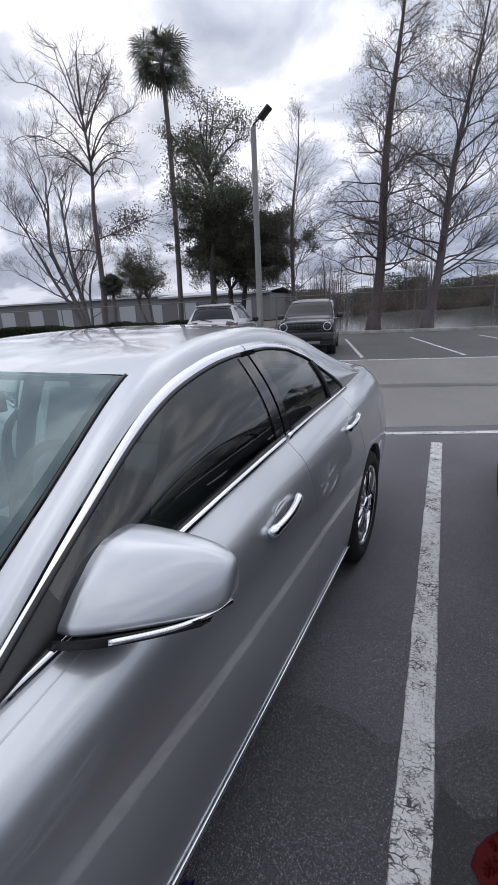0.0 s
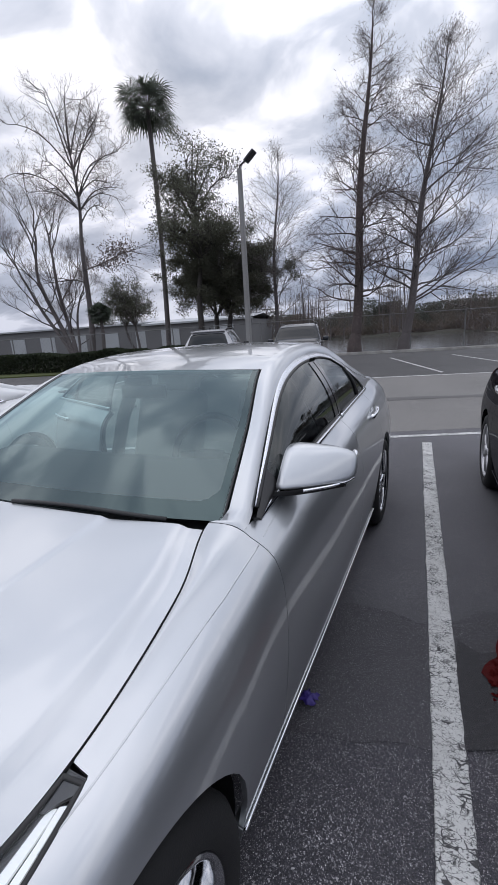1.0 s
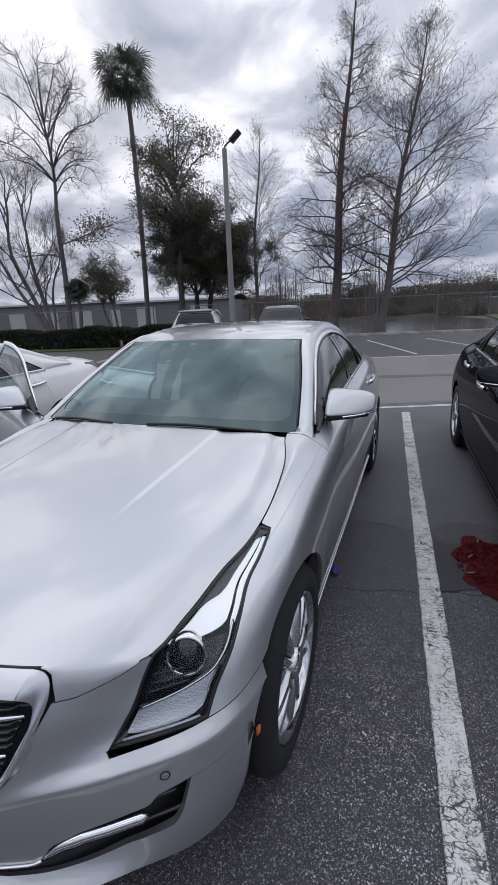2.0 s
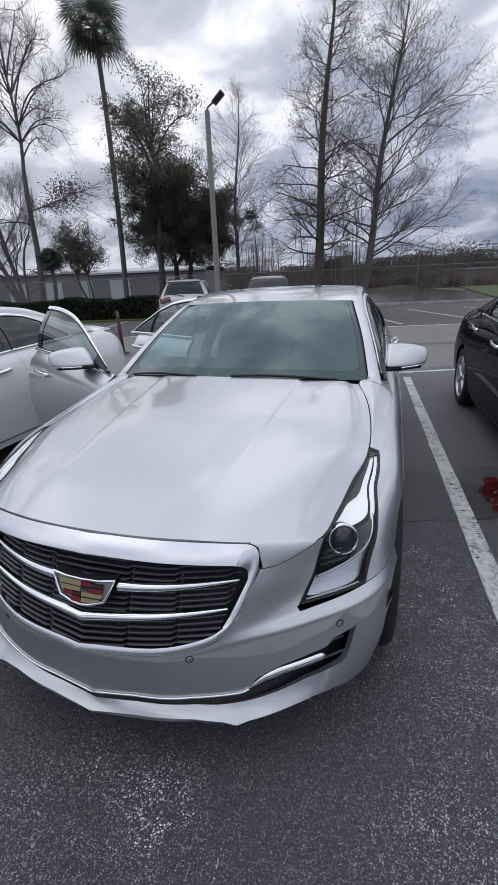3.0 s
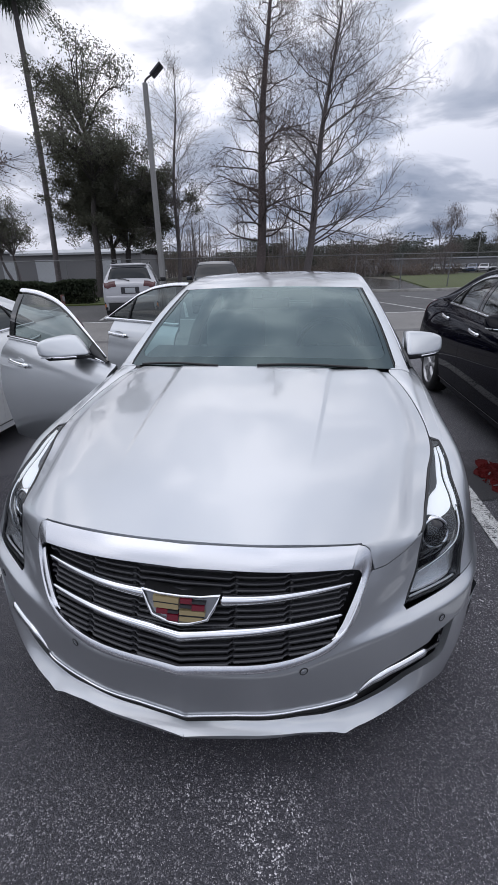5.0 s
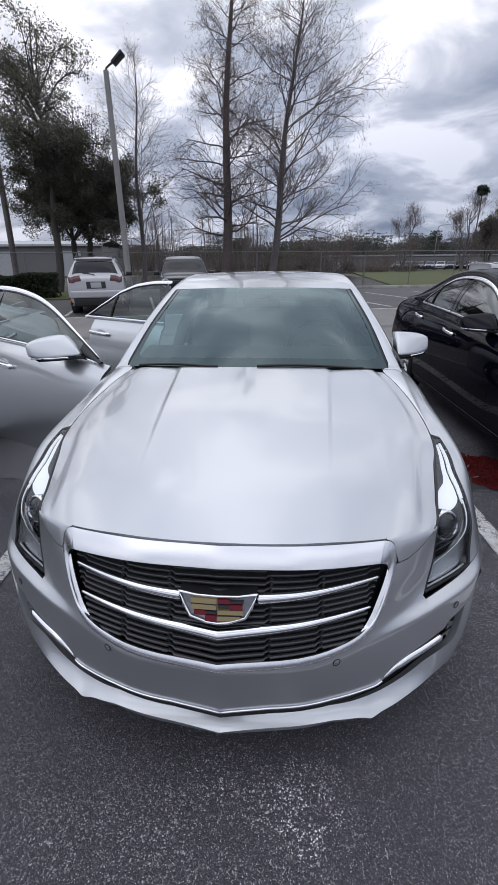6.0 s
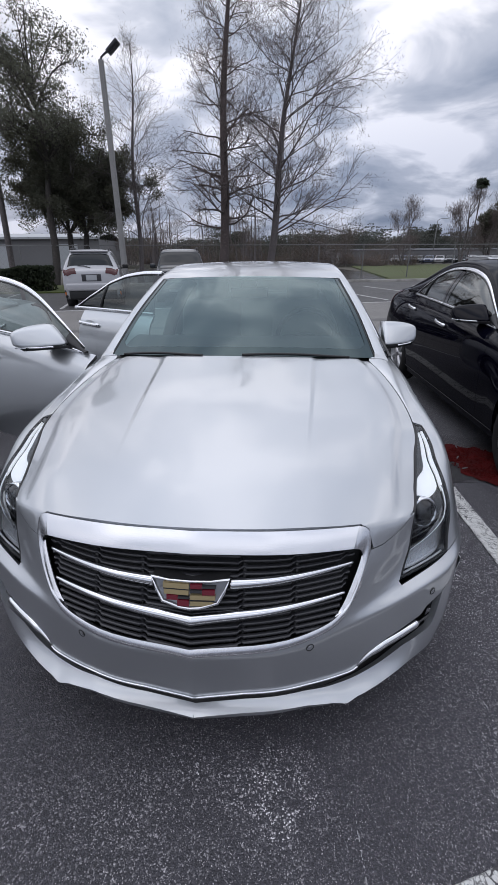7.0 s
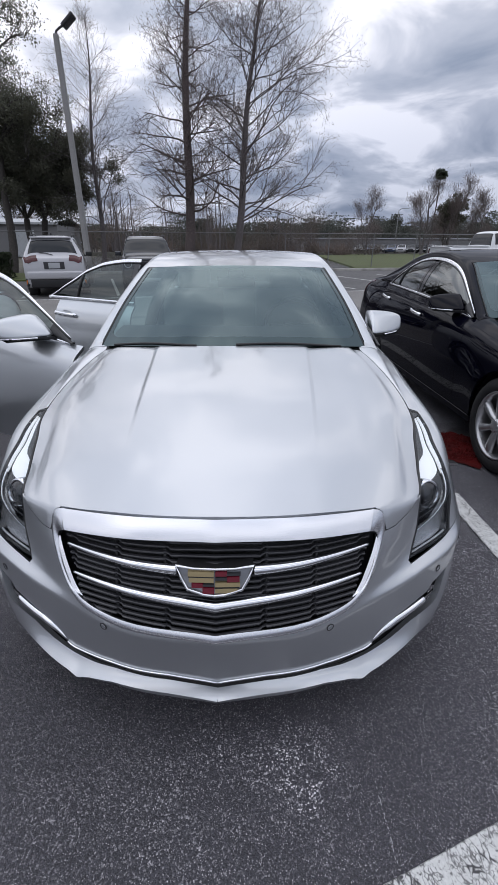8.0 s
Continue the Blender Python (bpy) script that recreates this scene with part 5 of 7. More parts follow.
for k in range(8):
    bx = 1.23 - 2.58 * 4 + 2.58 * k
    by = 14.25 + 0.29 * (bx - 1.23)
    STRIPES.append(("far_stall_line", (bx, by), (bx - 2.25, by + 6.8), 0.10))


def stripe(name, a, b, w, rng):
    """A painted line with ragged edges, lying along its own x axis."""
    run = Vector((b[0] - a[0], b[1] - a[1]))
    step = 0.03 if run.length < 8 else 0.15
    n = int(run.length / step)
    high, drift = [], [0.0, 0.0]
    for i in range(n + 1):
        drift = [d * 0.6 + rng.gauss(0, 0.0011) for d in drift]
        x = run.length * i / n
        high.append([Vector((x, -w / 2 + drift[0], -0.004)), Vector((x, -w / 2 + 0.003 + drift[0], 0)), Vector((x, w / 2 - 0.003 + drift[1], 0)), Vector((x, w / 2 + drift[1], -0.004))])
    ob = part(name, grid(high, flip=True), STRIPE, smooth=False)
    ob.matrix_basis = pose(a[0], a[1], 0.009, 0, 0, math.degrees(math.atan2(run.y, run.x)))
    return tagged(ob, "cracked white parking line on the asphalt", "marking", kind="structure")


rng = random.Random(91)
for name, a, b, w in STRIPES:
    stripe(name, a, b, w, rng)
seam = lambda x: 1.66 + 0.25 * (x - 0.71)
flat_poly("asphalt_patch", [(x, seam(x) + 0.012 * math.sin(x * 23)) for x in steps(0.55, 3.4, 40)] + [(x, seam(x) + 0.75 + 0.06 * math.sin(x * 9) + 0.03 * math.sin(x * 31)) for x in steps(3.4, 0.55, 40)], 0.003, NEW_ASPHALT, "darker smooth asphalt patch across the bays", "asphalt", 0.002)
CHALK = material("chalk_trace", (0.42, 0.42, 0.43), 0.9, grain=0.5, grain_scale=150)
trace = bmesh.new()
for i in range(26):
    t = i / 26
    if rng.random() < 0.35:
        continue
    x, y, w = 0.463 + 0.010 * t + rng.gauss(0, 0.0012), -0.10 - 0.20 * t, rng.uniform(0.0012, 0.003)
    box((w, rng.uniform(0.003, 0.008), 0.0012), (x, y, 0.0008), bm=trace)
tagged(part("chalk_trace", trace, CHALK, smooth=False), "thin broken white chalk trace on the asphalt", "marking", kind="structure")


def kerb(points, name="kerb"):
    rows = []
    for i, (x, y) in enumerate(points):
        a, b = points[max(i - 1, 0)], points[min(i + 1, len(points) - 1)]
        d = Vector((b[0] - a[0], b[1] - a[1])).normalized()
        n = Vector((-d.y, d.x))
        rows.append([Vector((x + n.x * o, y + n.y * o, z)) for o, z in ((0, -0.05), (0.01, 0.12), (0.03, 0.14), (0.16, 0.145), (0.17, -0.05))])
    return tagged(part(name, grid(rows, flip=True), KERB), "weathered concrete kerb along the lot", "kerb", kind="structure")


kerb([(x, kerb_y(x)) for x in steps(-9, 60, 40)])
flat_poly("verge", [(-9, kerb_y(-9) + 0.16), (60, kerb_y(60) + 0.16), (60, kerb_y(60) + 2.6), (7.5, kerb_y(7.5) + 2.6), (6.0, kerb_y(6.0) + 0.45), (-9, kerb_y(-9) + 0.45)], 0.125, GRASS, "thin winter grass verge behind the kerb", "grass", 0.2)
flat_poly("lawn", [(7.0, kerb_y(7) + 2.4), (70, kerb_y(70) + 2.4), (120, 110), (10, 72)], 0.05, GRASS, "wide mown green lawn beyond the fence", "lawn", 0.1)
WATER = material("pond_water", (0.052, 0.053, 0.049), 0.11, spec=0.8, bump=0.45, bump_scale=1.6, space="Object")
flat_poly("pond", [(-10.5, kerb_y(-10.5) + 0.4), (6.4, kerb_y(6.4) + 0.4), (8.0, 30), (8.0, 46), (5, 68), (-22, 66.5)], -0.03, WATER, "still grey pond behind the fence", "water")
BANK = material("bank_grass", (0.026, 0.025, 0.016), 0.95, stain=0.6, stain_scale=0.25, tint=(0.05, 0.035, 0.025), grain=0.6, grain_scale=6, bump=0.5, bump_scale=12)
rows = [[Vector((x, 66.0 + 0.06 * x + 0.8 * math.sin(x * 0.35) + o, z + 0.12 * math.sin(x * 0.8) * (z > 0))) for o, z in ((0, -0.08), (1.0, 0.18), (2.4, 0.28), (4.5, 0.30), (9.0, 0.15))] for x in steps(-34, 12, 60)]
tagged(part("bank", grid(rows, flip=True), BANK), "low rough grassy bank on the far side of the pond", "bank", kind="structure")
# left side: lawn strip under the hedge
flat_poly("left_verge", [(-60, 3.0), (-7.9, 18.6), (-9.2, 23.6), (-60, 12)], 0.06, GRASS, "grass strip at the foot of the hedge", "grass", 0.1)


# ---- trees ----
class Wood:
    """Collects tapered limbs and leaves, and turns them into meshes."""

    def __init__(self, seed):
        self.rng = random.Random(seed)
        self.v, self.f, self.tips = [], [], []
        self.lv, self.lf = [], []

    def limb(self, pts, r0, r1, sides):
        n = len(pts)
        base = len(self.v)
        for i, p in enumerate(pts):
            d = (pts[min(i + 1, n - 1)] - pts[max(i - 1, 0)]).normalized()
            side = d.cross(Vector((0.3, 0.2, 1)))
            side = side.normalized() if side.length > 0.01 else Vector((1, 0, 0))
            up = side.cross(d)
            r = r0 + (r1 - r0) * i / (n - 1)
            for k in range(sides):
                a = k * math.tau / sides
                self.v.append(p + side * r * math.cos(a) + up * r * math.sin(a))
        for i in range(n - 1):
            for k in range(sides):
                a, b = base + i * sides + k, base + i * sides + (k + 1) % sides
                self.f.append((a, b, b + sides, a + sides))

    def grow(self, p, d, length, r, depth, spread=0.6, up=0.15, kids=4, wob=0.12, thin=0.0):
        rng = self.rng
        n = 5 if depth > 1 else 4 if depth else 3
        pts, q, dd = [p.copy()], p.copy(), d.normalized()
        for i in range(n):
            dd = (dd + Vector((rng.gauss(0, wob), rng.gauss(0, wob), rng.gauss(0, wob) + up * 0.3))).normalized()
            q = q + dd * length / n
            pts.append(q.copy())
        self.limb(pts, r, max(r * 0.35, 0.003), 5 if depth > 2 else 4 if depth > 1 else 3)
        if depth == 0:
            self.tips.append((pts[-1], dd))
            self.tips.append((pts[-2], dd))
            return
        count = kids + (1 if rng.random() < 0.4 else 0)
        for k in range(count):
            t = 0.25 + 0.75 * (k + rng.random()) / count
            i = min(int(t * n), n - 1)
            at = pts[i].lerp(pts[i + 1], t * n - i)
            axis = Vector((rng.gauss(0, 1), rng.gauss(0, 1), rng.gauss(0, 0.7)))
            side = (axis - axis.project(dd)).normalized()
            nd = (dd * (1 - spread * 0.5) + side * spread + Vector((0, 0, up))).normalized()
            self.grow(at, nd, length * (0.72 - 0.28 * t) * rng.uniform(0.8, 1.2), r * (0.62 - 0.25 * t), depth - 1, spread, up, kids, wob)
        self.tips.append((pts[-1], dd))

    def leaves(self, count, size, scatter, droop=0.0):
        rng = self.rng
        for _ in range(count):
            p, d = rng.choice(self.tips)
            c = p + Vector((rng.gauss(0, scatter), rng.gauss(0, scatter), rng.gauss(0, scatter) - droop))
            self.leaf(c, size * rng.uniform(0.6, 1.4))

    def twigs(self, count, size, scatter):
        rng = self.rng
        for _ in range(count):
            p, d = rng.choice(self.tips)
            c = p + Vector((rng.gauss(0, scatter), rng.gauss(0, scatter), rng.gauss(0, scatter)))
            self.leaf(c, size * rng.uniform(0.6, 1.4), (d + Vector((rng.gauss(0, 0.4), rng.gauss(0, 0.4), rng.gauss(0.2, 0.4)))).normalized(), 0.045)

    def leaf(self, c, s, along=None, wide=0.45):
        rng = self.rng
        a = Vector((rng.gauss(0, 1), rng.gauss(0, 1), rng.gauss(0, 1))).normalized() if along is None else along
        b = a.cross(Vector((rng.gauss(0, 1), rng.gauss(0, 1), rng.gauss(0, 1)))).normalized()
        k = len(self.lv)
        nrm = a.cross(b)
        self.lv += [c - a * s, c + b * s * wide + nrm * s * 0.12, c + a * s, c - b * s * wide + nrm * s * 0.12]
        self.lf.append((k, k + 1, k + 2, k + 3))

    def build(self, name, label, at, bark, leaf=None, category="tree", leaf_name="crown", group="", twig=None):
        t = thing(name, label, category, pose(*at), group)
        me = bpy.data.meshes.new("trunk")
        me.from_pydata(self.v, [], self.f)
        for p in me.polygons:
            p.use_smooth = True
        me.materials.append(bark)
        o = new("trunk", me)
        o.parent = t
        if self.lf:
            me = bpy.data.meshes.new(leaf_name)
            me.from_pydata(self.lv, [], self.lf)
            me.materials.append(leaf)
            o = new(leaf_name, me)
            o.parent = t
        return t


def cypress(seed, height, lean, girth, reach, skew=0.0, twigs=5200, gap=0.0125, kids=6, lift=0.0, start=0.17):
    """A bare bald cypress: one tall trunk, many fine side limbs, hanging twig tufts."""
    w = Wood(seed)
    rng = w.rng
    n = 16
    pts = []
    for i in range(n + 1):
        t = i / n
        pts.append(Vector((lean[0] * t + 0.10 * math.sin(t * 9), lean[1] * t + 0.08 * math.cos(t * 7), height * t)))
    w.limb([pts[0] + Vector((0, 0, -0.1)), pts[0] + Vector((0, 0, 0.5)), pts[1]], girth * 1.7, girth, 8)
    w.limb(pts[1:9], girth, girth * 0.62, 8)
    w.limb(pts[8:], girth * 0.62, 0.012, 6)
    z = height * start
    while z < height * 0.985:
        t = z / height
        i = min(int(t * n), n - 1)
        at = pts[i].lerp(pts[i + 1], t * n - i)
        a = rng.uniform(0, math.tau)
        shape = (1 - t) ** 0.55 * (0.75 + 0.25 * min(t * 4, 1)) if skew == 0 else 0.5 * (1 - t) ** 0.5 + 0.62 * math.sin(math.pi * t ** 0.9)
        ln = reach * shape * rng.uniform(0.6, 1.1)
        out = Vector((math.cos(a), math.sin(a), 0))
        if skew and out.x > 0:
            ln *= 1 + skew * out.x * (1.75 - 1.5 * t)
        rise = (0.12 + 0.5 * t) if skew == 0 else (0.45 + 0.5 * t)
        rise += lift
        w.grow(at, (out + Vector((0, 0, rise))).normalized(), max(ln, 0.5), (0.055 * (1 - t) + 0.014) * (girth / 0.28) * (1 + 0.3 * (skew > 0.1)), 2, 0.62, 0.06, kids, 0.13)
        z += height * gap * rng.uniform(0.6, 1.4)
    # hanging fine twig tufts
    for _ in range(twigs):
        p, d = rng.choice(w.tips)
        if p.z > height * 0.82 and rng.random() < 0.75:
            continue
        c = p + Vector((rng.gauss(0, 0.16), rng.gauss(0, 0.16), rng.gauss(0, 0.16) - 0.05))
        w.leaf(c, rng.uniform(0.05, 0.12), Vector((rng.gauss(0, 0.8), rng.gauss(0, 0.8), -0.7)).normalized(), 0.07)
    return w


def bare_tree(seed, height, girth, leans, depth=4, spread=0.55, up=0.25, kids=4, split=0.35):
    """A bare broadleaf tree of one or several stems."""
    w = Wood(seed)
    for dx, dy, share in leans:
        h = height * share
        foot = Vector((dx * 0.12, dy * 0.12, -0.1))
        pts = [foot + Vector((dx * h * split * t, dy * h * split * t, h * split * t)) + Vector((0.08 * math.sin(6 * t), 0.06 * math.sin(4 * t), 0)) for t in steps(0, 1, 5)]
        w.limb(pts, girth * share, girth * share * 0.72, 7)
        d = (pts[-1] - pts[-2]).normalized()
        w.grow(pts[-1], d, h * (1 - split) * 0.72, girth * share * 0.7, depth, spread, up, kids, 0.11)
        for k in range(3):
            at = pts[2 + k]
            a = w.rng.uniform(0, math.tau)
            w.grow(at, Vector((math.cos(a), math.sin(a), 0.7)).normalized(), h * 0.30, girth * share * 0.35, depth - 1, spread, up, kids, 0.13)
    return w


def palm(height, girth, head, seed=7):
    w = Wood(seed)
    rng = w.rng
    pts = [Vector((0.0 + 0.35 * math.sin(t * 2.2), 0, height * t)) for t in steps(0, 1, 14)]
    w.limb(pts, girth * 1.15, girth * 0.85, 8)
    top = pts[-1]
    for k in range(70):
        a = k * 2.399
        el = math.asin(rng.uniform(-0.75, 0.98))
        d = Vector((math.cos(a) * math.cos(el), math.sin(a) * math.cos(el), math.sin(el)))
        stem = head * rng.uniform(0.25, 0.52)
        ctr = top + d * stem + Vector((0, 0, 0.2))
        w.limb([top + Vector((0, 0, 0.1)), ctr], 0.03, 0.015, 3)
        side = (d.cross(Vector((0, 0, 1))).normalized() + Vector((rng.gauss(0, 0.4), rng.gauss(0, 0.4), rng.gauss(0, 0.4)))).normalized()
        for j in range(17):
            b = radians(-105 + 210 * j / 16)
            dd = (d * math.cos(b) + side * math.sin(b)).normalized()
            ln = head * 0.50 * rng.uniform(0.85, 1.1)
            tip = ctr + dd * ln + Vector((0, 0, -0.22 * ln))
            mid = ctr + dd * ln * 0.55
            wdt = side.cross(dd).cross(dd).normalized() * 0.032
            q = len(w.lv)
            w.lv += [ctr, mid + wdt, tip, mid - wdt]
            w.lf.append((q, q + 1, q + 2, q + 3))
    return w


def leafy_tree(seed, height, girth, radius, base, count, size, lean=(0.0, 0.0), stems=1, top=0.62, leader=True, limbs=26):
    """A tree with a rounded crown: forked trunk, limbs that rise to the crown's skin, and leaves in clumps along the twigs."""
    w = Wood(seed)
    rng = w.rng
    forks = []
    for k in range(stems):
        a = k * 2.4 + 0.6
        off = Vector((math.cos(a), math.sin(a), 0)) * (0.18 * girth * (stems > 1))
        foot = off + Vector((0, 0, -0.1))
        tip = off + Vector((lean[0] + 0.55 * math.cos(a) * (stems > 1), lean[1] + 0.3 * math.sin(a), base + 0.35))
        pts = [foot.lerp(tip, t) + Vector((0.09 * math.sin(5 * t + k), 0.07 * math.sin(4 * t + 2 * k), 0)) for t in steps(0, 1, 6)]
        w.limb(pts, girth * (1.0 if stems == 1 else 0.75), girth * 0.6, 8)
        forks.append(pts[-1])
    mid = Vector((lean[0], lean[1], base + (height - base) * 0.42))
    trunk = [forks[0].lerp(Vector((lean[0] * 1.6, lean[1], height * 0.93)), t) + Vector((0.12 * math.sin(7 * t), 0.1 * math.sin(5 * t), 0)) for t in steps(0, 1, 10)]
    if leader:
        w.limb(trunk, girth * 0.6, 0.02, 6)
    made = 0
    while made < limbs:
        a, el = rng.uniform(0, math.tau), rng.uniform(-0.35, 1.0)
        out = math.sqrt(max(0.0, 1 - max(el, 0) ** 2)) * rng.uniform(0.55, 1.0)
        goal = mid + Vector((math.cos(a) * radius * out, math.sin(a) * radius * out, el * (height - mid.z) * 0.86 if el > 0 else el * (mid.z - base)))
        start = rng.choice(forks)
        if leader:
            start = trunk[min(9, max(0, int(10 * 0.72 * (goal.z - base) / (height - base))))]
        d = goal - start
        n = 6
        pts = []
        for i in range(n + 1):
            t = i / n
            p = start.lerp(goal, t) + Vector((0, 0, 0.18 * d.length * math.sin(math.pi * t) * (1 if el < top else 0.2)))
            pts.append(p + Vector((rng.gauss(0, 0.05), rng.gauss(0, 0.05), 0)) * d.length * 0.3 * t)
        w.limb(pts, girth * 0.30 if not leader else girth * 0.26, 0.018, 5)
        for i in range(2, n + 1):
            for _ in range(2):
                side = Vector((rng.gauss(0, 1), rng.gauss(0, 1), rng.gauss(0.25, 0.8))).normalized()
                w.grow(pts[i], (side + d.normalized() * 0.5).normalized(), radius * rng.uniform(0.20, 0.36), 0.022, 2, 0.65, 0.12, 3, 0.14)
        made += 1
    kept = [t for t in w.tips if t[0].z > base + 0.25 * math.sin(t[0].x * 2.1) and t[0].z < height * 1.03]
    w.tips = kept
    # clumps: some twigs carry many leaves, others few
    heavy = [t for t in kept if rng.random() < 0.45] or kept
    for _ in range(count):
        p, d = rng.choice(heavy) if rng.random() < 0.8 else rng.choice(kept)
        w.leaf(p + Vector((rng.gauss(0, 0.17), rng.gauss(0, 0.17), rng.gauss(0, 0.14))), size * rng.uniform(0.6, 1.4))
    return w


def clump(w, centre, size, count, leaf):
    """A bunch of dead leaves hanging on a bare tree."""
    for _ in range(count):
        w.leaf(Vector(centre) + Vector((w.rng.gauss(0, size[0]), w.rng.gauss(0, size[1]), w.rng.gauss(0, size[2]))), leaf * w.rng.uniform(0.6, 1.4))


tree = cypress(11, 16.4, (0.80, 0.1), 0.28, 3.6, 0.0, 24000, kids=5)
tree.build("cypress_tree", "tall bare bald cypress with rusty trunk behind the kerb", (-3.48, 25.5, 0.1), RED_BARK, TWIG, group="cypress trees")
tree = cypress(23, 14.4, (1.55, 0.2), 0.22, 3.6, 0.30, 32000, 0.0145, 5)
tree.build("cypress_tree", "leaning bare bald cypress with long limbs to one side", (-0.87, 26.1, 0.1), BARK, TWIG, group="cypress trees")
tree = cypress(31, 11.8, (0.6, 0.0), 0.15, 4.4, 0.0, 2500, 0.018, 6, 0.3, 0.20)
tree.build("bare_tree", "slender bare young tree beside the lamp post", (-8.85, 27.0, -0.1), BARK, TWIG)
tree = leafy_tree(6, 19.6, 0.24, 4.6, 9.0, 0, 0.05, (0.6, 0.0), 1, limbs=20)
tree.twigs(5000, 0.15, 0.12)
tree.grow(Vector((0.3, 0, 7.0)), Vector((1, 0, 0.25)), 4.6, 0.06, 3, 0.5, 0.05, 4, 0.12)
tree.grow(Vector((0.25, 0, 6.2)), Vector((-1, 0, 0.5)), 4.2, 0.06, 3, 0.5, 0.05, 4, 0.12)
clump(tree, (3.9, 0, 7.9), (0.8, 0.5, 0.45), 900, 0.09)
clump(tree, (2.4, 0, 7.2), (0.6, 0.5, 0.3), 400, 0.08)
tree.build("bare_tree", "tall bare grey tree behind the hedge", (-24.6, 27.0, -0.1), BARK, TWIG, leaf_name="brushwood")
tree = bare_tree(8, 15.0, 0.20, [(-0.42, 0.0, 1.0), (-0.25, 0.1, 0.95), (-0.55, -0.1, 0.8), (0.08, 0.1, 0.6)], 5, 0.55, 0.22, 3, 0.45)
tree.twigs(12000, 0.17, 0.17)
tree.build("bare_tree", "bare tree of several leaning grey stems", (-26.4, 27.2, -0.1), BARK, TWIG, leaf_name="brushwood")
tree = palm(16.0, 0.16, 2.45)
tree.build("palm_tree", "tall fan palm with a round head", (-17.3, 27.2, -0.1), BARK, PALM_LEAF, leaf_name="fronds")
tree = leafy_tree(14, 13.0, 0.24, 3.3, 4.2, 26000, 0.055, (0.5, 0.0), 1)
tree.build("oak_tree", "tall oak with a thin airy crown of small leaves", (-13.0, 24.2, -0.1), OAK_BARK, LEAF)
tree = leafy_tree(19, 7.9, 0.26, 3.9, 2.5, 120000, 0.060, (0.3, 0.0), 2, 0.5, False)
tree.build("oak_tree", "low dense evergreen oak behind the white car", (-12.7, 27.0, -0.1), OAK_BARK, OAK_LEAF)
tree = leafy_tree(27, 6.6, 0.15, 2.2, 2.4, 12000, 0.06, (-0.4, 0.0), 2, leader=False)
tree.build("small_tree", "small grey-green tree behind the hedge", (-22.4, 30.0, -0.1), BARK, LEAF)
# ---- lamp post, hedge, fence ----
def lamp_post(at):
    t = thing("lamp_post", "square concrete lamp post with one dark floodlight", "lamp post", pose(*at))
    bm = bmesh.new()
    rows = []
    for z, h in ((0, 0.105), (2, 0.098), (5, 0.088), (7.62, 0.078)):
        rows.append([Vector((x * h, y * h, z)) for x, y in ((-1, -0.7), (-0.7, -1), (0.7, -1), (1, -0.7), (1, 0.7), (0.7, 1), (-0.7, 1), (-1, 0.7), (-1, -0.7))])
    b = grid(rows)
    bmesh.ops.holes_fill(b, edges=[e for e in b.edges if e.is_boundary], sides=20)
    part("pole", b, CONCRETE, t, smooth=False)
    part("arm", tube([(0, 0, 7.55), (0.02, 0, 7.70), (0.14, 0, 7.78), (0.3, 0, 7.85)], 0.035, 8), DARK_METAL, t)
    head = box((0.50, 0.36, 0.09), (0.47, 0, 7.95), 0.03, turn=Matrix.Rotation(radians(-38), 3, "Y"))
    h = part("floodlight", head, DARK_METAL, t, "dark flat floodlight head")
    part("lamp_glass", box((0.42, 0.29, 0.01), (0.505, 0, 7.908), 0.003, turn=Matrix.Rotation(radians(-38), 3, "Y")), SLAT, h)
    return t


lamp_post((-6.3, 17.3, 0.0))


def hedge(points, height, depth, count, seed):
    w = Wood(seed)
    rng = w.rng
    for _ in range(count):
        t = rng.random() * (len(points) - 1)
        i = min(int(t), len(points) - 2)
        a, b = Vector((*points[i], 0)), Vector((*points[i + 1], 0))
        p = a.lerp(b, t - i)
        n = (b - a).normalized().cross(Vector((0, 0, 1)))
        z = height * (1 - rng.random() ** 2.0) * (1 + 0.07 * math.sin(t * 9) + 0.04 * math.sin(t * 23))
        off = rng.uniform(-1, 1) * depth / 2
        w.leaf(p + n * off + Vector((0, 0, z)), rng.uniform(0.05, 0.11))
    for _ in range(400):
        t = rng.random() * (len(points) - 1)
        i = min(int(t), len(points) - 2)
        p = Vector((*points[i], 0)).lerp(Vector((*points[i + 1], 0)), t - i)
        w.limb([p, p + Vector((rng.gauss(0, 0.2), rng.gauss(0, 0.2), height * 0.8))], 0.02, 0.008, 3)
    return w


clipped = hedge([(-40, 13.5), (-26, 16.6), (-16, 17.9), (-10.3, 18.9)], 0.98, 1.1, 42000, 3).build("hedge", "clipped dark green hedge along the lot", (0, 0, 0.05), BARK, HEDGE_LEAF, "hedge", "leaves")
for o in clipped.children:
    o["kind"] = "stuff"


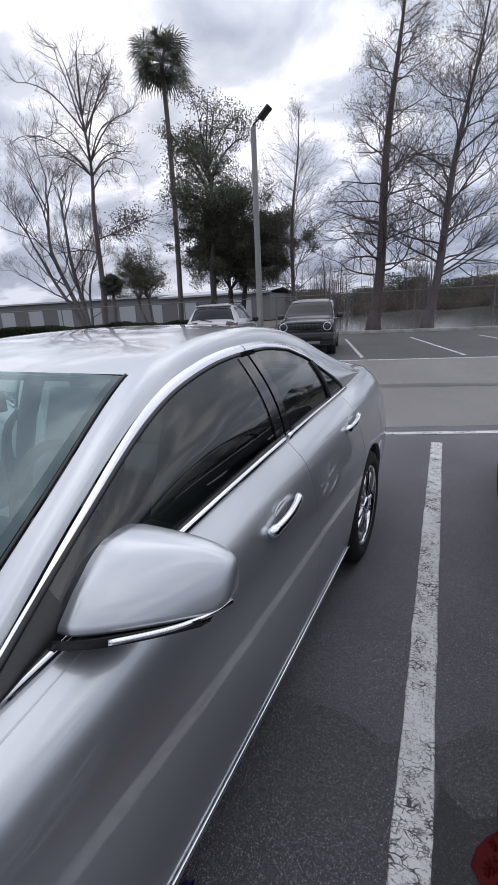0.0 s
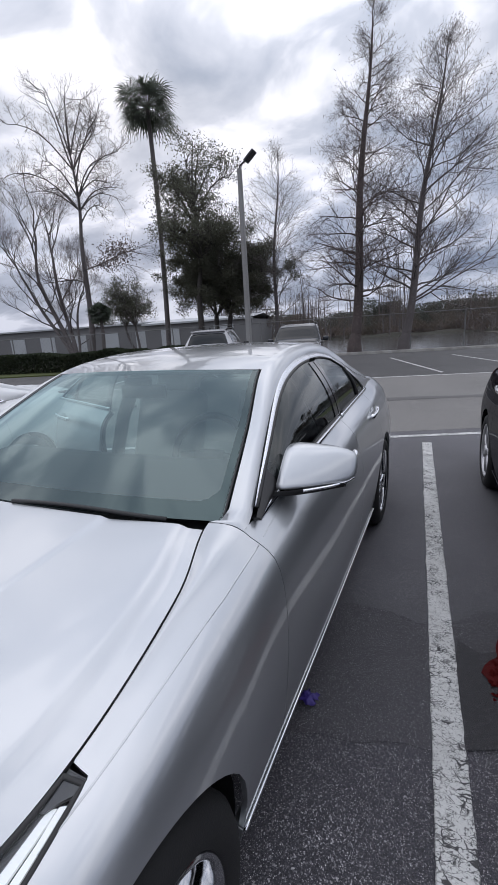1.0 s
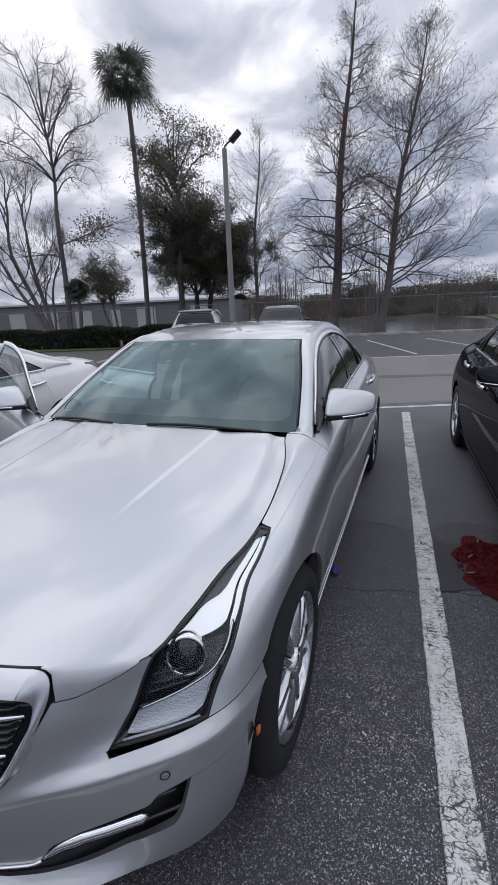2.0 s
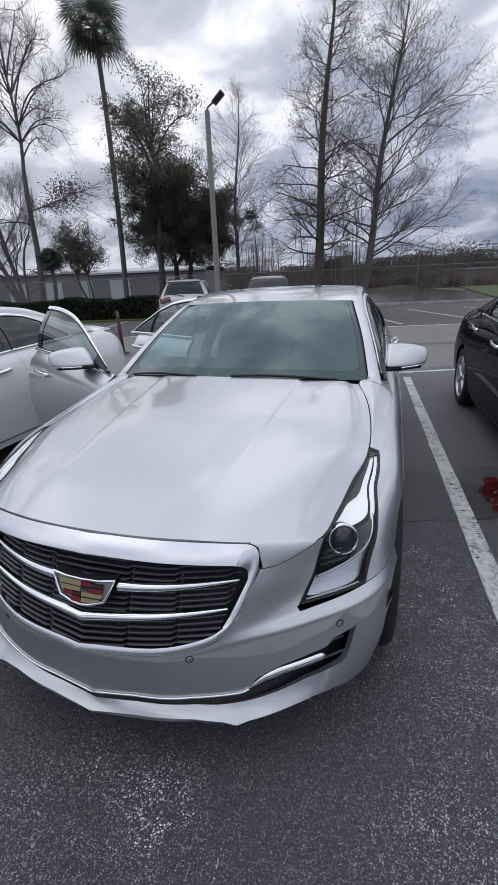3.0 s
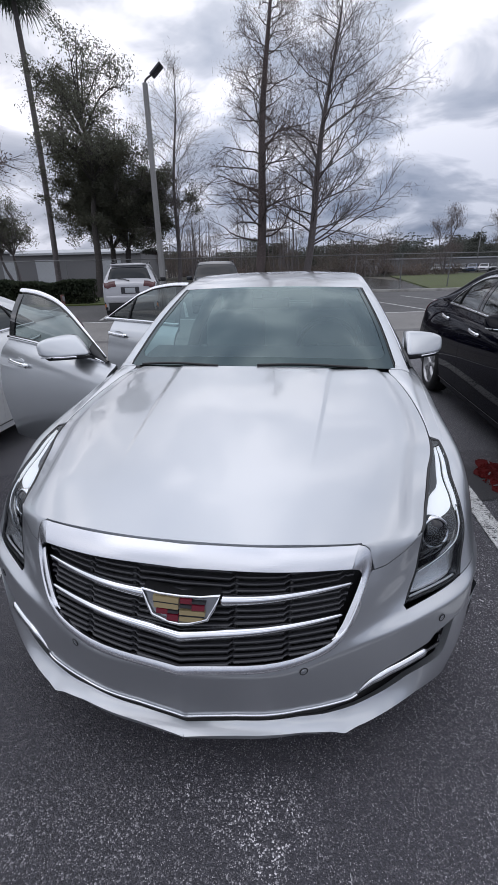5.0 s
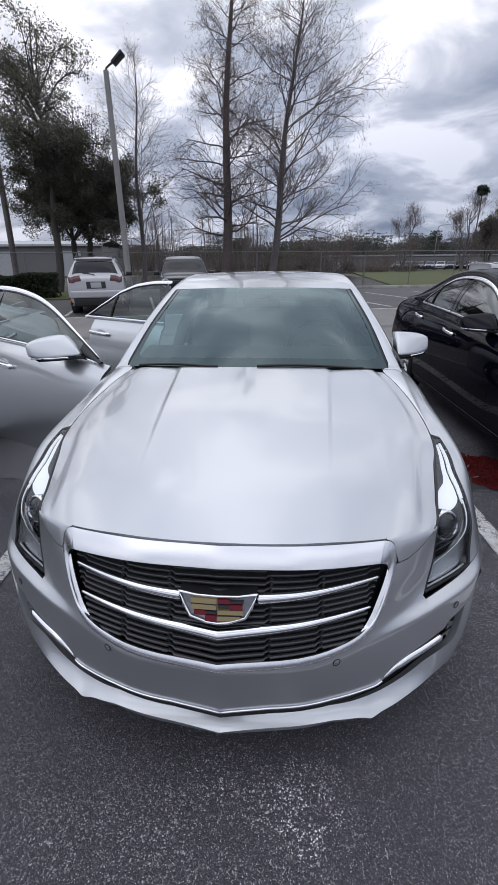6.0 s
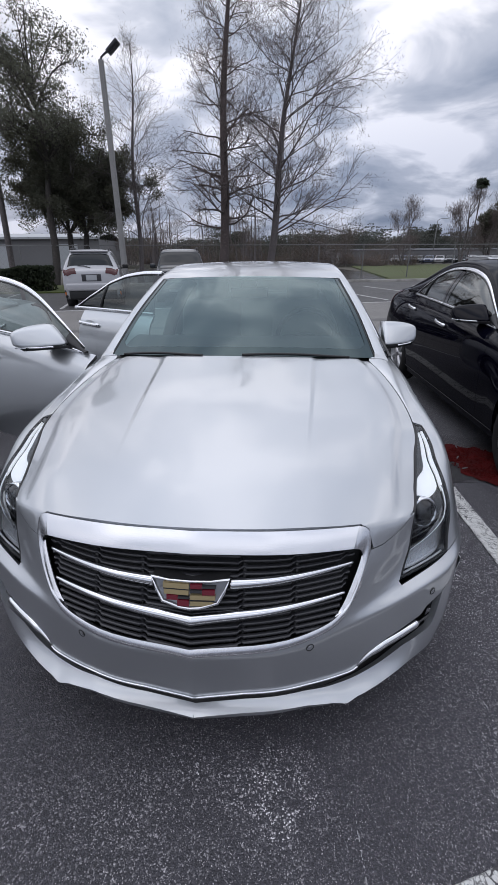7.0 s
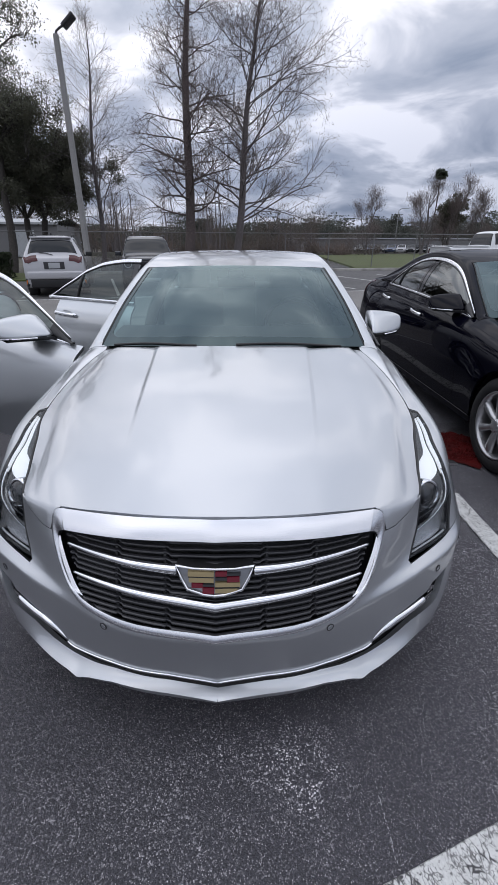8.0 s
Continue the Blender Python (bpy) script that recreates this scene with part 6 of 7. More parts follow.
def wire_fence(points, height, label):
    t = thing("chain_link_fence", label, "fence")
    total = 0.0
    rail_pts = [Vector((x, y, height)) for x, y in points]
    part("top_rail", tube(rail_pts, 0.028, 6), FENCE, t)
    bm = bmesh.new()
    post = lathe([(0, 0.035), (1, 0.035)], 8)
    bmesh.ops.rotate(post, verts=post.verts, matrix=Matrix.Rotation(radians(-90), 3, "Y"))
    bmesh.ops.scale(post, verts=post.verts, vec=(1, 1, height + 0.05))
    me = bpy.data.meshes.new("post")
    post.to_mesh(me)
    post.free()
    me.materials.append(FENCE)
    v, f = [], []
    for (x0, y0), (x1, y1) in zip(points, points[1:]):
        a, b = Vector((x0, y0, 0.1)), Vector((x1, y1, 0.1))
        ln = (b - a).length
        n = max(1, round(ln / 3.0))
        for k in range(n):
            o = new("post", me)
            o.parent = t
            o.matrix_basis = Matrix.Translation(a.lerp(b, k / n) - Vector((0, 0, 0.1)))
        d = (b - a).normalized()
        s = 0.28
        m = int(ln / s)
        for k in range(-int(height / s), m):
            for sg in (1, -1):
                lo = k * s if sg > 0 else k * s + height
                p0, p1 = max(0, min(ln, lo)), max(0, min(ln, lo + sg * height))
                z0 = abs(p0 - lo)
                z1 = abs(p1 - lo)
                if abs(z1 - z0) < 0.2:
                    continue
                p, q = a + d * p0 + Vector((0, 0, z0)), a + d * p1 + Vector((0, 0, z1))
                i = len(v)
                w = Vector((0, 0, 0.0035))
                nn = Vector((-d.y, d.x, 0)) * 0.0035
                v += [p + w, p - w * 0.5 + nn, p - w * 0.5 - nn, q + w, q - w * 0.5 + nn, q - w * 0.5 - nn]
                f += [(i, i + 1, i + 4, i + 3), (i + 1, i + 2, i + 5, i + 4), (i + 2, i, i + 3, i + 5)]
    bm.free()
    wm = bpy.data.meshes.new("wire_mesh")
    wm.from_pydata(v, [], f)
    wm.materials.append(FENCE)
    o = new("wire_mesh", wm)
    o.parent = t
    return t


wire_fence([(x, kerb_y(x) + 2.4) for x in (-40, -20, -9, 5, 20, 40)], 2.05, "grey chain-link fence along the pond and lawn")

# ---- distance: woods, buildings ----
def woods(name, label, mat, spots, seed, leaf, per, twiggy=0.0, trunk_mat=BARK):
    """A far belt of trees: stems and many ragged clumps of leaves."""
    w = Wood(seed)
    rng = w.rng
    for x, y, h, wid in spots:
        foot = Vector((x, y, -0.1))
        for _ in range(3 + int(5 * twiggy)):
            off = Vector((rng.gauss(0, wid * 0.3), rng.gauss(0, 1), 0))
            w.limb([foot + off, foot + off + Vector((rng.gauss(0, 0.3), 0, h * rng.uniform(0.5, 0.9)))], 0.05 + 0.006 * h, 0.015, 3)
        w.limb([foot, foot + Vector((rng.gauss(0, 0.2), 0, h * 0.5)), foot + Vector((rng.gauss(0, 0.5), 0, h * 0.95))], 0.06 + 0.012 * h, 0.02, 4)
        for k in range(7):
            p = foot + Vector((0, 0, h * rng.uniform(0.3, 0.9)))
            q = p + Vector((rng.gauss(0, wid * 0.35), rng.gauss(0, wid * 0.2), rng.uniform(0.3, 1.0) * h * 0.15))
            w.limb([p, q], 0.05, 0.012, 3)
        lumps = [(foot + Vector((rng.gauss(0, wid * 0.32), rng.gauss(0, wid * 0.3), h * rng.uniform(0.22, 0.92))), rng.uniform(0.24, 0.5) * wid) for _ in range(9)]
        for _ in range(per):
            c, r = rng.choice(lumps)
            p = c + Vector([max(-1.3, min(1.3, rng.gauss(0, 1))) * r * q for q in (0.5, 0.45, 0.42)])
            if rng.random() < twiggy:
                w.leaf(p, leaf * 5 * rng.uniform(0.6, 1.5), Vector((rng.gauss(0, 0.6), rng.gauss(0, 0.4), 1)).normalized(), 0.045)
            else:
                w.leaf(p, leaf * rng.uniform(0.6, 1.5))
    t = w.build(name, label, (0, 0, 0), trunk_mat, mat, "woods")
    t["kind"] = "stuff"
    return t


rng = random.Random(77)
spots = [(x + rng.gauss(0, 2), 72 + rng.uniform(-6, 14) + 0.1 * x, rng.uniform(3.2, 10.8) * (0.6 + 0.4 * ramp(12, -6, x)), rng.uniform(2.4, 5)) for x in steps(-34, 16, 36)]
woods("bare_woods", "brown leafless woods across the pond", WOOD_LEAF, spots, 41, 0.05, 1250, 0.85)
spots = [(x + rng.gauss(0, 3), 150 + rng.uniform(-15, 40) + 0.1 * x, rng.uniform(4, 9) + 2 * ramp(0, 40, x), rng.uniform(7, 13)) for x in steps(-120, 170, 95)]
woods("far_woods", "dark green belt of far trees", FAR_LEAF, spots, 43, 0.30, 3200)
spots = [(x + rng.gauss(0, 1.5), 69 + rng.uniform(-2, 4), rng.uniform(0.8, 2.0), rng.uniform(2, 4)) for x in steps(-22, 16, 22)]
woods("bank_shrubs", "low brown shrubs on the far bank", WOOD_LEAF, spots, 47, 0.10, 500, 0.5)
tree = bare_tree(51, 8.6, 0.16, [(0.05, 0, 1.0), (-0.25, 0, 0.8)], 4, 0.6, 0.2, 4, 0.35)
tree.twigs(4000, 0.26, 0.32)
tree.build("bare_tree", "small bare tree on the lawn", (17.5, 70, 0), BARK, TWIG, leaf_name="brushwood")
tree = palm(10.4, 0.085, 1.15, 9)
tree.build("palm_tree", "distant fan palm among bare trees", (27.0, 70.5, 0), BARK, PALM_LEAF, leaf_name="fronds")
for sx, sy, sd, hh in ((26.3, 71, 61, 10.0), (31.0, 73, 62, 9.5), (36, 74, 63, 9.0)):
    tree = bare_tree(sd, hh, 0.18, [(0.08, 0, 1.0), (-0.15, 0, 0.8)], 4, 0.55, 0.25, 4, 0.35)
    tree.twigs(5000, 0.28, 0.35)
    tree.build("bare_tree", "distant pale bare tree with fine twigs", (sx, sy, 0), BARK, TWIG, leaf_name="brushwood")
tree = leafy_tree(33, 8.6, 0.2, 2.3, 3.0, 9000, 0.15, (0.2, 0.0), 2, 0.5, False)
tree.build("oak_tree", "distant dark evergreen tree among bare ones", (31.4, 75.0, -0.1), OAK_BARK, OAK_LEAF)
tree = palm(3.4, 0.14, 1.1, 12)
tree.build("palm_tree", "small bushy palm beside the bare trees", (-22.6, 26.0, 0), BARK, PALM_LEAF, leaf_name="fronds")


def shed(at, size, roof_h, label, turn=0.0):
    t = thing("warehouse", label, "building", pose(*at, 0, 0, turn))
    w, d, h = size
    part("wall", box((w, d, h), (0, 0, h / 2)), WALL_WHITE, t, smooth=False)
    bm = bmesh.new()
    rows = [[Vector((sx * (w / 2 + 0.3), y, z)) for sx in (-1, 1)] for y, z in ((-d / 2 - 0.4, h), (-d / 2 - 0.4, h + 0.25), (0, h + roof_h), (d / 2 + 0.4, h + 0.25), (d / 2 + 0.4, h))]
    part("roof", grid(rows, flip=True), FAR_ROOF, t, smooth=False)
    n = max(2, int(w / 6))
    for k in range(n):
        part("shutter", box((3.0, 0.12, min(3.0, h - 0.6)), (-w / 2 + w * (k + 0.5) / n, -d / 2 - 0.05, min(3.0, h - 0.6) / 2), 0.02), FAR_ROOF, t, smooth=False)
    return t


shed((-66, 66, 0), (44, 18, 4.2), 0.5, "long low white warehouse with a flat roof", 12)
shed((-33, 62, 0), (17, 12, 3.6), 0.9, "white shed with a ribbed metal roof", 8)
wall = box((44, 0.3, 2.2), (36, 92, 1.1), turn=Matrix.Rotation(radians(8), 3, "Z"))
tagged(part("boundary_wall", wall, WALL_WHITE, smooth=False), "long pale boundary wall beyond the lawn", "wall", kind="structure")

# ---- vehicles ----
def soften(bm, size):
    """Rounds the sharp edges of a sheet-metal shape."""
    bm.normal_update()
    sharp = [e for e in bm.edges if len(e.link_faces) == 2 and e.calc_face_angle(0) > radians(22)]
    bmesh.ops.bevel(bm, geom=sharp, offset=size, segments=3, profile=0.5, affect="EDGES", clamp_overlap=True)


def block_car(name, label, paint, at, size, cabin_lo, cabin_hi, group=""):
    """A parked car seen from afar: body, cabin with panes, wheels, lamps. Nose towards -y."""
    L, W, H = size
    c = thing(name, label, "car", at, group)
    rows = []
    prof = [(0, 0.45, 0.86), (0.03, 0.56, 0.93), (0.12, 0.64, 1.0), (cabin_lo, 0.66, 1.0), (0.6, 0.66, 1.0), (0.9, 0.66, 1.0), (0.97, 0.62, 0.96), (1.0, 0.45, 0.9)]
    for ty, tz, tw in prof:
        y, top, w = ty * L, tz * H, tw * W / 2
        lo = 0.18 * H
        rows.append([Vector((x * w, y, z)) for x, z in ((0, lo), (0.9, lo), (0.97, lo + 0.1), (1.0, (lo + top) / 2), (0.96, top - 0.06), (0.86, top), (0, top + 0.02), (-0.86, top), (-0.96, top - 0.06), (-1.0, (lo + top) / 2), (-0.97, lo + 0.1), (-0.9, lo), (0, lo))])
    bm = grid(rows, flip=True)
    bmesh.ops.holes_fill(bm, edges=[e for e in bm.edges if e.is_boundary], sides=30)
    soften(bm, 0.05)
    body = part("body", bm, paint, c)
    z0, z1 = H * 0.655, H
    y0, y1 = cabin_lo * L, cabin_hi * L
    rows = []
    for ty, wz, ww in ((0.0, 0.0, 0.90), (0.22, 0.93, 0.76), (0.4, 1.0, 0.74), (0.8, 0.98, 0.74), (0.93, 0.93, 0.75), (1.0, 0.0, 0.90)):
        y, top, w = y0 + (y1 - y0) * ty, z0 + (z1 - z0) * wz, W / 2
        a = 0.92
        rows.append([Vector((a * w, y, z0)), Vector((ww * w + 0.01, y, max(top - 0.07, z0))), Vector((ww * w * 0.93, y, top)), Vector((0, y, top + 0.015)), Vector((-ww * w * 0.93, y, top)), Vector((-ww * w - 0.01, y, max(top - 0.07, z0))), Vector((-a * w, y, z0))])
    top = grid(rows, flip=True)
    soften(top, 0.05)
    part("cabin", top, paint, body)
    def pane(nm, pts):
        b = bmesh.new()
        b.faces.new([b.verts.new(p) for p in pts])
        bmesh.ops.recalc_face_normals(b, faces=b.faces)
        part(nm, b, PANE, body, "dark window pane", smooth=False)
    dy = 0.22 * (y1 - y0)
    wb, wt = W / 2 * 0.76, W / 2 * 0.62
    pane("windshield", [(-wb, y0 + 0.02, z0 + 0.06), (wb, y0 + 0.02, z0 + 0.06), (wt, y0 + dy * 0.9, z0 + (z1 - z0) * 0.88), (-wt, y0 + dy * 0.9, z0 + (z1 - z0) * 0.88)])
    ry = 0.07 * (y1 - y0)
    pane("rear_window", [(-W * 0.435, y1 + 0.012, z0 + 0.05), (W * 0.435, y1 + 0.012, z0 + 0.05), (wt * 1.15, y1 - ry * 0.90 + 0.012, z0 + (z1 - z0) * 0.85), (-wt * 1.15, y1 - ry * 0.90 + 0.012, z0 + (z1 - z0) * 0.85)])
    for s in (-1, 1):
        xb, xt = s * W / 2 * 0.925, s * (W / 2 * 0.765 + 0.012)
        for a0, a1 in ((0.16, 0.48), (0.52, 0.9)):
            f0, f1 = y0 + (y1 - y0) * a0, y0 + (y1 - y0) * a1
            zt = z0 + (z1 - z0) * 0.80
            pane("side_window", [(xb, f0 - (0.1 if a0 < 0.3 else 0), z0 + 0.05), (xb, f1 + (0.04 if a1 > 0.8 else 0), z0 + 0.05), (xt, f1 - 0.02, zt), (xt, f0 + 0.08, zt)])
        part("wing_mirror", box((0.18, 0.10, 0.13), (s * (W / 2 + 0.06), y0 + 0.32 * (y1 - y0) * 0.5, z0 + 0.08), 0.03), BLACK, body)
        part("headlight", box((0.36, 0.06, 0.13), (s * W * 0.36, 0.012, H * 0.46), 0.02), LAMP_WHITE, body, "clear headlight")
        wedge = grid([[Vector((s * W * (0.49 - 0.27 * q), L + 0.012 - 0.05 * (1 - q) ** 3, H * 0.60 - (0.165 - 0.075 * q) * k / 3)) for k in range(4)] for q in steps(0, 1, 6)], flip=s < 0)
        part("tail_lamp", folded(wedge, 0.03), RED_LENS, body, "dark red wedge-shaped tail lamp")
        for yw in (L * 0.2, L * 0.8):
            w = new("wheel")
            w.parent = c
            w.matrix_basis = pose(s * (W / 2 - 0.02), yw, 0.34, 0, 0, 0 if s > 0 else 180)
            part("tyre", lathe([(-0.2, 0.2), (-0.2, 0.32), (-0.17, 0.34), (-0.02, 0.34), (0.005, 0.31), (0.008, 0.24), (-0.02, 0.22)], 24), RUBBER, w)
            part("rim", lathe([(-0.02, 0.225), (-0.01, 0.2), (-0.03, 0.12), (-0.01, 0.06), (0.0, 0.0005)], 20), RIM_DARK, w)
    part("front_trim", box((W * 0.5, 0.05, 0.14), (0, -0.005, H * 0.43), 0.02), BLACK, body)
    part("rear_bumper", box((W * 0.97, 0.14, 0.17), (0, L - 0.01, H * 0.37), 0.04), paint, body)
    part("diffuser", box((W * 0.955, 0.13, 0.24), (0, L - 0.012, H * 0.245), 0.04), BLACK, body)
    part("spoiler", box((W * 0.66, 0.16, 0.035), (0, y1 - 0.02, z1 - 0.035), 0.012), BLACK, body)
    part("hatch_strip", box((W * 0.44, 0.02, 0.018), (0, L + 0.006, H * 0.565), 0.006), DARK_METAL, body)
    part("lower_trim", box((W * 0.9, L * 0.985, 0.16), (0, L / 2, 0.25), 0.05), BLACK, body)
    part("plate", box((0.32, 0.02, 0.16), (0, L + 0.004, H * 0.47), 0.004), FAR_ROOF, body)
    for s in (-1, 1):
        part("roof_bar", tube([(s * W * 0.33, y0 + 0.45 * (y1 - y0), z1 + 0.05), (s * W * 0.33, y1 - 0.2, z1 + 0.05)], 0.018, 6), BLACK, body)
    return c


def lofted_car(name, label, paint, at, stations, cuts, front, rear, width_scale=1.0, group=""):
    """A car as one rounded shell through stations (y, waist half-width, foot z, belt z, roof half-width, roof z); cuts name the panes by station and section."""
    c = thing(name, label, "car", at, group)

    def surf(a, q):
        n = len(stations) - 1
        a = min(max(a, 0.0), n)
        rows = [(*s[:3],) for s in stations], [(*s[3:],) for s in stations]
        y, w, zf = spline(rows[0], a)
        zb, wr, zr = spline(rows[1], a)
        sec = [(0.0, zf), (0.88 * w, zf), (0.98 * w, zf + 0.12), (w, zf + 0.55 * (zb - zf)), (0.97 * w, zb - 0.04), (0.94 * w, zb), (0.5 * (0.94 * w + wr) + 0.02, 0.5 * (zb + zr)), (wr, zr - 0.05), (wr - 0.10, zr), (0.5 * wr, zr + 0.018), (0.0, zr + 0.022)]
        x, z, _ = spline([(u, v, 0.0) for u, v in sec], q)
        return Vector((max(x, 0.0) * width_scale, y, z))

    def sheet_of(a0, a1, q0, q1, lift, side, na=14, nq=8):
        rows = [[surf(a0 + (a1 - a0) * i / na, q0 + (q1 - q0) * j / nq) for j in range(nq + 1)] for i in range(na + 1)]
        bm = grid([[Vector((side * p.x, p.y, p.z)) for p in r] for r in rows])
        bm.normal_update()
        middle = Vector((0, stations[len(stations) // 2][0], 0.9))
        if sum((f.calc_center_median() - middle).dot(f.normal) for f in bm.faces) < 0:
            bmesh.ops.reverse_faces(bm, faces=bm.faces[:])
            bm.normal_update()
        for v in bm.verts:
            v.co += v.normal * lift
        return bm

    n = len(stations) - 1
    half = grid([[surf(n * i / 56, 10 * j / 30) for j in range(31)] for i in range(57)])
    shell = doubled(half)
    bmesh.ops.holes_fill(shell, edges=[e for e in shell.edges if e.is_boundary], sides=90)
    bmesh.ops.recalc_face_normals(shell, faces=shell.faces)
    body = part("body", shell, paint, c)
    for nm, a0, a1, q0, q1 in cuts:
        if nm == "side_window":
            for side in (-1, 1):
                part(nm, folded(sheet_of(a0, a1, q0, q1, 0.006, side), 0.012), PANE, body, "dark window pane")
        else:
            mid = sheet_of(a0, a1, q0, 10.0, 0.006, 1)
            part(nm, folded(doubled(mid), 0.012), PANE, body, "dark window pane")
    for side in (-1, 1):
        for a0, a1, q0, q1, mat, nm, lab in front + rear:
            part(nm, folded(sheet_of(a0, a1, q0, q1, 0.012, side, 8, 6), 0.03), mat, body, lab)
        part("lower_trim", folded(sheet_of(0.25, n - 0.25, 1.1, 2.35, 0.008, side, 30, 4), 0.02), BLACK, body, "black lower trim")
    return c, body, surf


def car_wheels(c, body, half_width, axles, radius=0.345):
    for s in (-1, 1):
        for yw in axles:
            w = new("wheel")
            w.parent = c
            w.matrix_basis = pose(s * half_width, yw, radius, 0, 0, 0 if s > 0 else 180)
            part("tyre", lathe([(-0.2, 0.2), (-0.2, radius - 0.02), (-0.17, radius), (-0.02, radius), (0.005, radius - 0.03), (0.008, 0.24), (-0.02, 0.22)], 28), RUBBER, w)
            rim = lathe([(-0.02, 0.225), (-0.01, 0.2), (-0.05, 0.19), (-0.06, 0.0005)], 24)
            for k in range(5):
                a = k * math.tau / 5
                grid([[Vector((x, r * math.cos(a) - d * math.sin(a), r * math.sin(a) + d * math.cos(a))) for d, x in ((-0.03, -0.03), (0, -0.006), (0.03, -0.03))] for r in (0.02, 0.1, 0.2)], bm=rim)
            part("rim", rim, RIM_DARK, w)
            arch = lathe([(-0.24, radius + 0.055), (0.012, radius + 0.055), (0.016, radius + 0.03), (0.0, radius + 0.012)], 28)
            part("arch", arch, BLACK, w)


def wing_mirrors(body, x, y, z, paint):
    for s in (-1, 1):
        m = part("wing_mirror", box((0.20, 0.12, 0.14), (s * (x + 0.08), y, z), 0.045, segments=3), paint, body)
        part("mirror_arm", box((0.12, 0.05, 0.04), (s * (x - 0.03), y, z - 0.05), 0.012), BLACK, m)


sedan("silver_sedan", "bright silver four-door sedan with two passenger doors open", SILVER, pose(0, 0, 0), open_right=True)
sedan("black_sedan", "glossy black four-door sedan parked in the next bay", BLACK_PAINT, pose(2.645, 1.03, 0, 0, 0, 2.4), wheels="broad")
sedan("white_sedan", "white four-door sedan parked beside the open doors", WHITE_PAINT, pose(-2.98, -0.43, 0, 0, 0, 3.0) @ Matrix.Diagonal((0.98, 0.99, 0.96, 1)), wheels="broad")
GREY_PAINT = material("grey_paint", (0.016, 0.019, 0.025), 0.3, 0.3, 1.0, spec=0.3)
PEARL_PAINT = material("pearl_white_paint", (0.46, 0.46, 0.48), 0.35, 0.2, 1.0, stain=0.05)
BLUE_PAINT = material("blue_paint", (0.05, 0.07, 0.13), 0.3, 0.5, 1.0)
SUV = [(0.0, 0.76, 0.30, 0.74, 0.62, 0.78), (0.10, 0.85, 0.24, 0.86, 0.72, 0.90), (0.55, 0.89, 0.20, 0.95, 0.74, 1.00), (1.12, 0.90, 0.20, 1.00, 0.76, 1.06),
       (1.85, 0.91, 0.20, 1.02, 0.60, 1.58), (2.6, 0.915, 0.20, 1.04, 0.61, 1.655), (3.5, 0.91, 0.21, 1.06, 0.60, 1.645), (4.18, 0.895, 0.22, 1.08, 0.585, 1.585), (4.52, 0.87, 0.26, 1.08, 0.73, 1.13), (4.62, 0.84, 0.32, 0.98, 0.70, 1.02), (4.65, 0.80, 0.36, 0.80, 0.66, 0.84)]
car, body, surf = lofted_car("white_suv", "white crossover parked tail towards the lane", PEARL_PAINT, pose(-7.15, 16.9, 0, 0, 0, 199), SUV,
    [("windshield", 3.12, 3.90, 6.9, 10), ("rear_window", 7.22, 7.84, 7.35, 10), ("side_window", 3.7, 4.95, 5.5, 6.9), ("side_window", 5.08, 6.0, 5.5, 6.9), ("side_window", 6.12, 6.8, 5.5, 6.7)],
    [(0.9, 1.9, 3.6, 4.6, LAMP_WHITE, "headlight", "clear headlight")],
    [(8.05, 9.35, 4.9, 8.7, RED_LENS, "tail_lamp", "dark red wrap-around tail lamp"), (8.6, 9.6, 1.5, 2.1, AMBER, "rear_reflector", "small amber reflector")], 0.97)
car_wheels(car, body, 0.865, (0.9, 3.72))
wing_mirrors(body, 0.90, 1.75, 1.12, BLACK)
part("spoiler", box((1.12, 0.20, 0.045), (0, 4.22, 1.60), 0.02), PEARL_PAINT, body)
part("antenna_fin", box((0.04, 0.16, 0.07), (0, 3.75, 1.69), 0.015), BLACK, body)
part("hatch_strip", box((0.86, 0.02, 0.03), (0, 4.615, 1.005), 0.008), CHROME, body, "chrome strip across the hatch")
part("plate_recess", box((0.56, 0.02, 0.20), (0, 4.645, 0.86), 0.008), DARK_METAL, body)
part("plate", box((0.31, 0.012, 0.15), (0, 4.662, 0.86), 0.004), FAR_ROOF, body)
part("rear_bumper", box((1.52, 0.16, 0.22), (0, 4.62, 0.60), 0.06, segments=3), PEARL_PAINT, body)
part("diffuser", box((1.40, 0.14, 0.26), (0, 4.60, 0.37), 0.05), BLACK, body, "black lower bumper")
part("rear_wiper", tube([(0.0, 4.545, 1.14), (0.18, 4.515, 1.19), (0.36, 4.50, 1.20)], 0.010, 6), BLACK, body)
for s in (-1, 1):
    part("roof_bar", tube([(s * 0.56, 2.1, 1.63), (s * 0.58, 2.4, 1.70), (s * 0.575, 3.6, 1.69), (s * 0.56, 3.95, 1.63)], 0.018, 6), BLACK, body)
BOXY = [(0.0, 0.80, 0.36, 0.86, 0.70, 0.90), (0.05, 0.86, 0.30, 0.97, 0.76, 1.01), (0.5, 0.89, 0.24, 1.03, 0.78, 1.08), (1.15, 0.90, 0.22, 1.05, 0.80, 1.11),
        (1.72, 0.90, 0.22, 1.06, 0.68, 1.60), (2.5, 0.90, 0.22, 1.07, 0.69, 1.665), (3.4, 0.90, 0.23, 1.08, 0.69, 1.66), (4.05, 0.89, 0.25, 1.09, 0.68, 1.62), (4.20, 0.88, 0.28, 1.06, 0.76, 1.12), (4.24, 0.84, 0.34, 0.9, 0.74, 0.95)]
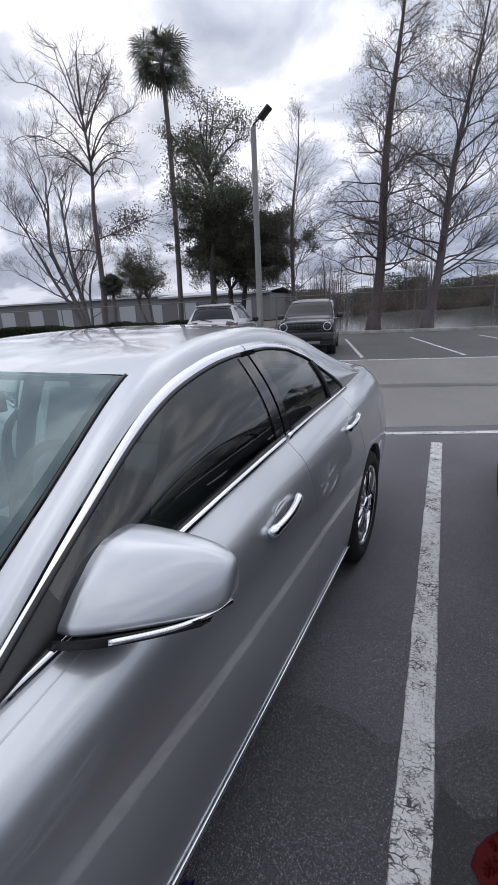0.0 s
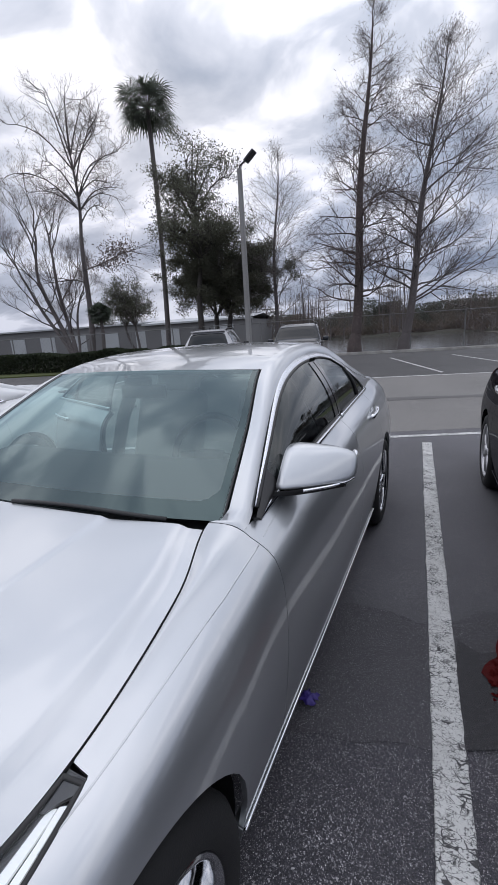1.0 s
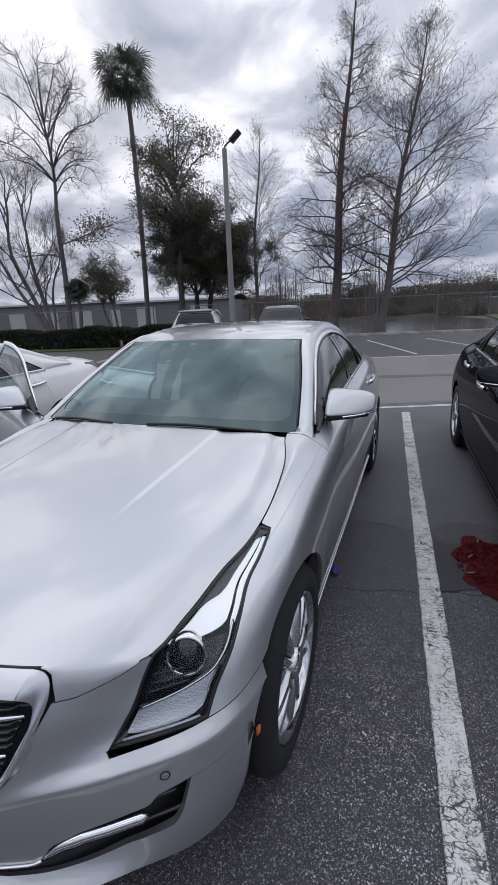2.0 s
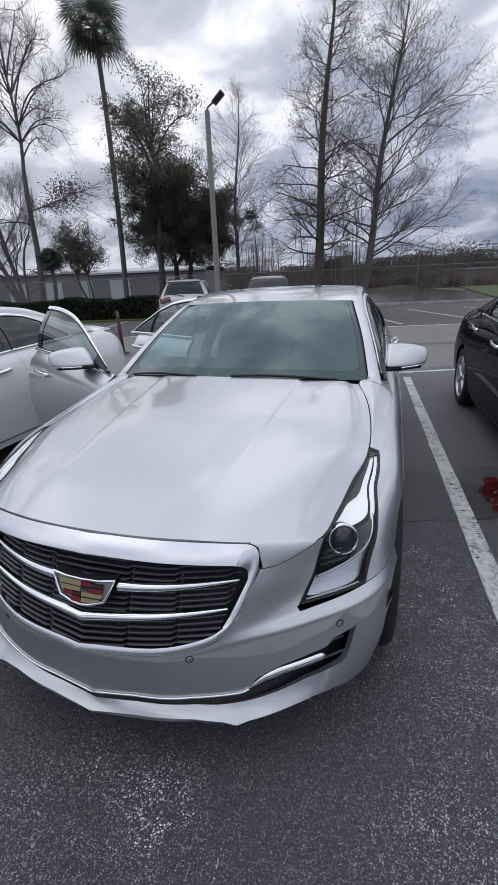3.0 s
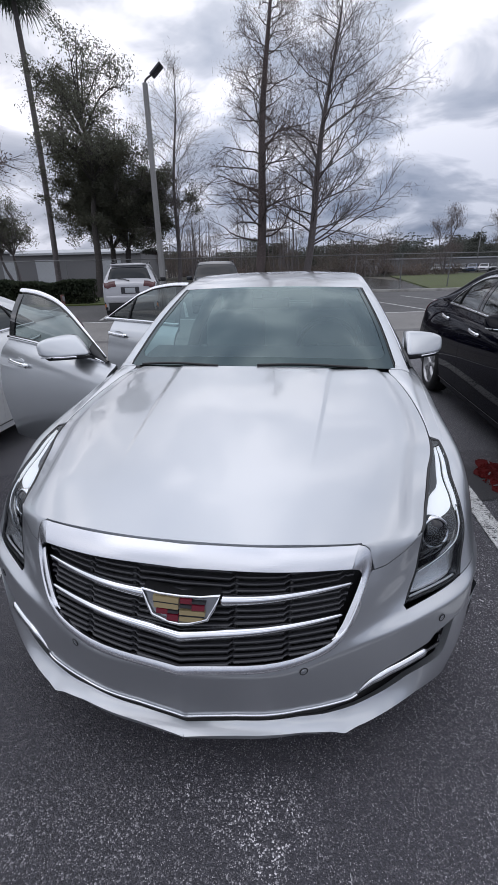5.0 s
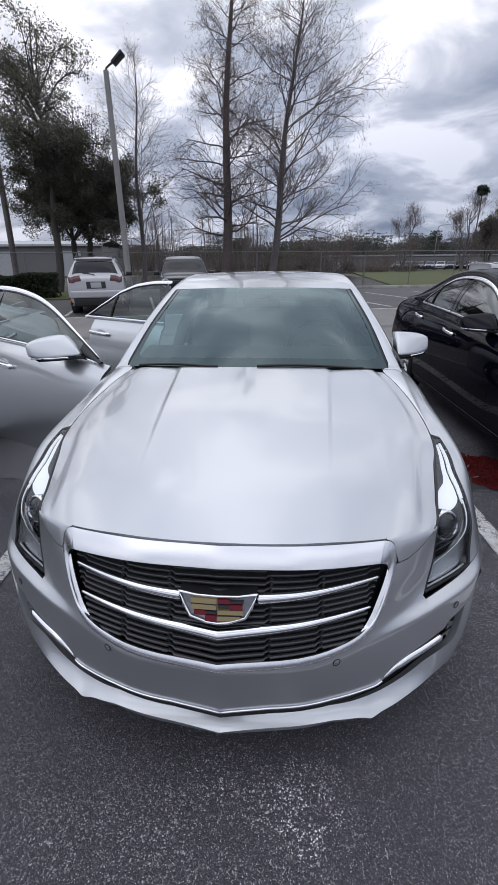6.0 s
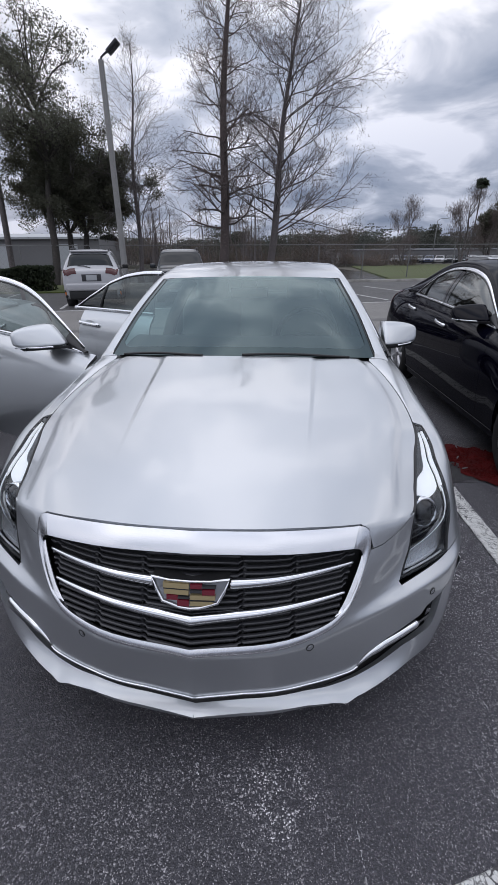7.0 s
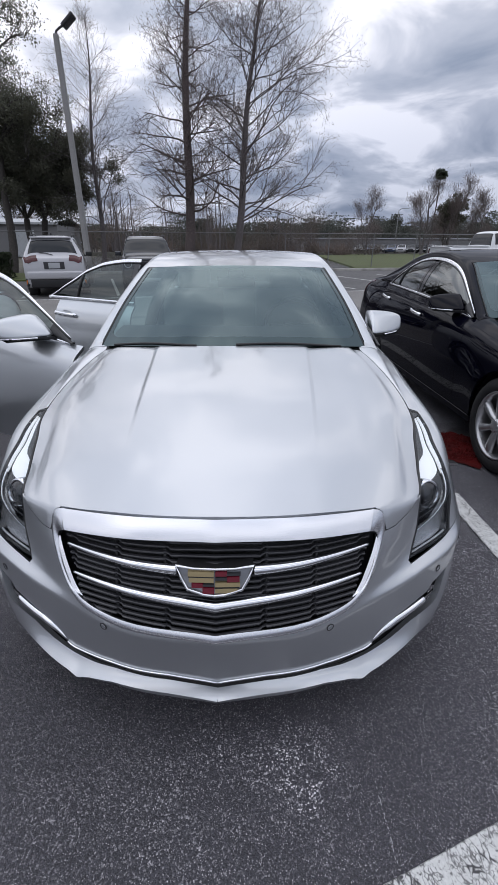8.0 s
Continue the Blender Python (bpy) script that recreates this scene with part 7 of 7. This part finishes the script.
car, body, surf = lofted_car("grey_suv", "dark grey boxy crossover parked nose towards the lane", GREY_PAINT, pose(-3.15, 13.8, 0, 0, 0, 14), BOXY,
    [("windshield", 3.14, 3.90, 6.9, 10), ("rear_window", 7.1, 7.85, 7.2, 10), ("side_window", 3.75, 4.95, 5.5, 6.9), ("side_window", 5.08, 6.6, 5.5, 6.9)],
    [], [(7.4, 8.4, 3.8, 4.9, RED_LENS, "tail_lamp", "red square tail lamp")], 0.98)
car_wheels(car, body, 0.87, (0.82, 3.40), 0.35)
wing_mirrors(body, 0.90, 1.62, 1.14, GREY_PAINT)
face = part("grille", box((1.02, 0.05, 0.16), (0, -0.005, 0.87), 0.03), BLACK, body, "black slotted grille")
for k in range(7):
    part("slot", box((0.052, 0.02, 0.11), ((k - 3) * 0.118, -0.032, 0.87), 0.012), GLOSS_BLACK, face)
for s in (-1, 1):
    eye = lathe([(-0.05, 0.125), (0.015, 0.122), (0.02, 0.108), (0.006, 0.098), (0.010, 0.0005)], 28)
    bmesh.ops.transform(eye, matrix=pose(s * 0.655, 0.015, 0.87, 0, 0, -90), verts=eye.verts)
    lamp = part("headlight", eye, LAMP_WHITE, body, "round clear headlight")
    hole = lathe([(0.012, 0.075), (0.022, 0.062), (0.024, 0.0005)], 20)
    bmesh.ops.transform(hole, matrix=pose(s * 0.655, 0.015, 0.87, 0, 0, -90), verts=hole.verts)
    part("bulb_cover", hole, DARK_METAL, lamp)
    fog = lathe([(-0.02, 0.06), (0.01, 0.058), (0.012, 0.0005)], 16)
    bmesh.ops.transform(fog, matrix=pose(s * 0.62, -0.055, 0.54, 0, 0, -90), verts=fog.verts)
    part("fog_lamp", fog, LAMP_WHITE, body)
    part("roof_bar", tube([(s * 0.63, 1.95, 1.64), (s * 0.645, 2.2, 1.72), (s * 0.645, 3.6, 1.72), (s * 0.63, 3.9, 1.65)], 0.02, 6), BLACK, body)
part("bumper", box((1.66, 0.18, 0.24), (0, 0.02, 0.58), 0.06, segments=3), DARK_METAL, body, "dark plastic bumper")
part("lower_grille", box((1.0, 0.03, 0.10), (0, -0.075, 0.56), 0.02), BLACK, body)
part("skid_plate", box((0.9, 0.12, 0.10), (0, 0.05, 0.40), 0.03), STEEL, body)
TRUCK = [(0.0, 0.88, 0.50, 1.14, 0.78, 1.18), (0.06, 0.95, 0.44, 1.26, 0.84, 1.30), (0.7, 0.98, 0.42, 1.30, 0.86, 1.36), (1.45, 0.99, 0.42, 1.32, 0.86, 1.40),
         (2.05, 0.99, 0.42, 1.34, 0.70, 1.98), (2.8, 0.99, 0.42, 1.35, 0.71, 2.07), (3.55, 0.99, 0.42, 1.35, 0.70, 2.03), (3.72, 0.99, 0.42, 1.36, 0.86, 1.42), (3.85, 0.99, 0.42, 1.36, 0.90, 1.41), (5.72, 0.99, 0.44, 1.36, 0.90, 1.41), (5.80, 0.95, 0.50, 1.30, 0.88, 1.36)]
car, body, surf = lofted_car("white_pickup", "white crew-cab pickup parked at the far kerb", WHITE_PAINT, pose(14.4, 22.0, 0, 0, 0, 100) @ Matrix.Diagonal((0.96, 0.95, 0.95, 1)), TRUCK,
    [("windshield", 3.14, 3.90, 6.9, 10), ("rear_window", 6.1, 6.85, 7.2, 10), ("side_window", 3.75, 4.85, 5.5, 6.9), ("side_window", 4.97, 5.95, 5.5, 6.9)],
    [(0.6, 1.6, 3.4, 4.5, LAMP_WHITE, "headlight", "clear headlight")], [(9.55, 9.97, 3.2, 4.6, RED_LENS, "tail_lamp", "red tail lamp")])
car_wheels(car, body, 0.97, (1.05, 4.55), 0.40)
wing_mirrors(body, 0.98, 1.95, 1.46, BLACK)
part("bed_liner", box((1.62, 1.78, 0.03), (0, 4.80, 1.437), 0.01), BLACK, body, "dark bed opening")
part("rear_bumper", box((1.8, 0.16, 0.2), (0, 5.84, 0.56), 0.04), CHROME, body, "chrome bumper")
for s in (-1, 1):
    part("bed_rail", box((0.10, 1.86, 0.05), (s * 0.88, 4.80, 1.44), 0.02), WHITE_PAINT, body)
    part("door_handle", box((0.03, 0.18, 0.04), (s * 0.99, 3.0, 1.20), 0.01), CHROME, body)
far = [GREY_PAINT, BLUE_PAINT, GREY_PAINT, BLUE_PAINT, PEARL_PAINT, GREY_PAINT, BLACK_PAINT, PEARL_PAINT]
for k, mat in enumerate(far):
    block_car("parked_car", "small distant parked car beyond the lawn", mat, pose(19.6 + 2.05 * k, 84 + 0.4 * k, 0, 0, 0, -24), (4.4, 1.8, 1.45), 0.26, 0.86, "far row of cars")


# ---- small things on the ground ----
POST_RED = material("faded_red_paint", (0.10, 0.035, 0.03), 0.8, stain=0.5, stain_scale=4, tint=(0.08, 0.06, 0.05))
post = thing("marker_post", "weathered reddish-brown marker post standing near the hedge", "post", pose(-5.12, 7.97, 0))
part("stem", tube([(0, 0, 0.03), (-0.01, 0, 0.5), (-0.03, 0.01, 0.98)], [0.05, 0.042, 0.032], 10), POST_RED, post)
foot = lathe([(0.0, 0.0005), (0.0, 0.15), (0.03, 0.14), (0.05, 0.06), (0.052, 0.0005)], 20)
bmesh.ops.rotate(foot, matrix=Matrix.Rotation(radians(-90), 3, "Y"), verts=foot.verts)
part("foot", foot, BLACK, post, "black rubber foot")
part("card", box((0.05, 0.012, 0.10), (0.03, -0.04, 0.90), 0.003), WALL_WHITE, post, "small white card")

RED_PULP = material("red_mulch", (0.085, 0.004, 0.004), 0.7, spec=0.15, stain=0.5, stain_scale=9, tint=(0.05, 0.01, 0.01), bump=0.6, bump_scale=60)
BLUE_CLOTH = material("blue_violet_plastic", (0.05, 0.03, 0.22), 0.5)
rng = random.Random(5)
bm = bmesh.new()
ring = []
for k in range(40):
    a = k * math.tau / 40
    r = 1 + 0.16 * math.sin(3 * a + 1) + 0.12 * math.sin(7 * a) + rng.uniform(-0.07, 0.07)
    ring.append(bm.verts.new((1.69 + 0.22 * r * math.cos(a), 2.17 + 0.30 * r * math.sin(a), 0.011)))
f = bm.faces.new(ring)
if f.normal.z < 0:
    bmesh.ops.reverse_faces(bm, faces=[f])
# a darker band along the seam, round the spill and beneath the black car
DARK_ASPHALT = asphalt("dark_asphalt", (0.026, 0.025, 0.029), (0.5, 0.5, 0.52), 0.5, 0.2, 0.5, 250.0)
flat_poly("damp_patch", [(x, seam(x) + 0.02 + 0.015 * math.sin(x * 17)) for x in steps(1.33, 3.3, 30)] + [(x, seam(x) + 0.56 + 0.05 * math.sin(x * 7) + 0.03 * math.sin(x * 29)) for x in steps(3.3, 1.37, 40)], 0.007, DARK_ASPHALT, "darker band of asphalt round the spill", "stain", 0.001)
spill = tagged(part("red_spill", bm, RED_PULP, smooth=False), "dark red spill of crumbs on the asphalt", "spill")
v, fc = [], []
for _ in range(500):
    a, r = rng.uniform(0, math.tau), math.sqrt(rng.random())
    c = Vector((1.69 + 0.21 * r * math.cos(a), 2.17 + 0.28 * r * math.sin(a), 0.013))
    s = rng.uniform(0.004, 0.014)
    b0 = rng.uniform(0, math.tau)
    i = len(v)
    v += [c + Vector((s * math.cos(b0), s * math.sin(b0), 0)), c + Vector((s * math.cos(b0 + 2.1), s * math.sin(b0 + 2.1), 0)), c + Vector((s * math.cos(b0 + 4.2), s * math.sin(b0 + 4.2), 0)), c + Vector((0, 0, s * 0.8))]
    fc += [(i, i + 1, i + 3), (i + 1, i + 2, i + 3), (i + 2, i, i + 3)]
me = bpy.data.meshes.new("crumb_litter")
me.from_pydata(v, [], fc)
me.materials.append(RED_PULP)
o = new("crumb_litter", me)
o.parent = spill
o["kind"] = "stuff"
for x, y, a in ((1.545, 2.04, 20), (1.56, 2.22, 60), (1.62, 2.42, 80)):
    tagged(part("white_scrap", box((0.045, 0.009, 0.004), (x, y, 0.020), 0.001, turn=Matrix.Rotation(radians(a), 3, "Z")), WALL_WHITE), "small white scrap lying in the red spill", "scrap", "scraps")
bm = bmesh.new()
rng = random.Random(21)
rows = []
for a in steps(0, 1, 9):
    rows.append([Vector((0.825 + 0.036 * (a - 0.5) * 2 + rng.gauss(0, 0.006), 1.84 + 0.03 * (b - 0.5) * 2 + rng.gauss(0, 0.006), 0.012 + 0.022 * math.sin(math.pi * a) * math.sin(math.pi * b) + rng.uniform(0, 0.016))) for b in steps(0, 1, 7)])
grid(rows, bm=bm)
tagged(part("crumpled_wrapper", bm, BLUE_CLOTH), "crumpled blue-violet plastic wrapper on the asphalt", "wrapper")


# ---- far side: a long low building and a street lamp ----
shed((46, 116, 0), (74, 14, 2.6), 0.3, "long low pale building beyond the far cars", 6)


def street_lamp(at, height):
    t = thing("street_lamp", "tall thin grey street lamp far beyond the lawn", "street lamp", pose(*at))
    part("pole", tube([(0, 0, -0.1), (0, 0, height * 0.5), (0, 0, height)], [0.12, 0.10, 0.07], 8), FENCE, t)
    part("arm", tube([(0, 0, height - 0.05), (0.5, 0, height + 0.25), (1.5, 0, height + 0.35)], 0.05, 6), FENCE, t)
    part("lamp_head", box((0.8, 0.3, 0.12), (1.7, 0, height + 0.34), 0.04), FAR_ROOF, t)
    return t


street_lamp((31.0, 100, 0), 8.0)
